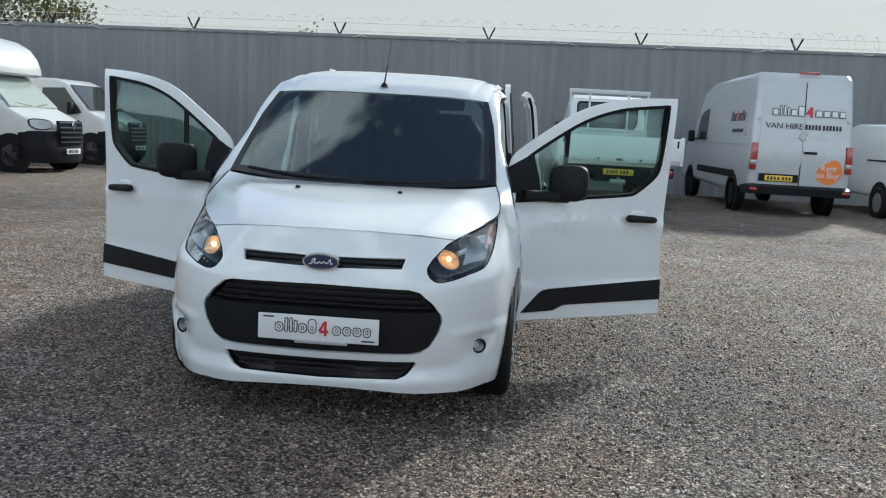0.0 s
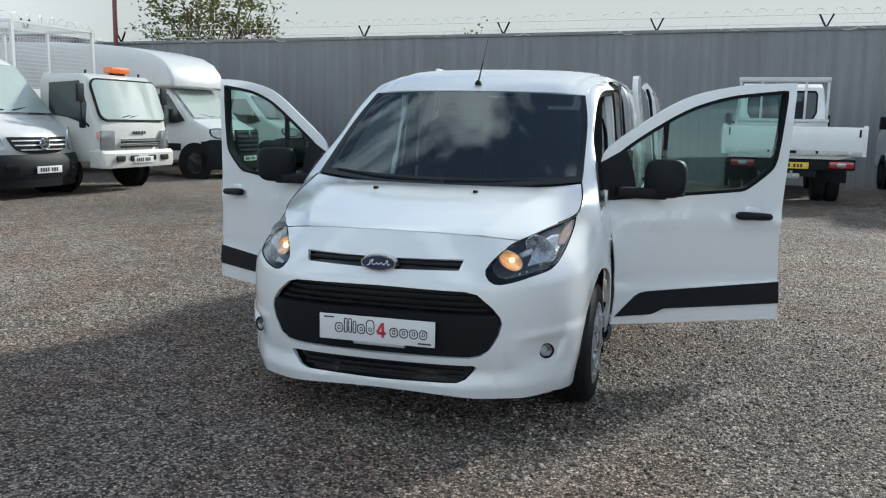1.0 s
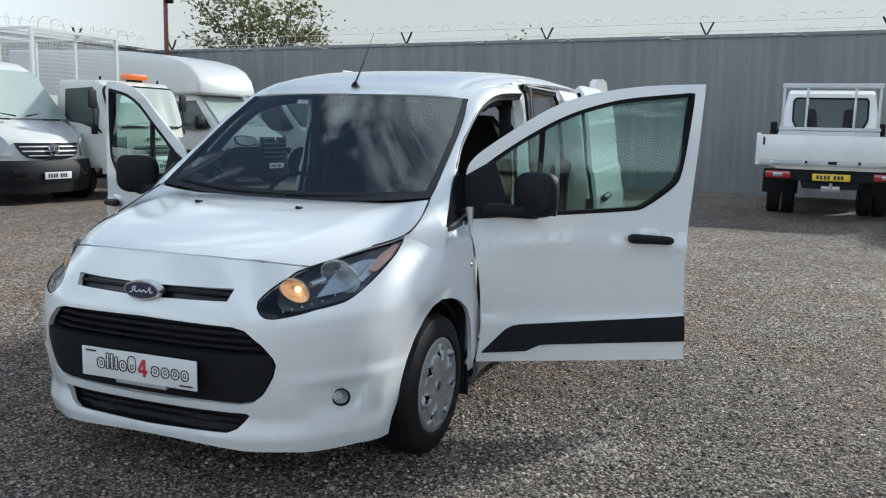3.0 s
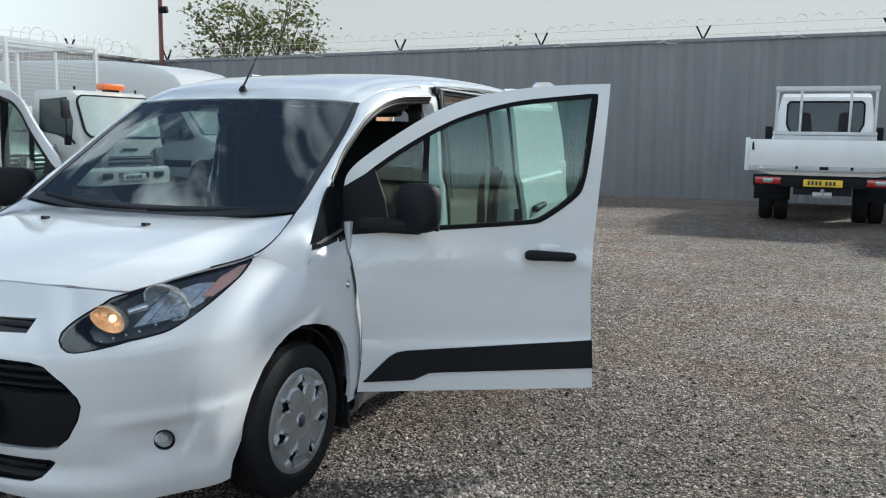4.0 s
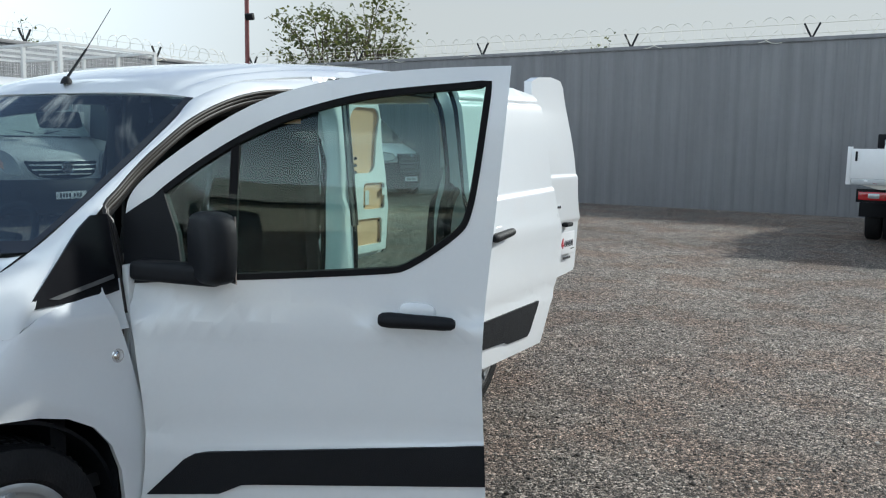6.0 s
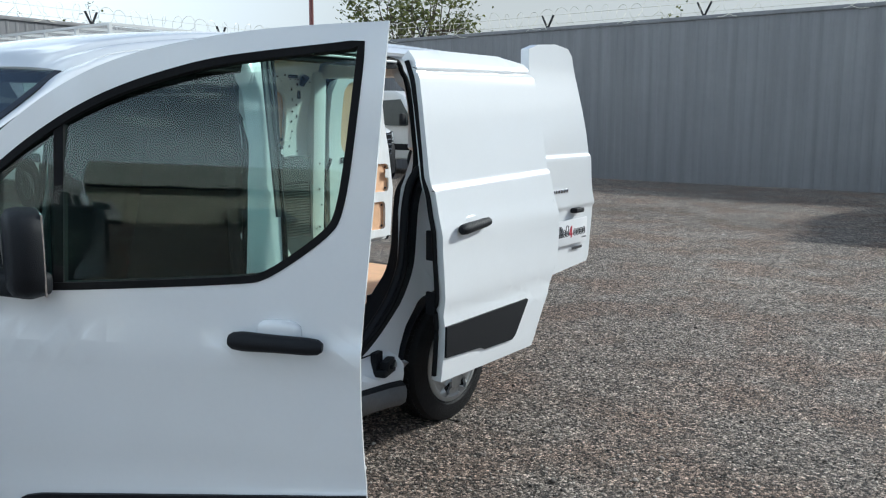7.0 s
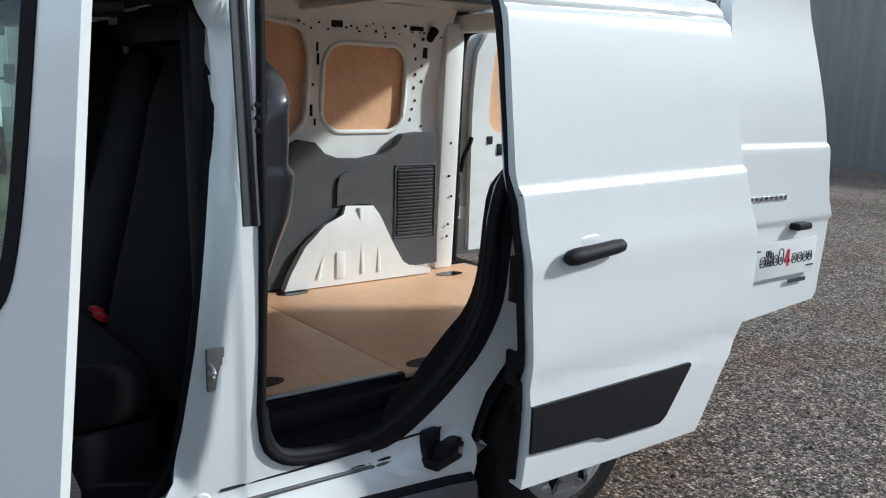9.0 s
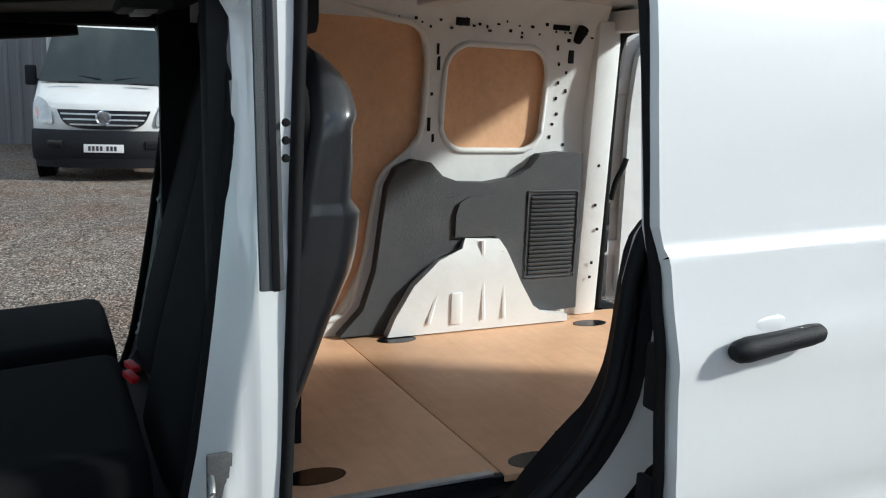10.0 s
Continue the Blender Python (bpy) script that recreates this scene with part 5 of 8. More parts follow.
def front_door(side):
    m = Matrix.Translation((*HINGE, 0)) @ pose(0, 0, 0, 0, 0, -OPEN)
    flip = side < 0
    name = "passenger_door" if side > 0 else "driver_door"
    kw = dict(m=m, flip=flip)
    door = skin(name, DOOR, hinged, WHITE, van, holes=[grown(PANE, 0.009)], thick=0.013, step=0.06, label="white front door swung wide open", smooth=40, **kw)
    skin("inner_panel", [(0.04, 0.34), (0.985, 0.335), (0.975, 0.74), (0.975, 0.93), (0.985, 1.04), (0.80, 1.03), (0.0, 1.0), (0.035, 0.6)], lambda d, z: hinged(d, z, -0.0135), WHITE, door, thick=0.034, step=0.09, **kw)
    skin("window_frame", grown(PANE, 0.010), lambda d, z: hinged(d, z, 0.002), RUBBER, door, holes=[grown(PANE, -0.009)], thick=0.044, step=0.15, **kw)
    pane = skin("window_glass", grown(PANE, -0.004), lambda d, z: hinged(d, z, -0.003 - 0.032 * (z - 1.27) - 0.205 * (z - 1.27) ** 2), GLASS, door, thick=0.004, step=0.03, label="green-tinted door glass", **kw)
    pane.visible_shadow = False
    skin("glass_divider", [(0.272, 1.045), (0.300, 1.045), (0.318, 1.475), (0.292, 1.458)], lambda d, z: hinged(d, z, -0.004), RUBBER, door, thick=0.02, step=0.2, **kw)
    skin("mirror_base", [(-0.0605, 1.008), (0.14, 1.026), (0.12, 1.17), (0.075, 1.302), (0.02, 1.270), (-0.0605, 1.220)], lambda d, z: hinged(d, z, 0.006), BLACK, door, thick=0.03, step=0.08, **kw)
    skin("side_moulding", TRIM, lambda d, z: hinged(d, z, 0.010), BLACK, door, thick=0.012, step=0.10, label="wide black side moulding", **kw)
    skin("door_card", grown([(0.04, 0.34), (1.01, 0.36), (0.99, 0.95), (0.93, 1.06), (0.75, 1.04), (0.0, 1.0), (0.03, 0.6)], -0.005), lambda d, z: (-0.05 - 0.03 * sstep((z - 0.4) / 0.3), d, z), DASH, door, thick=0.03, step=0.2, **kw)

    def place(bm, nm, mat, at, rot=(0, 0, 0), label=""):
        bmesh.ops.transform(bm, matrix=(Matrix.Diagonal((-1, 1, 1, 1)) if flip else Matrix.Identity(4)) @ m @ pose(*at, *rot), verts=bm.verts)
        return part(nm, bm, mat, door, label)

    # handle: white cupped recess behind a black grip
    place(lathe(GRIP, 16, "y"), "handle_grip", BLACK, (0.036, 0.858, 0.925), (-3, 0, 0), "black pull handle")
    place(blister(), "handle_cup", WHITE, (0.002, 0.858, 0.943), (-3, 0, 0))
    # mirror on its arm: a deep rounded housing
    bm = bmesh.new()
    rows = []
    for k, (f, sx, sz) in enumerate(((0.0, 0.70, 0.80), (0.15, 0.92, 0.95), (0.45, 1.0, 1.0), (0.85, 0.98, 0.98), (1.0, 0.93, 0.95))):
        ring = []
        for j in range(28):
            a = 2 * math.pi * j / 28
            c, s = math.cos(a), math.sin(a)
            ring.append(bm.verts.new((0.120 * sx * math.copysign(abs(c) ** 0.55, c), 0.075 * f, 0.108 * sz * math.copysign(abs(s) ** 0.55, s) + 0.006 * c)))
        rows.append(ring)
    for a, b in zip(rows, rows[1:]):
        for j in range(28):
            bm.faces.new((a[j], a[(j + 1) % 28], b[(j + 1) % 28], b[j]))
    bm.faces.new(rows[0])
    bm.faces.new(rows[-1])
    flipm = Matrix.Diagonal((-1, 1, 1, 1)) if flip else Matrix.Identity(4)
    mm = flipm @ Matrix.Translation(MIRROR_AT) @ pose(0, 0, 0, 0, 0, -24)
    bmesh.ops.transform(bm, matrix=mm, verts=bm.verts)
    part("mirror_housing", bm, BLACK, door, "black door mirror housing", 50)
    glass = one_box((0.195, 0.004, 0.195), bevel=0.0)
    bmesh.ops.transform(glass, matrix=mm @ pose(0, 0.077, 0.0), verts=glass.verts)
    part("mirror_glass", glass, CHROME, door, "mirror glass")
    a0 = m @ Vector((0.0, 0.05, 1.075))
    a1 = Vector(MIRROR_AT) + Vector((-0.02, 0.06, -0.075))
    arm = bmesh.new()
    mid, way = (a0 + a1) / 2, a1 - a0
    box(arm, (way.length + 0.10, 0.085, 0.060), (0.0, 0.0, -0.012), bevel=0.022, seg=4)
    bmesh.ops.transform(arm, matrix=Matrix.Translation(mid) @ way.to_track_quat("X", "Z").to_matrix().to_4x4(), verts=arm.verts)
    bmesh.ops.transform(arm, matrix=flipm, verts=arm.verts)
    part("mirror_arm", arm, BLACK, door)
    # check strap and hinges
    for z in (0.52, 0.92):
        h = one_box((0.05, 0.10, 0.06), (0.845, 1.375, z), (0, 0, -30), bevel=0.008)
        bmesh.ops.transform(h, matrix=flipm, verts=h.verts)
        part("door_hinge", h, WHITE, door)
    return door


MIRROR_AT = (1.165, 1.335, 1.143)
for side in (1, -1):
    front_door(side)

# sliding door, pushed back along the side
SLIDE = [(3.190, 0.335), (3.60, 0.328), (3.985, 0.325), (4.035, 0.42), (4.09, 0.52), (4.165, 0.63), (4.225, 0.76), (4.245, 0.88), (4.240, 0.98), (4.200, 1.12), (4.178, 1.22), (4.150, 1.45), (4.125, 1.66), (4.10, 1.735), (3.9, 1.765), (3.4, 1.76), (3.16, 1.745), (3.150, 1.66), (3.150, 1.45), (3.155, 1.22), (3.172, 1.15), (3.192, 0.95), (3.205, 0.70), (3.203, 0.50)]


def slid(y, z, lift=0.0):
    waist = 1.19 + 0.026 * (y - 3.15)
    x = width_at(min(z, 1.76)) + 0.209 + 0.012 * sstep((waist - z) / 0.030)
    x -= 0.010 * math.exp(-(((z - 1.655 - 0.03 * (y - 3.1)) / 0.010) ** 2))
    x -= 0.010 * sstep((0.70 - z) / 0.08) * (1 - sstep((0.62 - z) / 0.05))
    x += 0.012 * math.exp(-(((z - 0.98) / 0.05) ** 2)) * 0.6
    return (x + lift, y, z)


slide = skin("sliding_door", SLIDE, slid, WHITE, van, out=(1, 0, 0), thick=0.05, step=0.05, label="white side door slid back along the load space", smooth=38, fine_v=[1.165 + 0.008 * k for k in range(10)] + [1.63 + 0.008 * k for k in range(9)])
skin("side_moulding", [(3.208, 0.442), (3.48, 0.428), (3.52, 0.412), (3.77, 0.405), (3.80, 0.425), (3.905, 0.578), (3.900, 0.586), (3.205, 0.580)], lambda y, z: slid(y, z, 0.010), BLACK, slide, out=(1, 0, 0), thick=0.014, step=0.09, label="black side moulding with pointed end")
part("handle_grip", lathe(GRIP, 16, "y"), BLACK, slide, "black pull handle").matrix_local = pose(1.150, 3.412, 1.0, 5, 0, 0)
part("handle_cup", blister(), WHITE, slide).matrix_local = pose(1.106, 3.416, 1.012, 4, 0, 0)
# the edge of the door that faces forward, with lock, rubber stops and seal
edge_pts = [(slid(3.19, z)[0] - 0.035, float(np.interp(z, [0.34, 0.7, 1.15, 1.7], [3.188, 3.196, 3.168, 3.148])) - 0.004, z) for z in np.linspace(0.36, 1.70, 20)]
tube("edge_seal", edge_pts, 0.011, RUBBER, slide, n=40)
for z, h in ((0.93, 0.13), (0.68, 0.10)):
    part("edge_lock", one_box((0.045, 0.016, h), (1.07, 3.186, z), bevel=0.006), BLACK, slide)

# rear doors, folded back by a quarter turn
REAR = [(4.415, 0.575), (4.60, 0.560), (5.095, 0.590), (5.12, 0.62), (5.155, 0.88), (5.16, 0.95), (5.125, 1.02), (5.105, 1.10), (5.09, 1.22), (5.075, 1.262), (5.02, 1.45), (4.97, 1.62), (4.915, 1.755), (4.86, 1.80), (4.70, 1.815), (4.50, 1.80), (4.40, 1.77), (4.40, 1.4), (4.41, 0.9)]


REAR = [(y, z + 0.07 * sstep((z - 1.45) / 0.30)) for y, z in REAR]


def back(y, z, lift=0.0):
    x = 0.885 - 0.05 * sstep((z - 1.25) / 0.55) ** 1.5 + 0.012 * sstep((1.262 - z) / 0.018)
    x -= 0.014 * sstep((0.955 - z) / 0.03)
    return (x + lift, y, z)


for side in (1, -1):
    flip = side < 0
    off = 0.11 if flip else 0.0
    rd = skin("rear_door", REAR, lambda y, z: back(y, z, -off), WHITE, van, out=(1, 0, 0), thick=0.05, step=0.06, flip=flip, label="white rear door standing open, plywood-lined inside" if flip else "white rear door standing open with show plate", smooth=38, fine_v=(1.24, 1.25, 1.26, 1.27, 0.93, 0.945, 0.96))
    tube("edge_seal", [(side * (back(y, z)[0] - 0.045 - off), y - 0.008, z) for y, z in REAR[2:14]], 0.012, RUBBER, rd, n=40)
    # inner pressing and plywood fillers face the middle when the door is shut
    hole_a = rounded(4.70, 1.23, 4.98, 1.70, 0.07)
    hole_b = rounded(4.86, 0.945, 5.08, 1.115, 0.03)
    hole_c = rounded(4.72, 0.645, 5.06, 0.885, 0.03)
    if flip:
        hole_a, hole_b, hole_c = rounded(4.555, 1.215, 4.925, 1.70, 0.09), rounded(4.775, 0.94, 5.06, 1.14, 0.03), rounded(4.605, 0.67, 5.02, 0.87, 0.03)
    inner = [(4.445, 0.60), (5.08, 0.62), (5.11, 0.95), (5.06, 1.25), (4.95, 1.62), (4.88, 1.75), (4.50, 1.74), (4.44, 1.62)]
    lean_in = lambda z: 0.05 * sstep((z - 1.25) / 0.55) ** 1.5  # noqa: E731
    press = skin("inner_frame", inner, lambda y, z: (0.79 - off - lean_in(z), y, z), INNER, rd, holes=[hole_a, hole_b, hole_c], out=(-1, 0, 0), thick=0.03, step=0.1, flip=flip)
    for loop in (hole_a, hole_b, hole_c):
        skin("ply_filler", grown(loop, 0.01), lambda y, z: (0.808 - off - lean_in(z), y, z), PLY, rd, out=(-1, 0, 0), thick=0.008, step=0.12, flip=flip, label="plywood lining panel")
    for loop in (hole_b, hole_c):
        ys, zs = [p[0] for p in loop], [p[1] for p in loop]
        for y in (min(ys) + 0.025, max(ys) - 0.025):
            for z in (min(zs) + 0.025, max(zs) - 0.025):
                part("fixing", lathe([(0.0, 0.006), (0.008, 0.004), (0.009, 0.0)], 10, "x"), BLACK, rd).matrix_local = pose(side * (0.803 - off), y, z, 0, 0, 180 if side > 0 else 0)
    part("release_knob", lathe([(0.0, 0.012), (0.022, 0.010), (0.025, 0.0)], 16, "x"), YELLOW, rd).matrix_local = pose(side * (0.786 - off), 4.62 if flip else 4.66, 0.95, 0, 0, 180 if side > 0 else 0)
    part("sticker", one_box((0.003, 0.05, 0.11), (side * (0.803 - off), 4.84 if flip else 4.915, 1.03)), STICKER, rd)
    part("sticker", one_box((0.003, 0.045, 0.06), (side * (0.787 - off), 5.04, 1.07)), STICKER, rd)
    for z in (0.80, 1.50):
        part("door_hinge", one_box((0.03, 0.16, 0.07), (side * (0.83 - off), 4.41, z), bevel=0.012), WHITE, rd)
    for y, z, h in (((4.635, 1.13, 0.06), (4.565, 1.18, 0.04)) if flip else ((4.60, 1.10, 0.10), (4.60, 0.76, 0.16), (4.52, 0.82, 0.12))):
        part("slot", one_box((0.006, 0.035, h), (side * (0.787 - off), y, z), bevel=0.002), BLACK, rd)
    if not flip:
        rd_plate = dealer_plate(rd, Matrix.Translation((0.905, 4.80, 0.80)) @ pose(0, 0, 0, 0, 0, 90), 0.48, 0.15)
        part("handle", one_box((0.05, 0.10, 0.03), (0.905, 4.905, 0.925), bevel=0.01), BLACK, rd, "black rear door handle")
        part("bar_code_mark", one_box((0.004, 0.13, 0.016), (0.897, 4.93, 0.695)), INK, rd)
        for k in range(9):
            part("letter_bar", one_box((0.006, 0.022, 0.020), (0.900, 4.50 + 0.034 * k, 1.05), bevel=0.002), CHROME, rd)


# ---- the van: wheels ----
def wheel(x, y, side, steer=0.0):
    R = 0.313
    t = part("wheel", lathe([(0.20, -0.10), (0.212, -0.105), (0.275, -0.104), (0.300, -0.092), (R, -0.068), (R, 0.055), (0.303, 0.082), (0.280, 0.096), (0.225, 0.100), (0.212, 0.092), (0.205, 0.075), (0.205, -0.05)], 64, "x"), TYRE, van, "road wheel with seven-petal silver trim")
    t.matrix_local = pose(x, y, R - 0.004, 0, 0, (0 if side > 0 else 180) + steer)
    tread = bmesh.new()
    for k in range(72):
        a = 2 * math.pi * k / 72
        for dx in (-0.04, 0.0, 0.04):
            box(tread, (0.026, 0.016, 0.006), (dx, (R + 0.001) * math.cos(a + dx), (R + 0.001) * math.sin(a + dx)), (math.degrees(a + dx) + 90, 0, 0))
    tagged(part("tread", tread, TYRE, t), kind="stuff")
    part("rim_disc", lathe([(0.0, 0.040), (0.06, 0.045), (0.19, 0.05), (0.205, 0.06), (0.21, 0.092)], 48, "x"), BLACK, t)
    dome = lambda r: 0.102 - 0.30 * (r - 0.03) ** 2 - 0.02 * math.exp(-((r - 0.0) / 0.04) ** 2)  # noqa: E731
    part("trim_ring", lathe([(0.186, 0.085), (0.188, dome(0.187) + 0.004), (0.203, 0.099), (0.212, 0.094), (0.206, 0.082)], 56, "x"), HUBCAP, t, "silver wheel trim ring")
    part("trim_centre", lathe([(0.0, 0.104), (0.030, 0.104), (0.034, 0.098), (0.075, dome(0.075) + 0.001), (0.080, 0.085)], 40, "x"), HUBCAP, t)
    part("centre_badge", lathe([(0.0, 0.109), (0.020, 0.108), (0.026, 0.104)], 24, "x"), BLUE, t, "blue centre badge")
    for k in range(7):
        a0 = 2 * math.pi * (k + 0.25) / 7
        loop = [(0.066, 0.0293), (0.092, 0.0405), (0.112, 0.0430), (0.126, 0.0375), (0.140, 0.0370), (0.155, 0.0430), (0.168, 0.0600), (0.182, 0.0790), (0.192, 0.0862)]
        poly = loop + [(r, -w) for r, w in loop[::-1]]

        def on_cap(r, w, a0=a0):
            a = a0 + w / max(r, 0.05)
            side_w = float(np.interp(r, [0.066, 0.112, 0.14, 0.168, 0.192], [0.0293, 0.043, 0.0370, 0.060, 0.0862]))
            rim = 0.011 * min(1.0, abs(w) / side_w) ** 5 * sstep((r - 0.07) / 0.04)
            # the petal folds down in a V before it meets the ring
            fold = -0.007 * sstep((r - 0.142 + 0.35 * abs(w) - 0.006) / 0.014) * (1 - sstep((r - 0.178) / 0.014)) * (1 - sstep((abs(w) - 0.042) / 0.02))
            return (dome(r) + 0.004 + rim + fold, r * math.cos(a), r * math.sin(a))

        skin("spoke", poly, on_cap, HUBCAP, t, out=(1, 0, 0), thick=0.012, step=0.011, smooth=28)
    return t


for side in (1, -1):
    wheel(side * 0.800, 0.885, side, -1.5)
    wheel(side * 0.815, 3.60, side)
    # wheel housings
    for yc, r in ((0.87, 0.385), (3.60, 0.37)):
        rows = []
        for a in np.linspace(0, 180, 22):
            c, s = math.cos(radians(a)), math.sin(radians(a))
            rows.append([np.array((side * x, yc + r * c * 1.02, 0.30 + r * 0.98 * s)) for x in ((0.56, 0.70, 0.80 + 0.065 * sstep((c + 0.2) / 0.5)) if yc < 1 else (0.66, 0.75, 0.885))])
        plate("wheel_housing", rows, (0, 0, -1), 0.01, BLACK, van)
        part("housing_back", one_box((0.01, 2 * r - 0.04, 0.50), (side * (0.56 if yc < 1 else 0.66), yc, 0.40)), BLACK, van)
    part("splash_guard", one_box((0.32, 0.012, 0.42), (side * 0.72, 1.262, 0.44), bevel=0.003), BLACK, van)
    part("hinge_pillar", one_box((0.03, 0.11, 0.70), (side * 0.862, 1.382, 0.72), (0, 0, 0), bevel=0.006), WHITE, van)
    part("mud_flap", one_box((0.16, 0.012, 0.16), (side * 0.82, 1.275, 0.225), (8, 0, 0), bevel=0.004), BLACK, van)

# ---- the van: floor, load space, cab ----
part("underbody", one_box((1.60, 2.95, 0.05), (0, 2.775, 0.27), bevel=0.02), BLACK, van)
part("engine_bay_panel", one_box((1.10, 0.75, 0.40), (0, 0.68, 0.42), bevel=0.05), BLACK, van)
part("firewall", one_box((1.60, 0.05, 0.75), (0, 1.12, 0.68)), BLACK, van)
part("cab_floor", one_box((1.62, 1.35, 0.05), (0, 1.80, 0.40), bevel=0.01), DASH, van)
part("rear_bumper", one_box((1.72, 0.12, 0.26), (0, 4.40, 0.42), bevel=0.03), BLACK, van)
part("load_floor_pan", one_box((1.50, 1.95, 0.06), (-0.06, 3.42, 0.50), bevel=0.01), BLACK, van)
for x0, x1, y0, y1 in ((-0.60, 0.625, 2.56, 3.118), (-0.60, 0.650, 3.122, 4.36)):
    part("load_floor_board", one_box((x1 - x0, y1 - y0, 0.018), ((x0 + x1) / 2, (y0 + y1) / 2, 0.546), bevel=0.002), PLY, van, "scuffed plywood load floor board")
for x, y in ((-0.465, 3.30), (-0.43, 4.125), (0.495, 2.70), (0.60, 3.235)):
    o = bmesh.new()
    bmesh.ops.create_cone(o, cap_ends=True, segments=28, radius1=1, radius2=1, depth=1)
    bmesh.ops.transform(o, matrix=Matrix.Translation((x, y, 0.5545)) @ Matrix.Diagonal((0.042, 0.075, 0.004, 1)), verts=o.verts)
    part("lashing_cutout", o, BLACK_GLOSS, van)
part("floor_edge_strip", one_box((0.022, 0.52, 0.008), (0.628, 2.835, 0.558), (0, 0, -1.5), bevel=0.002), GALV, van, "aluminium edge strip of the load floor")
part("step_well", one_box((0.23, 0.50, 0.02), (0.735, 2.77, 0.463), bevel=0.006), BLACK, van, "black plastic entry step")
part("step_riser", one_box((0.02, 0.62, 0.10), (0.628, 2.83, 0.502), (0, 8, 0), bevel=0.004), BLACK, van)
for k in range(9):
    part("tread_rib", one_box((0.006, 0.34, 0.006), (0.715 + 0.015 * k, 2.84, 0.475), (0, 0, -3), bevel=0.002), BLACK, van)
# thick black cover that sweeps up behind the side opening
sweep_out = [(2.84, 0.462), (2.91, 0.473), (3.02, 0.530), (3.12, 0.605), (3.20, 0.685), (3.265, 0.80), (3.285, 0.93), (3.30, 1.06), (3.335, 1.165), (3.40, 1.23)]
sweep_in = [(3.00, 0.53), (3.07, 0.565), (3.12, 0.621), (3.209, 0.706), (3.27, 0.76), (3.31, 0.84), (3.326, 0.93), (3.338, 1.055), (3.36, 1.145), (3.44, 1.22)]
a, b = curve_points(sweep_out, 24), curve_points(sweep_in, 24)
plate("pillar_cover", [[np.array((0.880 - 0.137 * t, p[0] + 0.010 + (q[0] - p[0] - 0.010) * t, p[1] + (q[1] - p[1]) * t)) for t in np.linspace(0, 1, 5)] for p, q in zip(a, b)], (0.6, -1, 0.2), 0.03, BLACK, van, "black plastic cover sweeping up the rear pillar")

tube("cover_edge", [(0.852, y - 0.012, z + 0.010) for y, z in [(2.545, 0.62), (2.556, 0.54), (2.60, 0.480), (2.70, 0.460), (2.80, 0.456)] + sweep_out[1:]], 0.019, BLACK, van, n=40, seg=10)
IN_X = -0.555
def inner_wall(y, z):
    return (IN_X - 0.02 - 0.10 * sstep((1.15 - z) / 0.7) * 0 + 0.05 * sstep((z - 1.35) / 0.4) + 0.05 * sstep((z - 1.70) / 0.14), y, z)


win_a = rounded(3.50, 1.235, 3.935, 1.625, 0.095)
win_b = [(2.70, 0.70), (3.10, 0.62), (3.20, 0.80), (3.26, 1.12), (3.36, 1.22), (3.42, 1.30), (3.425, 1.55), (3.39, 1.66), (3.30, 1.69), (2.70, 1.69)]
frame_poly = [(2.60, 0.55), (4.16, 0.55), (4.20, 1.0), (4.17, 1.80), (2.60, 1.80)]
offside = skin("inner_side_frame", frame_poly, inner_wall, INNER, van, holes=[win_a, win_b], out=(1, 0, 0), thick=0.03, step=0.09, label="white inner side pressing with holes")
for loop in (win_a, win_b):
    skin("ply_lining", grown(loop, 0.02), lambda y, z: tuple(np.array(inner_wall(y, z)) - np.array((0.026, 0, 0))), PLY, van, out=(1, 0, 0), thick=0.006, step=0.3, label="plywood side lining")
    edge = [tuple(np.array(inner_wall(y, z)) + np.array((-0.002, 0, 0))) for y, z in loop]
    tube("pressed_edge", edge, 0.012, INNER, offside, n=60, seg=8, closed=True)
GREY = [(3.10, 0.565), (3.19, 0.66), (3.235, 0.80), (3.26, 1.0), (3.275, 1.11), (3.31, 1.175), (3.375, 1.205), (3.44, 1.195), (3.49, 1.145), (3.56, 1.122), (3.68, 1.118), (3.79, 1.135), (3.865, 1.175), (3.905, 1.225), (4.0, 1.235), (4.10, 1.228), (4.115, 0.60), (3.98, 0.595), (3.93, 0.605), (3.885, 0.635), (3.82, 0.74), (3.755, 0.87), (3.73, 0.905), (3.585, 0.912), (3.57, 0.875), (3.47, 0.835), (3.37, 0.745), (3.30, 0.63), (3.27, 0.565)]
grey_map = lambda y, z: (IN_X + 0.035, y, z)  # noqa: E731
VENT = rounded(3.872, 0.752, 4.078, 1.070, 0.012)
trim = skin("side_trim", GREY, grey_map, TRIM_GREY, van, holes=[VENT], out=(1, 0, 0), thick=0.05, step=0.2, label="dark grey moulded side trim with vent", smooth=30)
skin("vent_back", VENT, lambda y, z: (IN_X + 0.027, y, z), TRIM_GREY, trim, out=(1, 0, 0), thick=0.006, step=0.4)
for k in range(19):
    z = 0.760 + 0.0165 * k
    part("vent_slat", one_box((0.014, 0.200, 0.0095), (IN_X + 0.036, 3.975, z), (0, 25, 0), bevel=0.001), TRIM_GREY, trim)
ring = rounded(3.860, 0.740, 4.090, 1.082, 0.020)
tube("vent_rim", [(IN_X + 0.037, y, z) for y, z in ring], 0.004, TRIM_GREY, trim, n=60, closed=True)
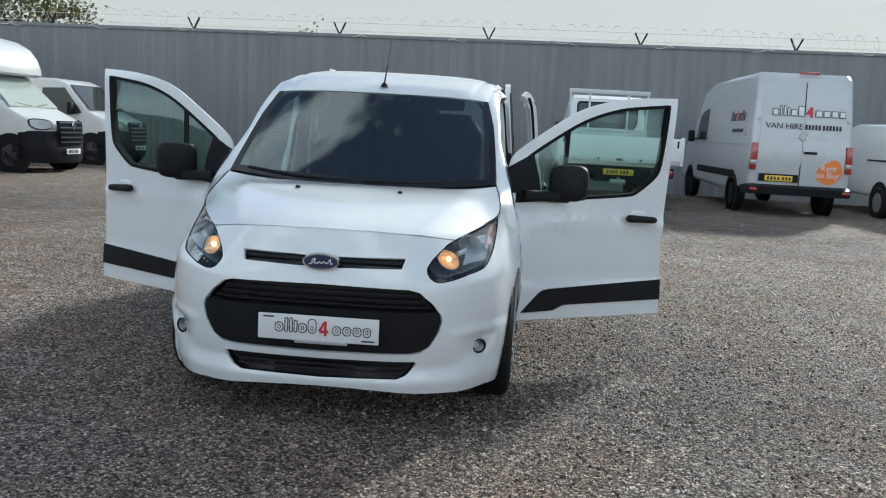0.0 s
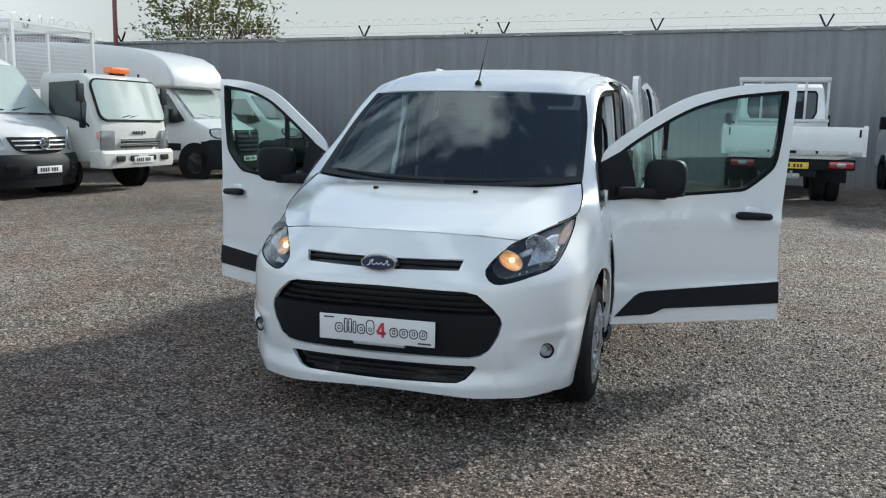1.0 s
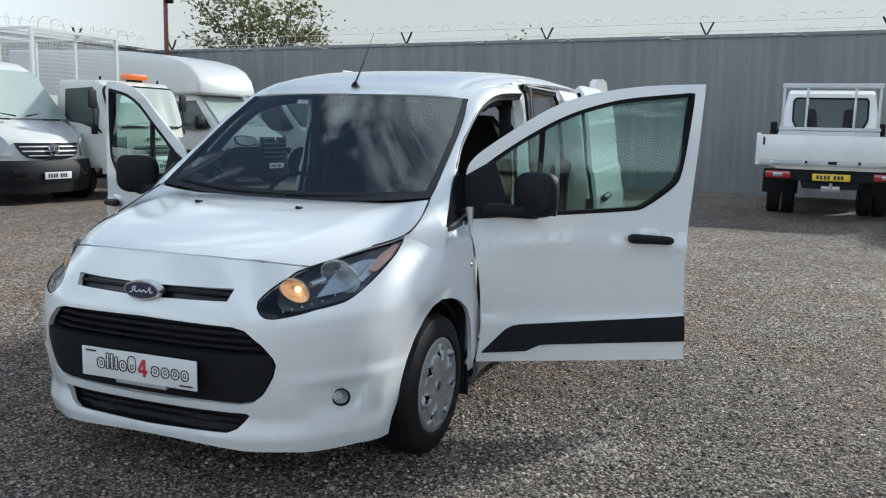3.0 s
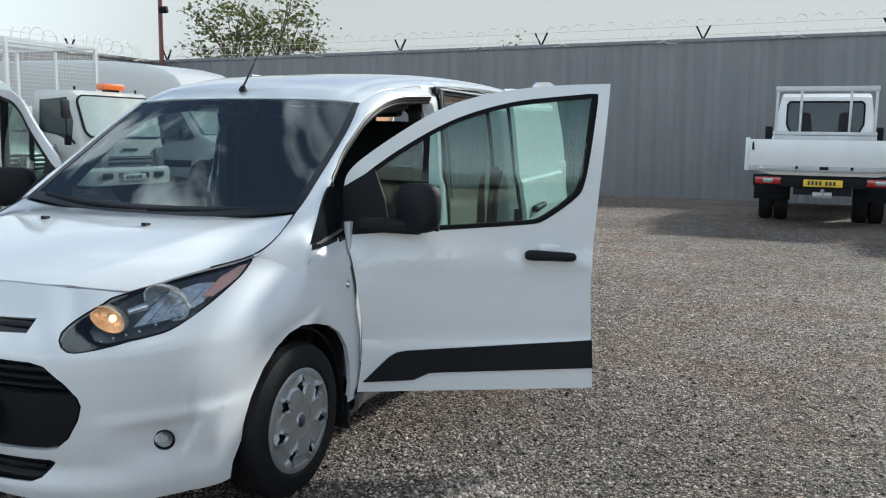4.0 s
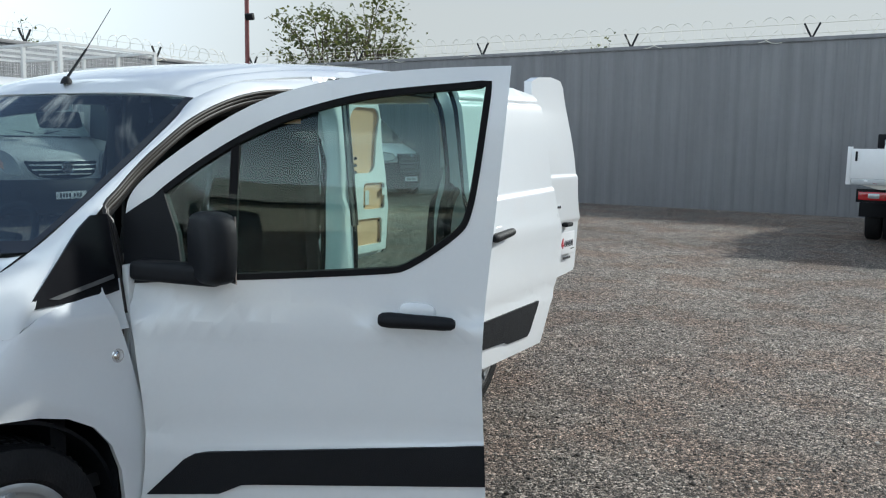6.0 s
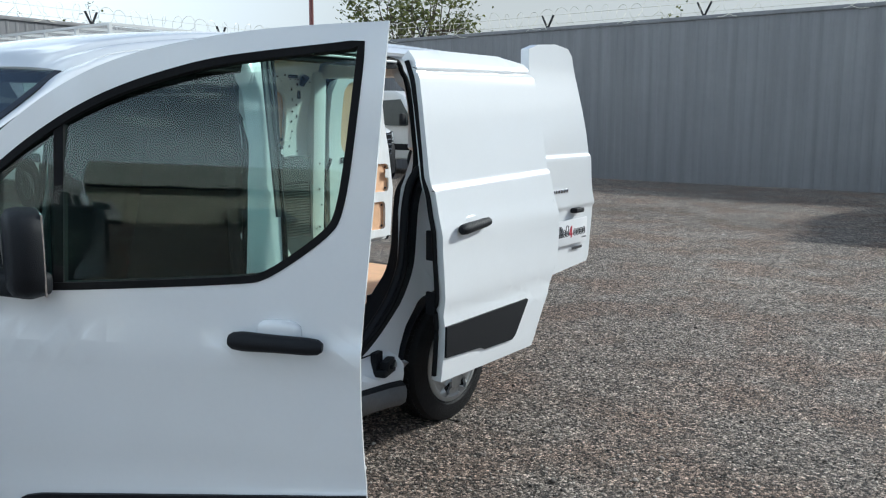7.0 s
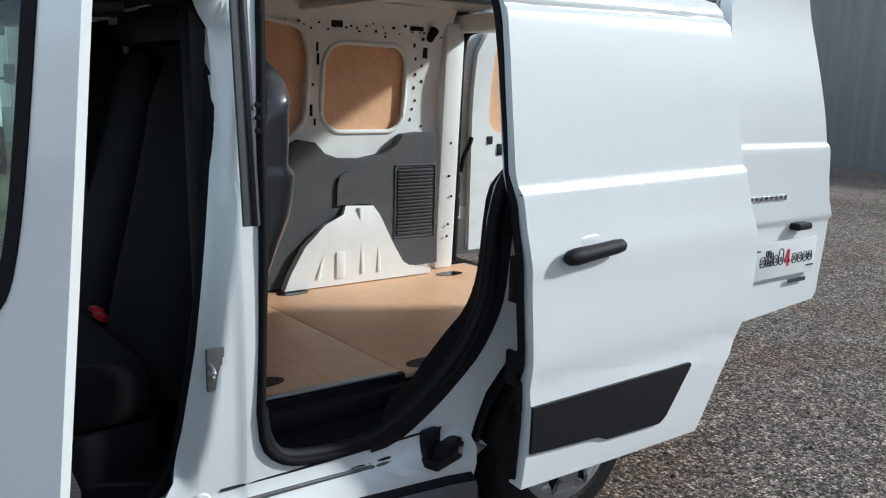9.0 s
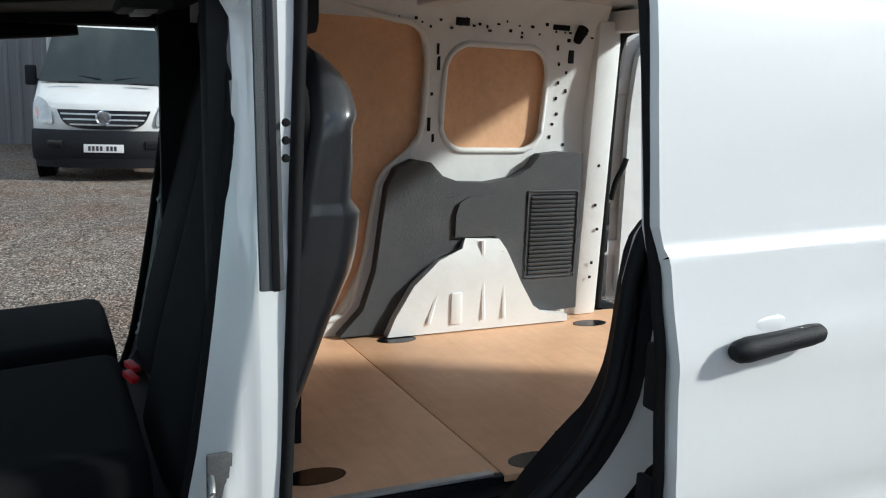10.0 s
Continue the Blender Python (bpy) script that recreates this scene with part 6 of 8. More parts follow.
hatch = [(3.545, 0.915), (3.545, 1.0), (3.56, 1.045), (3.60, 1.068), (3.68, 1.068), (3.72, 1.045), (3.735, 1.0), (3.735, 0.915)]
skin("trim_boss", hatch, lambda y, z: (IN_X + 0.047, y, z), TRIM_GREY, trim, out=(1, 0, 0), thick=0.014, step=0.2)
ARCHW = [(3.27, 0.56), (3.30, 0.63), (3.37, 0.745), (3.47, 0.835), (3.57, 0.875), (3.585, 0.912), (3.73, 0.905), (3.755, 0.87), (3.82, 0.74), (3.885, 0.635), (3.93, 0.605), (4.05, 0.585), (4.05, 0.56)]
archw = skin("wheel_box", ARCHW, lambda y, z: (IN_X + 0.075 - 0.03 * sstep((z - 0.80) / 0.15), y, z), INNER, van, out=(1, 0, 0), thick=0.05, step=0.07, label="white pressed-steel wheel box")
for y0, z0, y1, z1 in ((3.66, 0.60, 3.655, 0.90), (3.75, 0.60, 3.745, 0.86), (3.43, 0.60, 3.50, 0.82)):
    part("pressed_rib", one_rod((IN_X + 0.072, y0, z0), (IN_X + 0.055, y1, z1), 0.012, seg=8), INNER, archw)
part("pressed_rib", one_box((0.012, 0.045, 0.12), (IN_X + 0.076, 3.545, 0.65), bevel=0.004), INNER, archw)
# rear pillar and seal beside the rear opening
part("rear_pillar", one_box((0.10, 0.11, 1.19), (IN_X - 0.02, 4.185, 1.15), (0, 2.5, 0), bevel=0.02), INNER, van, "white rear pillar with punched holes")
tube("rear_seal", [(IN_X - 0.02, 4.26, 0.58), (IN_X - 0.035, 4.275, 0.9), (IN_X - 0.02, 4.27, 1.4), (IN_X + 0.02, 4.25, 1.64), (IN_X + 0.12, 4.25, 1.715), (0.0, 4.27, 1.74)], 0.018, RUBBER, van, n=40)
part("roof_lining_bow", one_box((1.20, 0.08, 0.03), (0, 3.40, 1.755), bevel=0.01), INNER, van)
part("roof_lining_bow", one_box((1.20, 0.10, 0.085), (0, 4.25, 1.742), bevel=0.02), INNER, van)
rnd = random.Random(11)
for y, z, w, h in ((3.55, 1.700, 0.055, 0.028), (3.97, 1.705, 0.075, 0.020), (3.47, 1.55, 0.012, 0.05), (3.45, 1.33, 0.012, 0.05), (4.03, 1.60, 0.025, 0.05), (3.455, 1.44, 0.010, 0.012), (3.99, 1.50, 0.010, 0.014), (3.99, 1.44, 0.010, 0.014), (4.0, 1.38, 0.012, 0.012), (3.62, 1.695, 0.010, 0.010), (3.75, 1.68, 0.012, 0.012), (4.01, 1.66, 0.014, 0.014)):
    part("punched_hole", one_box((0.006, w, h), (inner_wall(y, z)[0] + 0.002, y, z), bevel=0.0025), BLACK, offside)
for z in (0.72, 0.78, 0.92, 1.02, 1.18, 1.35, 1.38, 1.62):
    part("punched_hole", one_box((0.004, 0.012, 0.012), (IN_X + 0.031 - 0.02 * (1.15 - z), 4.185 + rnd.uniform(-0.02, 0.02), z), bevel=0.003), BLACK, offside)

for k in range(26):
    y = 3.30 + 0.034 * k + rnd.uniform(-0.012, 0.012)
    z = rnd.choice((1.688, 1.70, 1.712, 1.675))
    part("punched_hole", one_box((0.004, rnd.uniform(0.006, 0.014), rnd.uniform(0.006, 0.012)), (inner_wall(y, z)[0] + 0.002, y, z), bevel=0.002), BLACK, offside)
for y, z, h in ((3.462, 1.60, 0.040), (3.468, 1.28, 0.030), (3.975, 1.29, 0.014), (4.02, 1.54, 0.012), (4.03, 1.47, 0.016), (3.985, 1.34, 0.010), (3.80, 1.66, 0.010), (3.98, 1.57, 0.014), (3.965, 1.63, 0.020), (4.04, 1.26, 0.012)):
    part("punched_hole", one_box((0.004, 0.010, h), (inner_wall(y, z)[0] + 0.002, y, z), bevel=0.002), BLACK, offside)
part("rubber_stop", one_rod((IN_X + 0.06, 4.05, 1.705), (IN_X + 0.02, 4.05, 1.66), 0.022, 0.018, 14), RUBBER, van)
tube("ply_split", [(inner_wall(3.80, 1.44)[0] - 0.019, 3.86, 1.475), (inner_wall(3.80, 1.44)[0] - 0.019, 3.845, 1.45), (inner_wall(3.80, 1.44)[0] - 0.019, 3.838, 1.40)], 0.0022, BLACK, van, n=8, seg=5)
# strap and hinge arms beside the rear opening
tube("check_strap", [(-0.66, 4.36, 1.02), (-0.655, 4.375, 1.10), (-0.645, 4.40, 1.16), (-0.64, 4.41, 1.20)], 0.012, BLACK, van, n=14, seg=8)
for z in (0.84, 0.96):
    part("latch_slot", one_box((0.016, 0.03, 0.10), (-0.665, 4.345, z), bevel=0.008), BLACK, van)
# cab: dashboard, wheel, seats, lining
dash = one_box((1.46, 0.46, 0.30), (0, 1.40, 0.92), (-6, 0, 0), bevel=0.07, seg=4)
part("dashboard", dash, DASH, van, "dark moulded dashboard")
part("centre_console", one_box((0.34, 0.22, 0.40), (0, 1.62, 0.78), (-14, 0, 0), bevel=0.05, seg=3), DASH, van)
bm = bmesh.new()
tor = [Vector((0.185 * math.cos(a), 0.185 * math.sin(a), 0)) for a in np.linspace(0, 2 * math.pi, 33)]
for p, q in zip(tor, tor[1:]):
    rod(bm, p, q, 0.015, 0.015, 8)
for a in (180, 0, 270):
    rod(bm, (0, 0, -0.01), (0.18 * math.cos(radians(a)), 0.18 * math.sin(radians(a)), 0), 0.016, 0.012, 8)
box(bm, (0.15, 0.12, 0.04), (0, 0, -0.01), bevel=0.02)
bmesh.ops.transform(bm, matrix=pose(-0.37, 1.72, 1.00, 62, 0, 0), verts=bm.verts)
part("steering_wheel", bm, DASH, van, "black steering wheel")


BACK_Z = [0.60, 0.72, 0.83, 0.94, 1.07, 1.20, 1.28, 1.39, 1.44, 1.48, 1.51, 1.53]
BACK_Y = [2.585, 2.623, 2.664, 2.705, 2.741, 2.755, 2.757, 2.752, 2.745, 2.725, 2.695, 2.65]


def loft_back(x, half_w, front, rear, step_out):
    """A seat back as stacked rounded rings: front and rear give y at a height, step_out the moulded swell of the rear shell."""
    bm = bmesh.new()
    rings = []
    for z in np.r_[np.linspace(0.60, 1.15, 14), np.linspace(1.17, 1.24, 8), np.linspace(1.26, 1.34, 4), np.linspace(1.355, 1.41, 7), 1.44, 1.47, 1.495, 1.515, 1.53]:
        w = half_w * (1.0 - 0.05 * sstep((0.9 - z) / 0.3) - 0.40 * sstep((z - 1.35) / 0.24))
        y0, y1 = front(z), rear(z)
        ring = []
        for k in range(40):
            a = 2 * math.pi * k / 40
            c, s = math.cos(a), math.sin(a)
            grow = step_out(z) * max(0.0, s + 0.35)
            ring.append(bm.verts.new((x + (w + 0.6 * grow) * math.copysign(abs(c) ** 0.42, c), (y0 + y1) / 2 + ((y1 - y0) / 2 + grow) * math.copysign(abs(s) ** 0.62, s), z)))
        rings.append(ring)
    for a, b in zip(rings, rings[1:]):
        for k in range(40):
            bm.faces.new((a[k], a[(k + 1) % 40], b[(k + 1) % 40], b[k]))
    bm.faces.new(rings[0])
    bm.faces.new(rings[-1])
    return bm


def seat(x, w, back=0.0):
    s = part("seat", one_box((w, 0.54, 0.17), (x, 2.06, 0.645), (4, 0, 0), bevel=0.06, seg=4), SEAT_CLOTH, van, "dark cloth cab seat")
    rear = lambda z: float(np.interp(z, BACK_Z, BACK_Y)) + back  # noqa: E731
    front = lambda z: float(np.interp(z, [0.60, 0.80, 1.0, 1.2, 1.4, 1.53], [2.36, 2.40, 2.45, 2.50, 2.545, 2.585])) + back  # noqa: E731
    swell = lambda z: 0.014 * sstep((z - 1.362) / 0.035) + 0.022 * sstep((1.222 - z) / 0.035) * sstep((z - 0.92) / 0.2)  # noqa: E731
    part("back_shell", loft_back(x, w / 2 - 0.014, lambda z: front(z) + 0.09, rear, swell), SEAT_SHELL, s, "smooth black plastic seat back", 60)
    part("backrest", loft_back(x, w / 2 - 0.03, front, lambda z: rear(z) - 0.07, lambda z: 0.0), SEAT_CLOTH, s, "", 60)
    part("seat_base", one_box((w * 0.9, 0.50, 0.20), (x, 2.10, 0.47), bevel=0.03), BLACK, s)
    return s


seat(-0.40, 0.54, 0.05)
seat(0.31, 0.70)
part("belt_buckle", one_box((0.022, 0.03, 0.055), (-0.03, 2.494, 0.850), (-20, 0, 8), bevel=0.005), RED_BITS, van, "red seat-belt buckle")
for x, y in ((0.20, 2.33), (0.12, 2.34)):
    part("belt_buckle", one_box((0.05, 0.022, 0.016), (x, y, 0.745), (0, 10, 20), bevel=0.004), RED_BITS, van)
part("bulkhead", one_box((0.90, 0.02, 1.16), (-0.15, 2.715, 1.12), bevel=0.006), BLACK, van, "dark bulkhead behind the cab seats")
part("header_trim", one_box((0.98, 0.10, 0.12), (0.0, 2.66, 1.615), bevel=0.03), DASH, van)
part("headlining", one_box((1.30, 0.62, 0.03), (0, 2.27, 1.66), (4.5, 0, 0), bevel=0.01), DASH, van, "dark cab headlining")
part("pillar_trim", one_box((0.03, 0.46, 0.72), (-0.565, 2.735, 1.36), (0, 3, 0), bevel=0.01), DASH, van)
part("sun_visor", one_box((0.32, 0.022, 0.13), (0.30, 1.98, 1.648), (82, 0, 0), bevel=0.010), TRIM_GREY, van)
part("sun_visor", one_box((0.32, 0.022, 0.13), (-0.30, 1.98, 1.648), (82, 0, 0), bevel=0.010), TRIM_GREY, van)
part("rear_view_mirror", one_box((0.24, 0.03, 0.065), (0.0, 1.74, 1.52), (15, 0, 0), bevel=0.012), BLACK, van)
lamp_unit = part("interior_lamp", one_box((0.22, 0.12, 0.03), (0.02, 2.40, 1.628), (4, 0, 0), bevel=0.012), TRIM_GREY, van, "grey roof lamp unit")
for x in (-0.04, 0.08):
    part("lamp_lens", one_box((0.06, 0.05, 0.012), (x, 2.40, 1.612), (4, 0, 0), bevel=0.005), STICKER, lamp_unit)
for side in (1, -1):
    # dark inner lining of the pillars
    a = curve_points([(side * 0.735, 1.30, 1.22), (side * 0.705, 1.55, 1.42), (side * 0.675, 1.82, 1.575), (side * 0.70, 2.25, 1.640)], 12)
    tube("pillar_lining", [(p[0] - side * 0.012, p[1] + 0.03, p[2] - 0.035) for p in a], 0.024, DASH, van, n=24)
    part("header_lining", one_box((0.07, 0.50, 0.055), (side * 0.655, 2.27, 1.637), (1.5, 0, 0), bevel=0.02), DASH, van)
    part("pillar_lining_lower", one_box((0.07, 0.10, 1.20), (side * 0.705, 2.475 + 0.10 * (side < 0), 1.03), (0, -3 * side, 0), bevel=0.02), DASH, van)

# ---- parked vehicles ----
LAMP = material("far_headlight", (0.34, 0.35, 0.35), 0.12, 0.4, spread=0.25, scale=14, coat=1.0)
# pale base colour stands in for bright sky mirrored in these windscreens
FAR_PALE = material("glass_with_pale_sky_sheen", (0.36, 0.42, 0.39), 0.06, spread=0.05, scale=1.2, spec=1.0, coat=1.0)
FAR_GLASS = material("dark_reflecting_glass", (0.035, 0.044, 0.044), 0.04, spread=0.1, spec=0.6)


def strip(y0, z0, h0, y1, z1, h1, proud=0.008, bow=0.05):
    """A slightly bowed sheet between two cross lines, as a windscreen or rear pane."""
    rows = []
    for k in range(7):
        t = k / 6
        h, y, z = h0 + (h1 - h0) * t, y0 + (y1 - y0) * t, z0 + (z1 - z0) * t
        rows.append([np.array((h * u, y - bow + bow * u * u, z)) for u in np.linspace(-1, 1, 9)])
    return rows


def far_wheel(parent, x, y, r=0.36, w=0.22, cap=True, name="wheel"):
    side = 1 if x > 0 else -1
    t = part(name, lathe([(r * 0.62, -w / 2), (r * 0.92, -w / 2), (r, -w / 2 + 0.04), (r, w / 2 - 0.04), (r * 0.92, w / 2), (r * 0.64, w / 2), (r * 0.60, w / 2 - 0.03)], 32, "x"), TYRE, parent)
    t.matrix_local = pose(x, y, r, 0, 0, 0 if side > 0 else 180)
    rim = part("rim", lathe([(0.0, w / 2 - 0.035), (r * 0.22, w / 2 - 0.02), (r * 0.34, w / 2 - 0.06), (r * 0.56, w / 2 - 0.05), (r * 0.64, w / 2 - 0.005)], 28, "x"), HUBCAP, t)
    for k in range(6):
        a = 2 * math.pi * k / 6
        part("rim_hole", one_rod((w / 2 - 0.052, r * 0.45 * math.cos(a), r * 0.45 * math.sin(a)), (w / 2 - 0.046, r * 0.45 * math.cos(a), r * 0.45 * math.sin(a)), r * 0.07, seg=8), BLACK, rim)
    return t


def reg_plate(parent, y, z, mat, facing=-1, width=0.54):
    p = part("number_plate", one_box((width, 0.012, 0.118), (0, y, z), bevel=0.004), mat, parent, "number plate with dark characters as plain bars")
    x = -width * 0.40
    for k in range(7):
        w = width * 0.085
        part("plate_bar", one_box((w * 0.75, 0.004, 0.066), (x + w / 2, y + facing * 0.0075, z)), INK, p)
        x += w * 1.15 + (width * 0.06 if k == 3 else 0)
    return p


def arch_dark(parent, x, y, r=0.43):
    a = part("wheel_arch", lathe([(0.0, -0.02), (r, -0.02), (r, 0.012), (0.0, 0.012)], 28, "x"), BLACK, parent)
    a.matrix_local = pose(x, y, 0.38)
    return a


def door_mirror(parent, x, y, z, s=1.0):
    side = 1 if x > 0 else -1
    part("door_mirror", one_box((0.16 * s, 0.12 * s, 0.30 * s), (x + side * 0.14, y, z), bevel=0.035), BLACK, parent, "black door mirror")
    part("mirror_arm", one_rod((x - side * 0.05, y + 0.05, z - 0.08), (x + side * 0.10, y, z - 0.06), 0.022), BLACK, parent)


def star_van(m, body):
    """A bonneted white van front with a wide slatted grille and dark bumper; the body behind varies."""
    v = thing("cab_van", "white bonneted van with dark bumper and slatted grille, parked nose out", "van", m, "vehicles along the west wall")
    lean = lambda z: 1.0 - 0.20 * sstep((z - 1.25) / 1.1)  # noqa: E731
    front = lambda x, z: 0.30 * abs(x) ** 2.6 + 0.22 * max(0.0, z - 0.84)  # noqa: E731
    prof = [(0.10, 0.40), (0.02, 0.62), (0.03, 0.86), (0.07, 1.04), (0.15, 1.13), (0.72, 1.40), (1.42, 2.28), (1.70, 2.42), (2.60, 2.46), (2.60, 0.40)]
    part("cab", prism(prof, 1.0, lean, 0.07, bow=0.30), WHITE_OLD, v)
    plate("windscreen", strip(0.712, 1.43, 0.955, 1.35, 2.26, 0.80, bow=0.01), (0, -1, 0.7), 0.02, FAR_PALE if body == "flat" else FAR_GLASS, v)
    part("bumper", prism([(-0.05, 0.30), (-0.10, 0.40), (-0.10, 0.64), (-0.04, 0.74), (0.30, 0.74), (0.30, 0.30)], 1.01, None, 0.05, bow=0.32), BLACK, v, "dark grey plastic bumper")
    part("lower_bumper", prism([(-0.06, 0.20), (-0.08, 0.34), (0.3, 0.34), (0.3, 0.20)], 0.97, None, 0.03, bow=0.32), BLACK, v)
    mouth = rounder([(-0.64, 1.03), (0.64, 1.03), (0.55, 0.82), (0.36, 0.765), (0.0, 0.75), (-0.36, 0.765), (-0.55, 0.82)], (0, 1))
    skin("grille", mouth, lambda x, z: (x, -0.005 + front(x, z), z), BLACK_GLOSS, v, out=(0, -1, 0), thick=0.03, step=0.12)
    for z, w in ((0.81, 0.46), (0.885, 0.55), (0.96, 0.585)):
        skin("grille_slat", [(-w, z), (w, z), (w, z + 0.022), (-w, z + 0.022)], lambda x, z: (x, -0.024 + front(x, z), z), GALV, v, out=(0, -1, 0), thick=0.012, step=0.12)
    b = part("front_badge", lathe([(0.085, 0.0), (0.098, -0.012), (0.108, 0.0)], 32, "y"), CHROME, v, "round chrome badge")
    b.matrix_local = pose(0, -0.035, 0.92)
    for a in (90, 210, 330):
        part("badge_spoke", one_rod((0, 0, 0), (0.095 * math.cos(radians(a)), -0.005, 0.095 * math.sin(radians(a))), 0.012, 0.006, 6), CHROME, b)
    for s in (1, -1):
        lens = rounder([(s * 0.69, 0.80), (s * 0.82, 0.81), (s * 0.93, 0.88), (s * 0.965, 1.06), (s * 0.93, 1.20), (s * 0.86, 1.19), (s * 0.74, 1.06)])
        lamp = skin("headlight", lens, lambda x, z: (x, -0.015 + front(x, z), z), LAMP, v, out=(0, -1, 0), thick=0.03, step=0.08, label="clear headlight with amber corner")
        skin("indicator", [(s * 0.90, 0.90), (s * 0.945, 0.93), (s * 0.955, 1.05), (s * 0.915, 1.05)], lambda x, z: (x, -0.019 + front(x, z), z), AMBER_LENS, lamp, out=(0, -1, 0), thick=0.008, step=0.1)
        part("fog_recess", one_box((0.22, 0.04, 0.12), (s * 0.66, 0.005, 0.54), (0, 0, s * 20), bevel=0.02), BLACK_GLOSS, v)
        part("bonnet_vent", one_box((0.36, 0.05, 0.012), (s * 0.50, 0.60, 1.415), (22, 0, 0), bevel=0.004), BLACK, v)
        skin("side_window", [(1.0, 1.45), (1.95, 1.42), (1.95, 2.12), (1.45, 2.14)], lambda y, z: (s * (1.0 * lean(z) + 0.004), y, z), FAR_GLASS, v, out=(s, 0, 0), thick=0.012, step=0.3)
        part("side_moulding", one_box((0.03, 2.2, 0.14), (s * 1.0, 1.5, 0.80), bevel=0.01), BLACK, v)
        arch_dark(v, s * 0.985, 0.86)
        far_wheel(v, s * 0.90, 0.86)
        far_wheel(v, s * 0.90, 4.5)
        door_mirror(v, s * 1.0, 1.15, 1.50)
        part("wiper", one_rod((s * 0.1, 0.72, 1.47), (s * 0.55, 0.80, 1.53), 0.010, seg=6), BLACK, v)
    reg_plate(v, -0.112, 0.49, PLATE_WHITE)
    part("chassis", one_box((1.1, 4.0, 0.22), (0, 3.6, 0.62)), BLACK, v)
    if body == "box":
        part("box_body", prism([(2.65, 0.95), (2.65, 3.25), (7.2, 3.25), (7.2, 0.95)], 1.12, None, 0.03), WHITE_OLD, v, "tall white box body")
        for s in (1, -1):
            part("corner_rail", one_box((0.05, 0.05, 2.3), (s * 1.12, 2.64, 2.1), bevel=0.01), GALV, v)
    else:
        part("flatbed", one_box((2.05, 3.4, 0.12), (0, 4.5, 0.90), bevel=0.02), GALV, v)
        for s in (1, -1):
            part("dropside", one_box((0.04, 3.4, 0.40), (s * 1.03, 4.5, 1.15), bevel=0.01), WHITE_OLD, v)
    return v




def heading(nx, ny, degrees=87.0):
    """A parked place: the nose's middle on the ground and the turn."""
    return pose(nx, ny, 0, 0, 0, degrees)


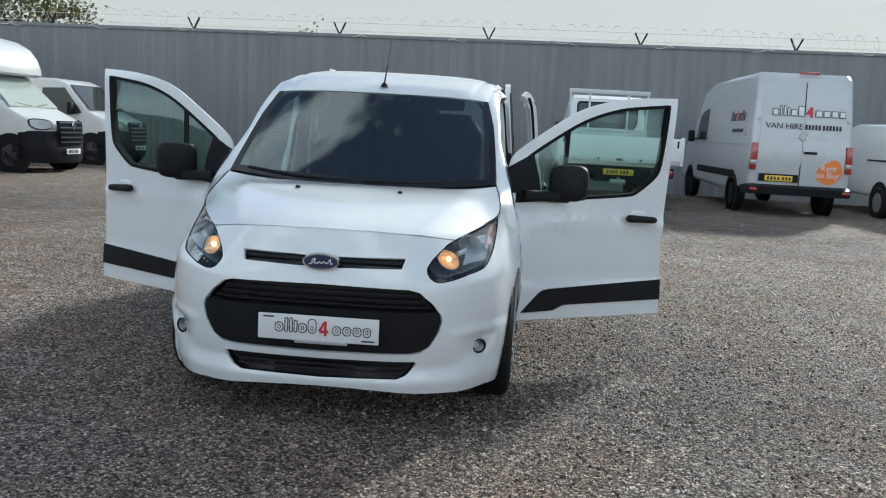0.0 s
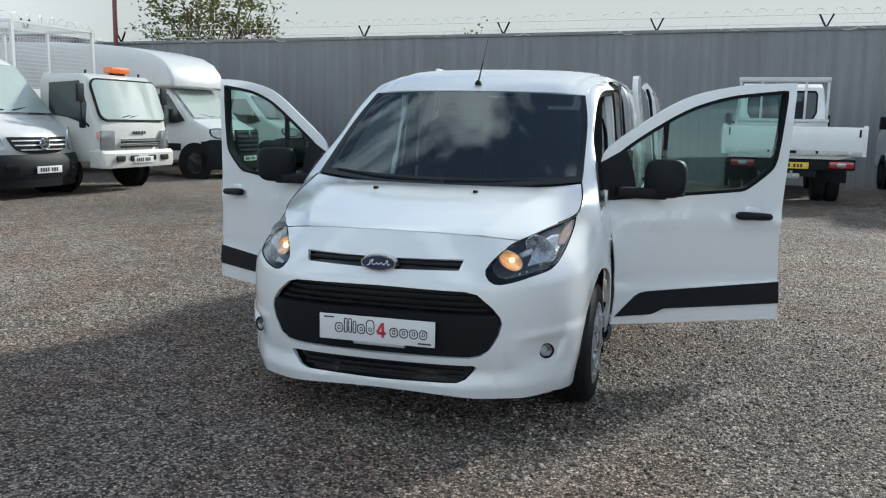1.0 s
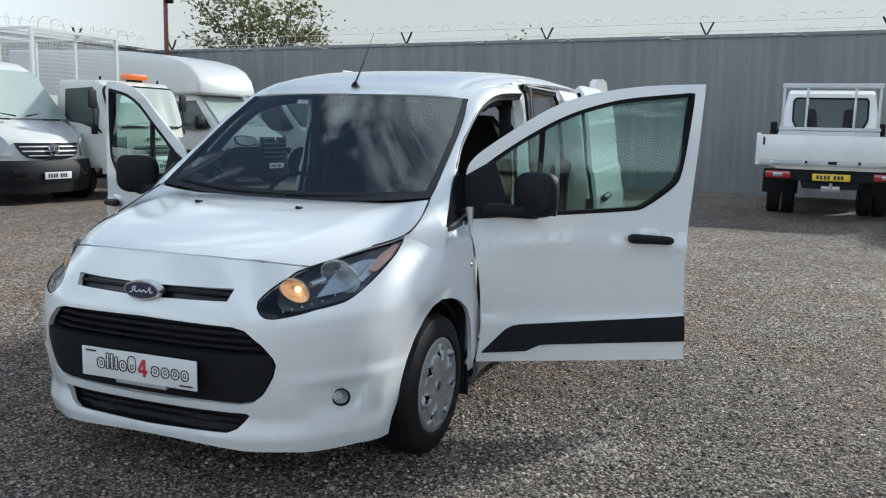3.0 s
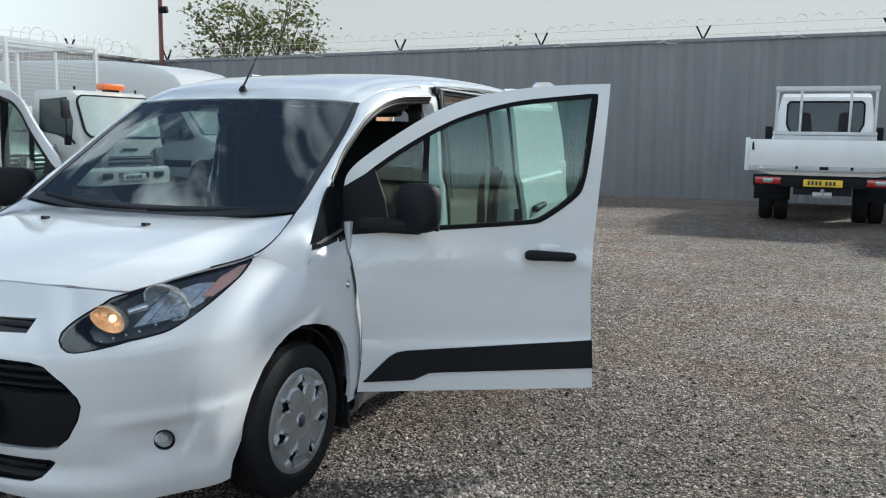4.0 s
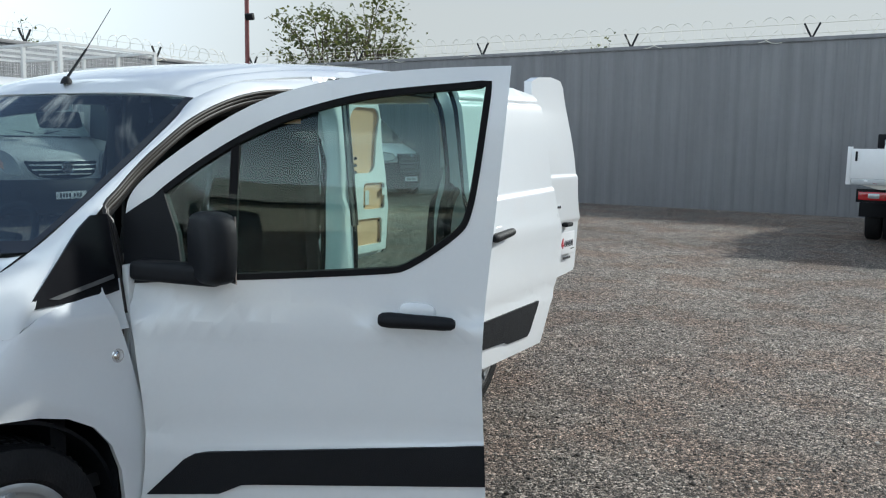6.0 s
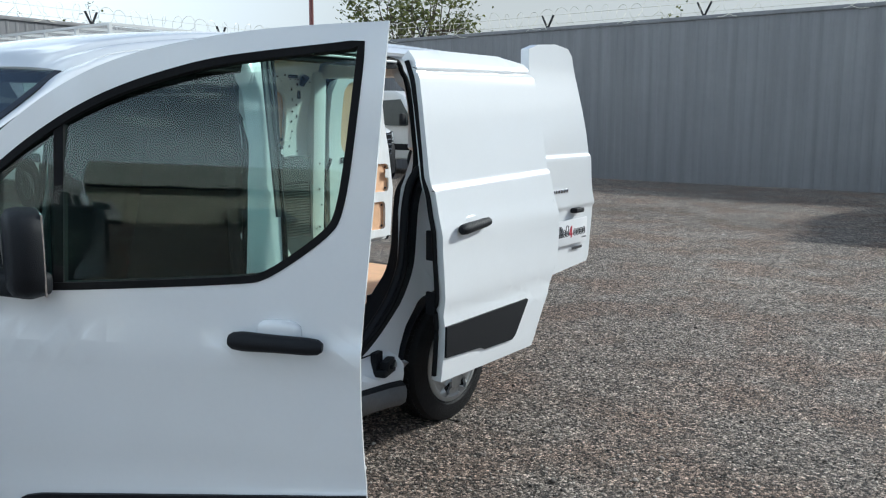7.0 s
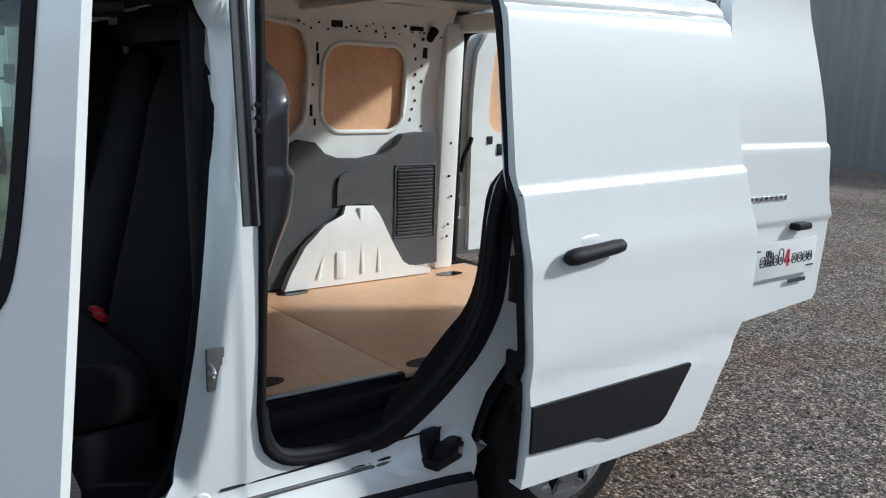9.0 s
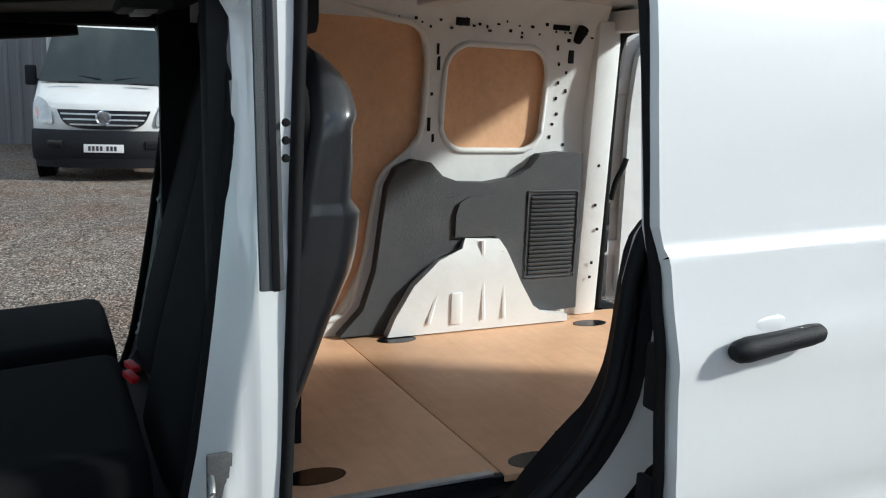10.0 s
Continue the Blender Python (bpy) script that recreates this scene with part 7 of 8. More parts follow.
def cage_lorry(m):
    v = thing("cage_lorry", "cream cab-over lorry with amber roof beacon and mesh cage body", "lorry", m, "vehicles along the west wall")
    lean = lambda z: 1.0 - 0.07 * sstep((z - 1.2) / 1.0)  # noqa: E731
    part("cab", prism([(0.10, 0.56), (0.03, 0.76), (0.0, 1.20), (0.06, 1.40), (0.28, 2.06), (0.44, 2.15), (1.36, 2.15), (1.44, 2.0), (1.44, 0.75), (1.20, 0.56)], 0.98, lean, 0.10, 4, bow=0.12), CREAM, v)
    glass = rounded(-0.89, 1.34, 0.89, 2.04, 0.13)
    on_front = lambda x, z, out: (x, 0.035 + 0.333 * (z - 1.40) + 0.12 * abs(x) ** 2.6 * 0.75 - out, z)  # noqa: E731
    skin("screen_rubber", grown(glass, 0.03), lambda x, z: on_front(x, z, 0.004), RUBBER, v, out=(0, -1, 0), thick=0.03, step=0.15)
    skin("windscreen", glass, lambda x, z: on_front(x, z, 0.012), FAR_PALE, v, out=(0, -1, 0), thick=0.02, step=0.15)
    part("bumper", prism([(-0.06, 0.46), (-0.09, 0.55), (-0.09, 0.72), (-0.04, 0.78), (0.25, 0.78), (0.25, 0.46)], 1.0, None, 0.04, bow=0.07), CREAM, v, "cream bumper with dark openings")
    for x in (-0.62, -0.25, 0.25, 0.62):
        part("bumper_opening", one_box((0.22, 0.02, 0.10), (x, -0.09, 0.63), bevel=0.02), BLACK, v)
    for z in (0.84, 0.93):
        part("grille_slot", one_box((1.05, 0.03, 0.035), (0, -0.02, z), bevel=0.01), BLACK, v)
        part("grille_bar", one_box((1.10, 0.03, 0.040), (0, -0.035, z + 0.045), bevel=0.012), CHROME, v)
    for k in range(5):
        part("letter_bar", one_box((0.05, 0.012, 0.055), (-0.15 + 0.075 * k, -0.012, 1.10), bevel=0.004), INK, v)
    for s in (1, -1):
        part("headlight", one_box((0.27, 0.08, 0.36), (s * 0.80, 0.05, 0.96), (0, 0, s * 20), bevel=0.03), LAMP, v, "square headlight with amber corner")
        part("indicator", one_box((0.07, 0.06, 0.12), (s * 0.945, 0.115, 1.05), (0, 0, s * 40), bevel=0.02), AMBER_LENS, v)
        skin("side_window", [(0.36, 1.24), (0.75, 1.36), (1.18, 1.42), (1.20, 1.98), (0.52, 2.02), (0.34, 1.60)], lambda y, z: (s * (0.98 * lean(z) + 0.004), y, z), FAR_GLASS, v, out=(s, 0, 0), thick=0.012, step=0.3)
        part("mirror_arm", one_rod((s * 0.96, 0.30, 1.20), (s * 1.14, 0.30, 1.36), 0.018), BLACK, v)
        part("mirror_arm", one_rod((s * 1.14, 0.30, 1.20), (s * 1.14, 0.30, 1.95), 0.014), BLACK, v)
        part("door_mirror", one_box((0.17, 0.05, 0.32), (s * 1.15, 0.30, 1.80), bevel=0.02), BLACK, v)
        part("door_mirror", one_box((0.13, 0.05, 0.16), (s * 1.12, 0.30, 1.26), bevel=0.02), BLACK, v)
        far_wheel(v, s * 0.88, 0.98, 0.36)
        far_wheel(v, s * 0.90, 4.3, 0.36, 0.42)
        arch_dark(v, s * 0.97, 0.98, 0.44)
        part("wiper", one_rod((s * 0.10 - 0.3, 0.02, 1.38), (s * 0.10 + 0.22, 0.06, 1.46), 0.010, seg=6), BLACK, v)
        part("roof_marker", one_rod((s * 0.72, 0.55, 2.13), (s * 0.72, 0.55, 2.22), 0.02), BLACK, v)
    part("beacon", one_box((0.52, 0.20, 0.12), (0.14, 0.58, 2.25), bevel=0.035), ORANGE, v, "amber roof light bar")
    part("beacon_foot", one_box((0.30, 0.12, 0.06), (0.14, 0.58, 2.17)), BLACK, v)
    reg_plate(v, -0.10, 0.60, PLATE_WHITE)
    part("chassis", one_box((0.9, 5.2, 0.25), (0, 3.6, 0.66)), BLACK, v)
    part("flatbed", one_box((2.04, 4.6, 0.14), (0, 4.2, 0.98), bevel=0.02), CREAM, v)
    for s in (1, -1):
        part("dropside", one_box((0.04, 4.6, 0.85), (s * 1.02, 4.2, 1.45), bevel=0.01), WHITE_OLD, v, "white lower cage panel")
    part("headboard", one_box((2.04, 0.04, 0.85), (0, 1.92, 1.45), bevel=0.01), WHITE_OLD, v)
    for y in (1.90, 3.05, 4.2, 5.35, 6.5):
        for s in (1, -1):
            part("cage_post", one_box((0.06, 0.06, 2.08), (s * 1.02, y, 2.055)), WHITE_OLD, v)
        part("cage_bow", one_box((2.04, 0.05, 0.05), (0, y, 3.08)), WHITE_OLD, v)
    for s in (1, -1):
        for z in (1.9, 3.08):
            part("cage_rail", one_box((0.05, 4.6, 0.05), (s * 1.02, 4.2, z)), WHITE_OLD, v)
    verts, faces = [], []

    def bar(p, q, w=0.0022):
        b = len(verts)
        p, q = Vector(p), Vector(q)
        for e in (p, q):
            verts.extend([e + Vector((w, 0, 0)), e + Vector((-w * 0.5, w, w)), e + Vector((-w * 0.5, -w, -w))])
        faces.extend([(b, b + 1, b + 4, b + 3), (b + 1, b + 2, b + 5, b + 4), (b + 2, b, b + 3, b + 5)])

    for s in (1, -1):
        for k in range(62):
            bar((s * 1.02, 1.92 + 0.074 * k, 1.9), (s * 1.02, 1.92 + 0.074 * k, 3.06))
        for k in range(16):
            bar((s * 1.02, 1.92, 1.9 + 0.074 * k), (s * 1.02, 6.5, 1.9 + 0.074 * k))
    for yy in (1.92, 6.5):
        for k in range(30):
            bar((-1.02 + 0.074 * k, yy, 1.9), (-1.02 + 0.074 * k, yy, 3.06))
        for k in range(16):
            bar((-1.02, yy, 1.9 + 0.074 * k), (1.02, yy, 1.9 + 0.074 * k))
    for k in range(30):
        bar((-1.02 + 0.074 * k, 1.92, 3.07), (-1.02 + 0.074 * k, 6.5, 3.07))
    tagged(mesh_object("cage_mesh", verts, faces, WHITE_OLD, v, "fine pale wire mesh", 0), kind="stuff")
    return v


def diamond_van(m, luton):
    """A white van front with a tall dark lower face and chrome-edged grille; with or without a box over the cab."""
    kind = "luton_van" if luton else "chassis_van"
    v = thing(kind, "white box van with rounded box over a dark-nosed cab" if luton else "white van with dark lower front parked behind the box van", "van", m, "vehicles along the west wall")
    lean = lambda z: 1.0 - 0.16 * sstep((z - 1.2) / 1.1)  # noqa: E731
    part("cab", prism([(0.10, 0.40), (0.0, 0.70), (0.03, 1.06), (0.14, 1.16), (0.78, 1.36), (1.48, 2.04), (1.76, 2.15), (2.75, 2.17), (2.75, 0.40)], 1.0, lean, 0.08, bow=0.36), WHITE_OLD, v)
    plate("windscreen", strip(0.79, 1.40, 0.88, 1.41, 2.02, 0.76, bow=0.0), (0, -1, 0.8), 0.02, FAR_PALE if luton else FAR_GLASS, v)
    part("bumper", prism([(-0.04, 0.22), (-0.09, 0.34), (-0.09, 0.74), (-0.02, 0.90), (0.36, 0.88), (0.36, 0.22)], 1.01, None, 0.07, bow=0.42), BLACK, v, "deep dark plastic bumper")
    front = lambda x, z: 0.36 * abs(x) ** 2.6 + 0.16 * max(0.0, z - 0.95)  # noqa: E731
    mouth = rounder([(-0.50, 1.13), (0.50, 1.13), (0.44, 0.66), (0.32, 0.60), (-0.32, 0.60), (-0.44, 0.66)], (0, 1))
    skin("grille", mouth, lambda x, z: (x, -0.105 + front(x, z), z), BLACK_GLOSS, v, out=(0, -1, 0), thick=0.03, step=0.12)
    for z in (0.66, 0.765, 0.87, 0.975, 1.085):
        skin("grille_bar", [(-0.44, z), (0.44, z), (0.44, z + 0.030), (-0.44, z + 0.030)], lambda x, z: (x, -0.122 + front(x, z), z), CHROME, v, out=(0, -1, 0), thick=0.012, step=0.12)
    b = bmesh.new()
    box(b, (0.14, 0.03, 0.14), (0, 0, 0), (0, 45, 0), bevel=0.012)
    bmesh.ops.transform(b, matrix=Matrix.Translation((0, -0.12, 1.04)) @ Matrix.Diagonal((0.8, 1, 1.15, 1)), verts=b.verts)
    part("front_badge", b, CHROME, v, "lozenge-shaped chrome badge")
    for s in (1, -1):
        lens = rounder([(s * 0.53, 0.98), (s * 0.74, 0.93), (s * 0.93, 0.97), (s * 0.965, 1.08), (s * 0.93, 1.15), (s * 0.54, 1.12)])
        skin("headlight_surround", grown(lens, 0.02), lambda x, z: (x, -0.018 + front(x, z), z), BLACK_GLOSS, v, out=(0, -1, 0), thick=0.03, step=0.1)
        skin("headlight", lens, lambda x, z: (x, -0.028 + front(x, z), z), LAMP, v, out=(0, -1, 0), thick=0.04, step=0.1)
        skin("side_window", [(0.98, 1.32), (1.25, 1.25), (2.10, 1.27), (2.10, 1.90), (1.50, 1.93)], lambda y, z: (s * (1.0 * lean(z) + 0.004), y, z), FAR_GLASS, v, out=(s, 0, 0), thick=0.012, step=0.3)
        part("side_moulding", one_box((0.03, 1.6, 0.16), (s * 1.0, 1.9, 0.72), bevel=0.01), BLACK, v)
        arch_dark(v, s * 0.985, 0.72, 0.45)
        far_wheel(v, s * 0.90, 0.72)
        far_wheel(v, s * 0.90, 4.6)
        door_mirror(v, s * 1.0, 1.20, 1.42)
        part("wiper", one_rod((s * 0.1, 0.80, 1.41), (s * 0.60, 0.87, 1.47), 0.010, seg=6), BLACK, v)
    reg_plate(v, -0.112, 0.47, PLATE_WHITE)
    part("chassis", one_box((1.1, 4.4, 0.22), (0, 3.9, 0.60)), BLACK, v)
    if luton:
        part("luton_box", prism([(1.24, 2.06), (1.13, 2.11), (1.13, 2.22), (1.23, 2.46), (1.42, 2.68), (1.75, 2.84), (2.4, 2.97), (3.3, 3.05), (4.6, 3.11), (7.4, 3.14), (7.4, 0.80), (2.80, 0.80), (2.80, 2.06)], 1.05, None, 0.09, 4, bow=0.14, reach=1.8), WHITE_OLD, v, "white box with a rounded nose over the cab")
    else:
        part("load_body", prism([(2.70, 0.50), (2.70, 2.17), (5.9, 2.17), (5.9, 0.50)], 0.98, lean, 0.08), WHITE_OLD, v)
    return v


star_van(heading(-9.12, 8.41), "flat")
star_van(heading(-10.92, 3.02, 80), "box")
cage_lorry(heading(-8.66, 10.37))
diamond_van(heading(-8.73, 14.54), True)
diamond_van(heading(-8.85, 18.34), False)


BEAM = material("dusty_beam_paint", (0.50, 0.47, 0.42), 0.5, spread=0.08, dirt=(0.30, 0.27, 0.23), dirt_amount=0.5, dirt_scale=4)


TRUCK_WHITE = material("white_truck_paint", (0.74, 0.74, 0.74), 0.35, spread=0.03, coat=0.6, dirt=(0.50, 0.48, 0.44), dirt_amount=0.25, dirt_scale=1.6)


def dropside_truck(m):
    """Seen from behind: tailgate at y = 0, cab ahead at +y."""
    v = thing("dropside_truck", "white dropside pickup truck with ladder rack, seen from behind", "truck", m, "vehicles by the north wall")
    W = 1.215
    part("tailgate", one_box((2 * W, 0.05, 0.44), (0, 0.0, 1.25), bevel=0.012), TRUCK_WHITE, v, "white aluminium tailgate")
    for s in (1, -1):
        part("side_board", one_box((0.05, 2.7, 0.44), (s * W, 1.36, 1.25), bevel=0.012), TRUCK_WHITE, v)
        part("corner_post", one_box((0.07, 0.07, 0.56), (s * W, 0.01, 1.22), bevel=0.01), TRUCK_WHITE, v)
        part("latch", one_box((0.03, 0.03, 0.14), (s * (W - 0.09), -0.035, 1.36), bevel=0.006), BLACK, v)
        part("tail_lamp", one_box((0.42, 0.06, 0.13), (s * 0.86, 0.04, 0.78), bevel=0.025), RED_LENS, v, "red rear lamp cluster")
        part("tail_lamp_clear", one_box((0.16, 0.064, 0.08), (s * 0.86, 0.036, 0.78), bevel=0.02), LAMP, v)
        part("marker", one_box((0.16, 0.03, 0.035), (s * 0.86, 0.0, 0.965), bevel=0.008), RED_LENS, v)
        for dx in (0.92, 0.66):
            far_wheel(v, s * dx, 1.55, 0.35, 0.23)
        far_wheel(v, s * 0.92, 5.1, 0.35)
        part("rack_post", one_box((0.05, 0.05, 1.50), (s * 0.88, 2.75, 1.74), bevel=0.008), GALV, v)
        part("window_guard", one_box((0.05, 0.03, 0.92), (s * 0.44, 2.74, 1.97), bevel=0.008), GALV, v)
        part("hinge_block", one_box((0.04, 0.05, 0.05), (s * 0.42, -0.03, 1.01), bevel=0.008), BLACK, v)
        door_mirror(v, s * 0.92, 4.1, 1.62, 0.9)
    part("bed_floor", one_box((2 * W, 2.75, 0.10), (0, 1.36, 0.99), bevel=0.01), GALV, v)
    skin("rear_beam", [(-W + 0.02, 1.02), (-W + 0.06, 0.97), (-0.8, 0.88), (0.8, 0.88), (W - 0.06, 0.97), (W - 0.02, 1.02)], lambda x, z: (x, 0.0, z), BEAM, v, out=(0, -1, 0), thick=0.05, step=0.4, label="pale beige rear beam under the bed")
    part("lamp_bar", one_box((2.2, 0.06, 0.20), (0, 0.10, 0.78), bevel=0.01), BLACK, v)
    part("tow_bar", one_box((0.30, 0.14, 0.10), (0, 0.0, 0.56), bevel=0.02), STEEL, v)
    part("tow_ball", one_rod((0, -0.05, 0.55), (0, -0.05, 0.66), 0.03), STEEL, v)
    part("chassis", one_box((0.9, 5.6, 0.22), (0, 2.9, 0.66)), BLACK, v)
    part("rack_beam", one_box((1.84, 0.07, 0.10), (0, 2.75, 2.46), bevel=0.012), GALV, v, "aluminium rack beam behind the cab")
    part("headboard", one_box((1.80, 0.05, 0.12), (0, 2.72, 1.50), bevel=0.01), GALV, v)
    lean = lambda z: 1.0 - 0.14 * sstep((z - 1.4) / 1.0)  # noqa: E731
    part("cab", prism([(2.90, 0.55), (2.88, 1.5), (2.98, 2.31), (3.2, 2.39), (4.6, 2.32), (5.4, 1.52), (6.1, 1.30), (6.2, 0.55)], 0.95, lean, 0.08), TRUCK_WHITE, v)
    pane = lambda x, z, p=0.0: (x, 2.868 + 0.116 * (z - 1.5) / 0.86 - p, z)  # noqa: E731
    shape = [(-0.62, 1.64), (-0.50, 1.56), (0.50, 1.56), (0.62, 1.64), (0.69, 1.78), (0.69, 2.16), (0.65, 2.22), (-0.65, 2.22), (-0.69, 2.16), (-0.69, 1.78)]
    rear_pane = skin("rear_window", shape, pane, FAR_GLASS, v, out=(0, -1, 0), thick=0.012, step=0.4, label="dark rear cab window")
    edge = [pane(x, z, 0.008) for x, z in shape]
    for a, b in zip(edge, edge[1:] + edge[:1]):
        part("window_seal", one_rod(a, b, 0.018, seg=6), RUBBER, rear_pane)
    for x in (-0.36, 0.36):
        skin("headrest", smooth_loop([(x - 0.12, 1.58), (x + 0.12, 1.58), (x + 0.11, 1.90), (x + 0.08, 2.00), (x - 0.08, 2.00), (x - 0.11, 1.90)], 24), lambda a, z: pane(a, z, 0.004), DASH, rear_pane, out=(0, -1, 0), thick=0.010, step=0.2)
    part("cab_rail", one_box((1.86, 0.05, 0.07), (0, 2.70, 1.60), bevel=0.012), GALV, v, "aluminium rail under the cab window")
    for s in (1, -1):
        part("mud_guard", one_box((0.62, 0.03, 0.34), (s * 0.82, 1.15, 0.56), bevel=0.01), BLACK, v)
        part("marker_white", one_box((0.05, 0.03, 0.03), (s * 0.98, -0.012, 1.0), bevel=0.008), STICKER, v)
    part("centre_latch", one_box((0.14, 0.04, 0.05), (0, -0.02, 1.005), bevel=0.01), BLACK, v)
    reg_plate(v, -0.005, 0.755, PLATE_YELLOW, -1, 0.60)
    return v


dropside_truck(pose(3.18, 13.45, 0, 0, 0, -1.0))


def text_part(name, body, size, mat, parent, m, thick=0.002):
    cu = bpy.data.curves.new(name, "FONT")
    cu.body, cu.size, cu.extrude, cu.align_x, cu.align_y = body, size, thick, "CENTER", "CENTER"
    tmp = new(name, cu)
    me = bpy.data.meshes.new_from_object(tmp.evaluated_get(bpy.context.evaluated_depsgraph_get()))
    bpy.data.objects.remove(tmp)
    me.materials.append(mat)
    ob = new(name, me)
    ob.parent = parent
    ob.matrix_local = m
    return ob


def high_roof_van(m):
    """Seen from behind: rear doors at y = 0, nose at +y."""
    v = thing("high_roof_van", "silver high-roof panel van with hire lettering, seen from behind", "van", m, "vehicles by the north wall")
    lean = lambda z: 1.0 - 0.075 * sstep((z - 1.2) / 1.7)  # noqa: E731
    H = 2.95
    part("body", prism([(0.04, 0.55), (0.0, 1.2), (0.06, 2.0), (0.18, H - 0.10), (0.32, H), (3.8, H - 0.03), (4.7, H - 0.20), (5.4, 1.75), (6.2, 1.35), (6.3, 0.50), (2.0, 0.42)], 1.03, lean, 0.12, 4), SILVER, v)
    part("bumper", prism([(-0.10, 0.46), (-0.12, 0.60), (0.02, 0.66), (0.5, 0.62), (0.5, 0.42)], 1.04, None, 0.04), BLACK, v, "black rear bumper")
    rear = lambda x, z, p=0.0: (x, float(np.interp(z, [0.55, 1.2, 2.0, H - 0.1], [0.04, 0.0, 0.06, 0.18])) - 0.014 - p, z)  # noqa: E731
    for s in (1, -1):
        door = skin("rear_door", [(s * 0.012, 0.64), (s * 0.86, 0.64), (s * 0.88, 1.3), (s * 0.84, 2.4), (s * 0.80, 2.74), (s * 0.012, 2.78)], rear, SILVER, v, out=(0, -1, 0), thick=0.03, step=0.15)
        skin("door_panel", rounded(min(s * 0.07, s * 0.78), 1.62, max(s * 0.07, s * 0.78), 2.35, 0.04), lambda x, z: rear(x, z, 0.008), SILVER, door, out=(0, -1, 0), thick=0.008, step=0.3)
        part("tail_lamp", one_box((0.13, 0.12, 0.56), (s * 0.955, 0.02, 1.22), (0, -s * 2, 0), bevel=0.03), RED_LENS, v, "tall red rear lamp")
        part("tail_lamp_clear", one_box((0.135, 0.124, 0.12), (s * 0.956, 0.018, 1.10), (0, 0, 0), bevel=0.03), LAMP, v)
        part("reflector", one_box((0.16, 0.03, 0.06), (s * 0.93, -0.11, 0.55), bevel=0.01), RED_LENS, v)
        for z in (0.95, 2.0):
            part("door_hinge", one_box((0.09, 0.04, 0.06), (s * 0.93 * lean(z), 0.02 + 0.04 * (z > 1.5), z), bevel=0.01), SILVER, v)
        part("side_moulding", one_box((0.03, 3.4, 0.16), (s * 1.03, 2.8, 0.80), bevel=0.012), BLACK, v)
        skin("side_panel", rounded(0.55, 1.62, 2.1, 2.45, 0.06), lambda y, z: (s * (1.03 * lean(z) + 0.002), y, z), SILVER, v, out=(s, 0, 0), thick=0.012, step=0.3)
        skin("side_window", [(3.9, 1.52), (4.9, 1.52), (4.75, 2.2), (3.95, 2.3)], lambda y, z: (s * (1.03 * lean(z) + 0.004), y, z), FAR_GLASS, v, out=(s, 0, 0), thick=0.012, step=0.3)
        for z, y0, y1 in ((1.46, 0.35, 5.2), (1.08, 1.7, 4.8), (2.52, 0.4, 4.2)):
            part("side_crease", one_box((0.010, y1 - y0, 0.018), (s * (1.03 * lean(z) + 0.001), (y0 + y1) / 2, z), bevel=0.003), GALV, v)
        arch_dark(v, s * 1.02, 1.15, 0.46)
        far_wheel(v, s * 0.93, 1.15, 0.37)
        far_wheel(v, s * 0.93, 5.3, 0.37)
        arch_dark(v, s * 1.02, 5.3, 0.46)
        door_mirror(v, s * 1.03, 4.9, 1.60)
    part("door_gap", one_box((0.014, 0.01, 2.1), (0, 0.052, 1.70), (-3.8, 0, 0)), BLACK, v)
    part("rear_handle", one_box((0.26, 0.04, 0.05), (0.17, -0.03, 1.34), bevel=0.015), BLACK, v)
    part("plate_recess", one_box((0.80, 0.02, 0.16), (-0.42, -0.008, 0.80), bevel=0.01), BLACK, v)
    reg = part("number_plate", one_box((0.56, 0.012, 0.115), (-0.42, -0.024, 0.79), bevel=0.003), PLATE_YELLOW, v, "yellow number plate with dark bars")
    for k in range(7):
        part("plate_bar", one_box((0.04, 0.004, 0.064), (-0.63 + 0.068 * k + (0.03 if k > 3 else 0), -0.032, 0.79)), INK, reg)
    bdg = part("rear_badge", lathe([(0.075, 0.0), (0.085, -0.012), (0.092, 0.0)], 28, "y"), CHROME, v, "round chrome badge")
    bdg.matrix_local = pose(0.0, 0.004, 1.66)
    part("badge_face", lathe([(0.0, -0.006), (0.078, -0.004)], 24, "y"), GALV, bdg)
    part("brake_light", one_box((0.40, 0.05, 0.05), (0.06, 0.23, H + 0.005), bevel=0.012), RED_LENS, v)
    # trader's mark as plain outlined strokes, and the readable words
    x = -0.66
    for w, h in ((0.125, 0.14), (0.055, 0.21), (0.055, 0.21), (0.055, 0.18), (0.125, 0.14), (0.135, 0.21)):
        skin("mark_bar", [(x, 2.07), (x + w, 2.07), (x + w, 2.07 + h), (x, 2.07 + h)], lambda a, z: rear(a, z, 0.016), INK, v, out=(0, -1, 0), thick=0.004, step=0.4)
        skin("mark_fill", [(x + 0.018, 2.088), (x + w - 0.012, 2.088), (x + w - 0.012, 2.055 + h), (x + 0.018, 2.055 + h)], lambda a, z: rear(a, z, 0.020), STICKER, v, out=(0, -1, 0), thick=0.003, step=0.4)
        x += w + 0.02
    skin("red_mark", [(0.0, 2.12), (0.10, 2.12), (0.10, 2.06), (0.15, 2.06), (0.15, 2.27), (0.10, 2.27)], lambda a, z: rear(a, z, 0.018), INK_RED, v, out=(0, -1, 0), thick=0.004, step=0.4)
    x = 0.20
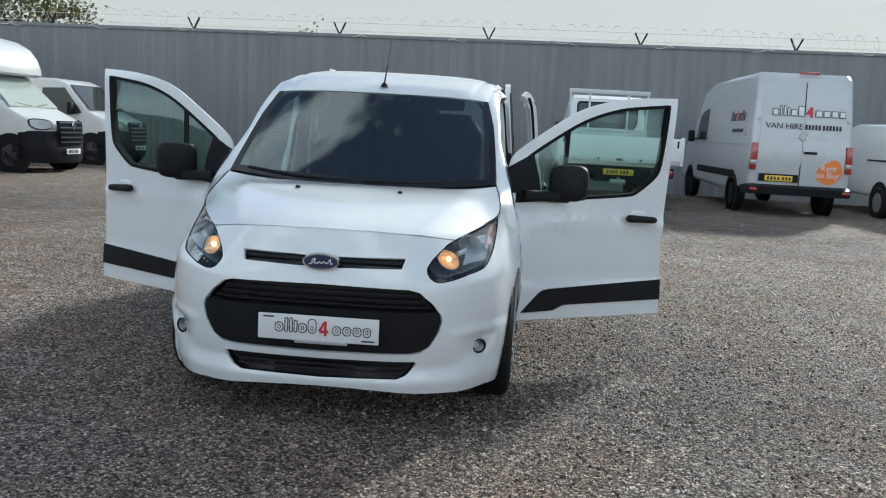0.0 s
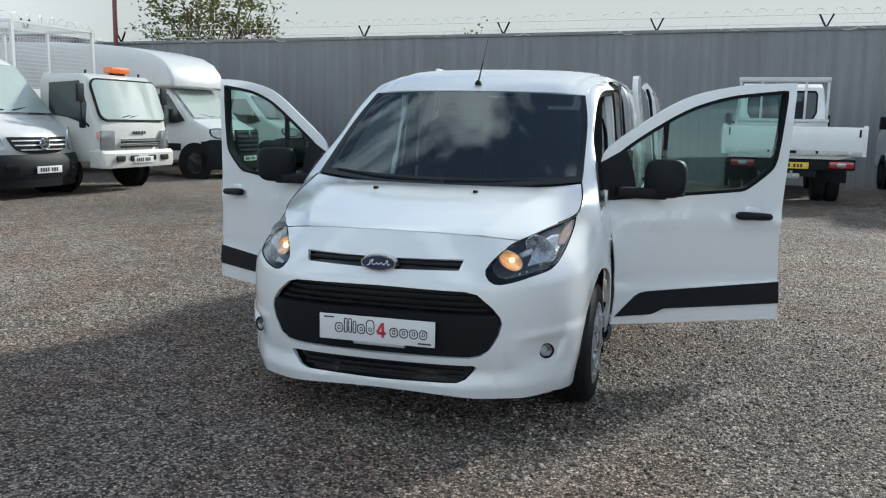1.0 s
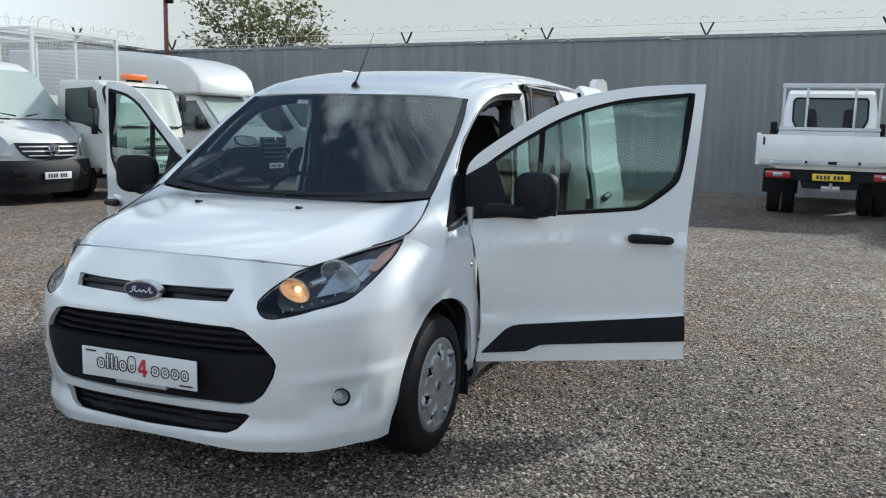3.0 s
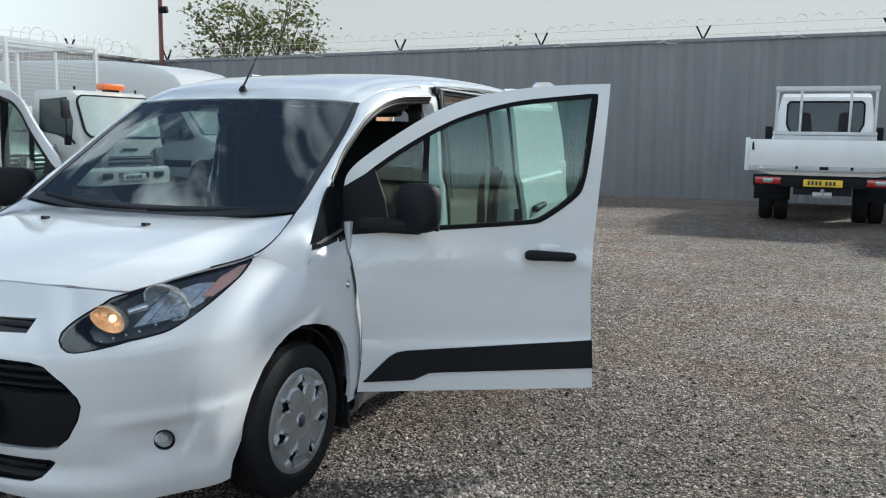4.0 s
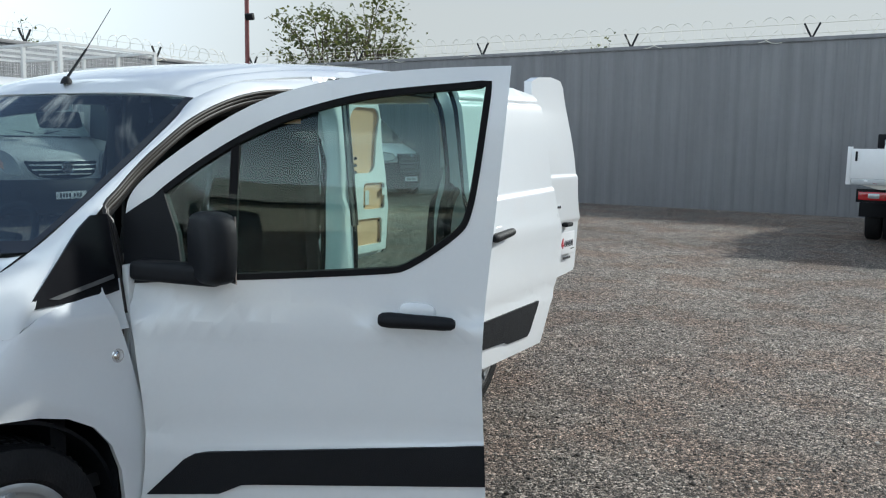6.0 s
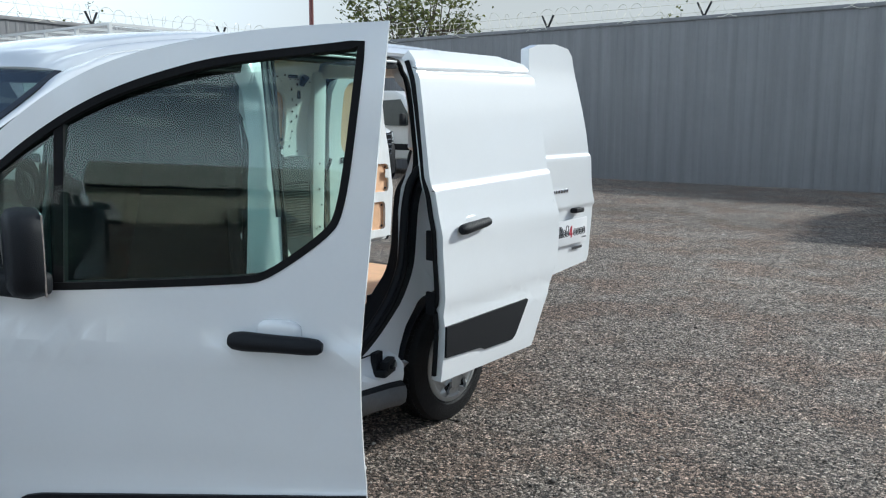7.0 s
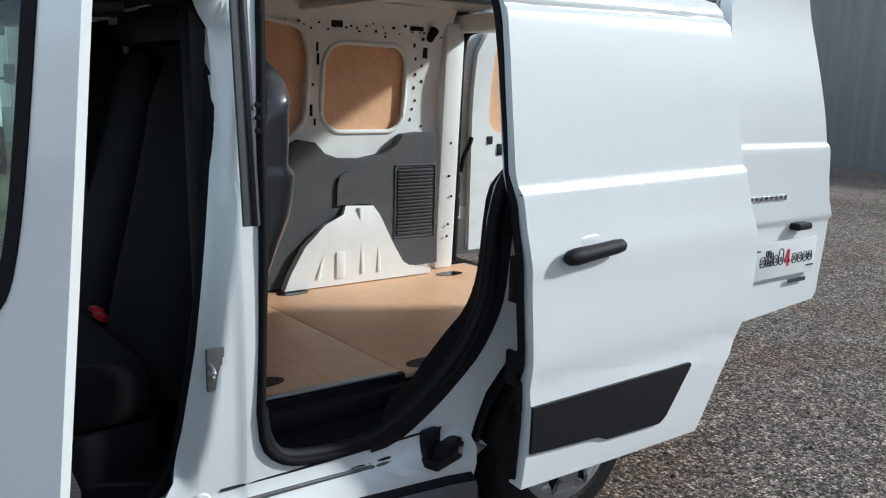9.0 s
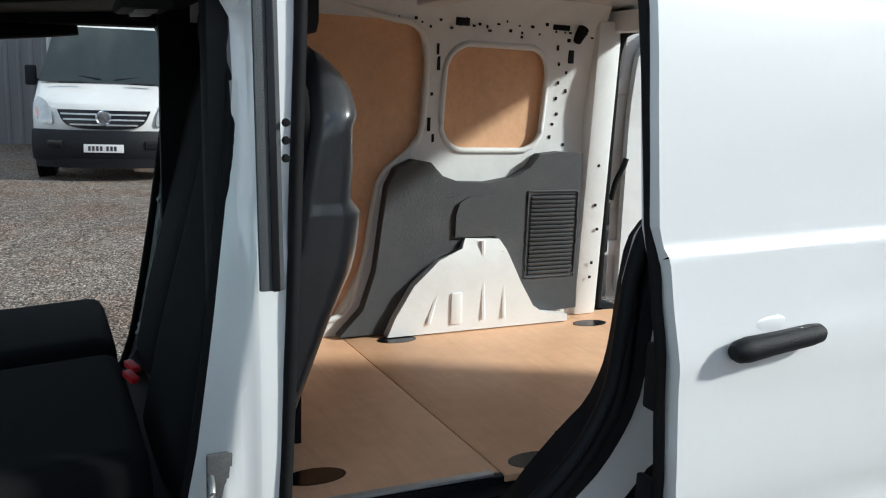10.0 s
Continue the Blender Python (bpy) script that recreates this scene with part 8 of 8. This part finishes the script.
    for w in (0.14, 0.14, 0.14, 0.13):
        skin("mark_bar", [(x, 2.07), (x + w, 2.07), (x + w, 2.21), (x, 2.21)], lambda a, z: rear(a, z, 0.016), INK, v, out=(0, -1, 0), thick=0.004, step=0.4)
        skin("mark_fill", [(x + 0.02, 2.088), (x + w - 0.012, 2.088), (x + w - 0.012, 2.195), (x + 0.02, 2.195)], lambda a, z: rear(a, z, 0.020), STICKER, v, out=(0, -1, 0), thick=0.003, step=0.4)
        x += w + 0.02
    text_part("lettering", "VAN HIRE", 0.17, INK, v, pose(-0.40, 0.015, 1.86, 90 - 3, 0, 0))
    for k in range(11):
        skin("number_bar", [(0.02 + 0.066 * k + (0.02 if k > 4 else 0), 1.81), (0.065 + 0.066 * k + (0.02 if k > 4 else 0), 1.81), (0.065 + 0.066 * k + (0.02 if k > 4 else 0), 1.91), (0.02 + 0.066 * k + (0.02 if k > 4 else 0), 1.91)], lambda a, z: rear(a, z, 0.016), INK, v, out=(0, -1, 0), thick=0.004, step=0.4)
    skin("orange_mark", smooth_loop([(0.36, 0.80), (0.62, 0.70), (0.82, 0.86), (0.84, 1.05), (0.70, 1.22), (0.50, 1.14), (0.34, 0.98)], 36), lambda a, z: rear(a, z, 0.006), INK_ORANGE, v, out=(0, -1, 0), thick=0.004, step=0.3)
    for wd, z in (("Rent", 1.04), ("to Buy", 0.90)):
        text_part("lettering", wd, 0.17, STICKER, v, pose(0.56, -0.034, z, 91, 0, 0))
    for s in (-1,):
        for k in range(8):
            y0 = 0.75 + 0.14 * k
            skin("mark_bar", [(y0, 1.95), (y0 + 0.10, 1.95), (y0 + 0.10, 2.12 + 0.05 * (k % 3 == 1)), (y0, 2.12 + 0.05 * (k % 3 == 1))], lambda y, z: (s * (1.03 * lean(z) + 0.006), y, z), INK_RED if k == 4 else INK, v, out=(s, 0, 0), thick=0.004, step=0.4)
        skin("mark_bar", [(0.75, 1.70), (1.6, 1.70), (1.6, 1.78), (0.75, 1.78)], lambda y, z: (s * (1.03 * lean(z) + 0.006), y, z), INK, v, out=(s, 0, 0), thick=0.004, step=0.4)
    return v


high_roof_van(pose(6.97, 14.18, 0, 0, 0, 0.0))


def small_van(m):
    v = thing("small_panel_van", "white panel van parked beside the silver van", "van", m, "vehicles by the north wall")
    lean = lambda z: 1.0 - 0.15 * sstep((z - 1.1) / 1.0)  # noqa: E731
    part("body", prism([(0.05, 0.45), (0.0, 1.0), (0.08, 1.9), (0.22, 2.04), (2.9, 2.08), (3.6, 1.95), (4.3, 1.30), (5.0, 1.10), (5.1, 0.45)], 0.98, lean, 0.10, 4), WHITE, v)
    part("side_rail", one_box((0.02, 1.3, 0.04), (-0.985, 1.15, 1.25), bevel=0.006), BLACK, v)
    part("bumper", prism([(-0.08, 0.40), (-0.08, 0.62), (0.4, 0.62), (0.4, 0.36)], 0.98, None, 0.05), BLACK, v)
    for s in (1, -1):
        part("tail_lamp", one_box((0.12, 0.12, 0.50), (s * 0.90, 0.02, 1.10), bevel=0.03), RED_LENS, v)
        arch_dark(v, s * 0.972, 1.05, 0.42)
        far_wheel(v, s * 0.90, 1.05, 0.34)
        far_wheel(v, s * 0.90, 4.1, 0.34)
        arch_dark(v, s * 0.972, 4.1, 0.42)
    return v


small_van(pose(10.18, 14.45, 0, 0, 0, 1.0))


# ---- street lamp, trees, building behind the camera ----
lamp = thing("lamp_post", "red-brown steel post with a small floodlight behind the wall corner", "lamp post", pose(-17.95, 22.15, -0.25))
part("post", one_rod((0, 0, 0), (0, 0, 7.4), 0.085, 0.075, 14), POLE_RED, lamp)
part("base_plate", one_box((0.3, 0.3, 0.03), (0, 0, 0.015), bevel=0.005), POLE_RED, lamp)
part("floodlight", one_box((0.30, 0.16, 0.22), (0.24, -0.12, 5.85), (25, 0, 15), bevel=0.03), BLACK, lamp)
part("bracket", one_rod((0, 0, 5.85), (0.16, -0.08, 5.85), 0.02), BLACK, lamp)


def tree(name, label, base, height, spread, leaves, seed, leaf=0.13, stems=5):
    rnd = random.Random(seed)
    t = thing(name, label, "tree", pose(*base))
    wood = bmesh.new()
    tips = []
    rod(wood, (0, 0, 0), (0.1, 0, height * 0.45), 0.16, 0.11, 10)
    for k in range(stems):
        a = 2 * math.pi * k / stems + rnd.uniform(-0.4, 0.4)
        p = Vector((0.1, 0, height * rnd.uniform(0.38, 0.46)))
        q = p + Vector((spread * 0.42 * math.cos(a), spread * 0.42 * math.sin(a), height * rnd.uniform(0.16, 0.30)))
        rod(wood, p, q, 0.075, 0.045, 8)
        for j in range(4):
            b = a + rnd.uniform(-1.1, 1.1)
            r = q + Vector((spread * rnd.uniform(0.15, 0.55) * math.cos(b), spread * rnd.uniform(0.15, 0.55) * math.sin(b), height * rnd.uniform(0.0, 0.24)))
            rod(wood, q, r, 0.035, 0.016, 6)
            for i in range(3):
                c = b + rnd.uniform(-1.3, 1.3)
                s = r + Vector((spread * rnd.uniform(0.08, 0.34) * math.cos(c), spread * rnd.uniform(0.08, 0.34) * math.sin(c), height * rnd.uniform(-0.06, 0.14)))
                rod(wood, r, s, 0.014, 0.006, 5)
                tips += [s, (r + s) / 2]
        tips.append(q)
    for k in range(9):
        p = Vector((0.1, 0, height * (0.45 + 0.05 * k)))
        rod(wood, p, p + Vector((0, 0, height * 0.05)), 0.07 - 0.006 * k, 0.064 - 0.006 * k, 7)
        for j in range(2):
            a = rnd.uniform(0, 6.28)
            q = p + Vector((math.cos(a), math.sin(a), rnd.uniform(0.1, 0.6))) * spread * rnd.uniform(0.18, 0.42) * (1.15 - 0.07 * k)
            rod(wood, p, q, 0.02, 0.008, 5)
            tips += [q, (p + q) / 2, q]
    part("trunk", wood, BARK, t)
    verts, faces = [], []
    for k in range(leaves):
        c = rnd.choice(tips) + Vector((rnd.gauss(0, 0.24), rnd.gauss(0, 0.24), rnd.gauss(0, 0.17))) * (spread / 2.6)
        m = Euler((rnd.uniform(-0.9, 0.9), rnd.uniform(-0.9, 0.9), rnd.uniform(0, 6.28))).to_matrix()
        s = leaf * rnd.uniform(0.6, 1.3)
        b = len(verts)
        verts += [c + m @ Vector(p) * s for p in ((-0.5, 0, 0), (-0.15, 0.32, 0.05), (0.5, 0, -0.06), (-0.15, -0.32, 0.05))]
        faces.append((b, b + 1, b + 2, b + 3))
    tagged(mesh_object("crown", verts, faces, LEAF, t, "loose crown of small green leaves", 0), kind="stuff")
    return t


tree("tree", "small leafy tree with open crown rising behind the wall", (-16.3, 25.6, 0), 6.6, 2.5, 3000, 21, 0.185, 8)
tree("tree", "low bushy treetop just showing over the wall", (-5.6, 25.0, 0), 4.0, 1.7, 1300, 8, 0.14)
tree("tree", "low bushy treetop just showing over the wall", (-20.4, 14.2, 0), 4.3, 1.3, 800, 9, 0.13)


def far_building():
    b = thing("warehouse", "pale beige clad warehouse with a low pitched roof", "building", pose(36.0, -30.0, 0))
    v, f = rib_sheet(70, 3.3, 0.5, 0.05)
    wall = mesh_object("front_wall", [(35 - x, 0.0 - y, z) for x, y, z in v], [q[::-1] for q in f], BUILDING, b, "", 0)
    rf = bmesh.new()
    pts = [(-36, 0.6, 3.4), (36, 0.6, 3.4), (35, -16, 7.9), (-35, -16, 7.9), (-36, -32, 3.4), (36, -32, 3.4)]
    vs = [rf.verts.new(p) for p in pts]
    rf.faces.new((vs[0], vs[1], vs[2], vs[3]))
    rf.faces.new((vs[3], vs[2], vs[5], vs[4]))
    rf.faces.new((vs[0], vs[3], vs[4]))
    rf.faces.new((vs[1], vs[5], vs[2]))
    rf.faces.new((vs[0], vs[4], vs[5], vs[1]))
    part("roof", rf, ROOF_SHEET, b, smooth=0)
    part("gutter", one_box((72, 0.25, 0.22), (0, 0.75, 3.35), bevel=0.03), BLACK, b)
    part("back_wall", one_box((70, 0.2, 3.3), (0, -31.5, 1.65)), BUILDING, b)
    for s in (1, -1):
        part("end_wall", one_box((0.2, 31.5, 3.3), (s * 35, -15.8, 1.65)), BUILDING, b)
    return b


far_building()


def plain_car(m, dark):
    c = thing("parked_car", "dark estate car parked by the warehouse" if dark else "white pickup parked by the warehouse", "car", m, "vehicles by the warehouse")
    lean = lambda z: 1.0 - 0.20 * sstep((z - 0.9) / 0.7)  # noqa: E731
    prof = [(0.05, 0.35), (0.0, 0.75), (0.9, 0.98), (1.7, 1.48), (3.4, 1.52), (4.4, 1.05), (4.5, 0.40)] if dark else [(0.05, 0.45), (0.0, 1.0), (1.0, 1.18), (1.7, 1.85), (3.0, 1.85), (3.1, 1.1), (5.2, 1.1), (5.2, 0.5)]
    part("body", prism(prof, 0.9, lean, 0.08), DARK_CAR if dark else WHITE_OLD, c)
    y0, z0, y1, z1 = (0.95, 1.0, 1.65, 1.45) if dark else (1.03, 1.2, 1.66, 1.80)
    plate("windscreen", strip(y0, z0, 0.78, y1, z1, 0.68, bow=0.04), (0, -1, 0.7), 0.02, FAR_GLASS, c)
    part("grille", one_box((1.0, 0.04, 0.16), (0, 0.0, 0.62 if dark else 0.80), bevel=0.02), BLACK, c)
    for s in (1, -1):
        part("headlight", one_box((0.30, 0.06, 0.13), (s * 0.68, 0.04, 0.70 if dark else 0.92), (0, 0, s * 15), bevel=0.03), LAMP, c)
        far_wheel(c, s * 0.82, 0.85, 0.32)
        far_wheel(c, s * 0.82, 3.6, 0.32)
        arch_dark(c, s * 0.89, 0.85, 0.38)
    return c


plain_car(pose(7.5, -23.0, 0, 0, 0, 180), True)
plain_car(pose(2.1, -23.5, 0, 0, 0, 180), False)
plain_car(pose(17.5, -23.0, 0, 0, 0, 180), False)
diamond_van(pose(0.95, -14.4, 0, 0, 0, 90), True)
diamond_van(pose(1.65, -17.4, 0, 0, 0, 90), True)


# ---- loose stones ----
def loose_stones():
    rs = np.random.RandomState(5)
    base = np.array([(1, 0, 0), (0.3, 0.9, 0.1), (-0.8, 0.5, 0), (-0.7, -0.6, 0.1), (0.4, -0.9, 0), (0.1, 0.1, 0.75), (0, 0, -0.5)])
    tri = [(0, 1, 5), (1, 2, 5), (2, 3, 5), (3, 4, 5), (4, 0, 5), (1, 0, 6), (2, 1, 6), (3, 2, 6), (4, 3, 6), (0, 4, 6)]
    n = 105000
    # thick near where one walks, thinning out
    ang, rad = rs.uniform(0, 2 * np.pi, n), np.abs(rs.normal(0, 1, n))
    cx, cy = 1.6 + 4.2 * rad * np.cos(ang), 1.2 + 4.6 * rad * np.sin(ang)
    size = np.clip(rs.lognormal(math.log(0.0050), 0.40, n), 0.003, 0.018)
    turn = rs.uniform(0, 2 * np.pi, n)
    jit = rs.uniform(0.72, 1.28, (n, 7, 3))
    p = base[None] * jit * size[:, None, None]
    c, s = np.cos(turn)[:, None], np.sin(turn)[:, None]
    x, y = p[:, :, 0] * c - p[:, :, 1] * s, p[:, :, 0] * s + p[:, :, 1] * c
    v = np.stack([x + cx[:, None], y + cy[:, None], p[:, :, 2] + 0.25 * size[:, None]], -1).reshape(-1, 3)
    f = (np.array(tri)[None] + 7 * np.arange(n)[:, None, None]).reshape(-1, 3)
    me = bpy.data.meshes.new("loose_stones")
    me.vertices.add(len(v))
    me.vertices.foreach_set("co", v.ravel())
    me.loops.add(3 * len(f))
    me.loops.foreach_set("vertex_index", f.ravel().astype(np.int32))
    me.polygons.add(len(f))
    me.polygons.foreach_set("loop_start", np.arange(0, 3 * len(f), 3, dtype=np.int32))
    me.update(calc_edges=True)
    me.validate()
    m = material("stone_chips", (0.2, 0.19, 0.17), 0.85, spread=0.2, scale=40)
    nn, ll = m.node_tree.nodes, m.node_tree.links
    geo, ramp = nn.new("ShaderNodeNewGeometry"), nn.new("ShaderNodeValToRGB")
    ramp.color_ramp.elements[0].color, ramp.color_ramp.elements[1].color = (0.035, 0.030, 0.026, 1), (0.62, 0.54, 0.46, 1)
    mid = ramp.color_ramp.elements.new(0.6)
    mid.color = (0.27, 0.225, 0.188, 1)
    ll.new(geo.outputs["Random Per Island"], ramp.inputs["Fac"])
    ll.new(ramp.outputs["Color"], nn["Principled BSDF"].inputs["Base Color"])
    me.materials.append(m)
    return tagged(new("loose_stones", me), "loose grey and brown stone chips over the yard", "gravel", kind="stuff")


loose_stones()
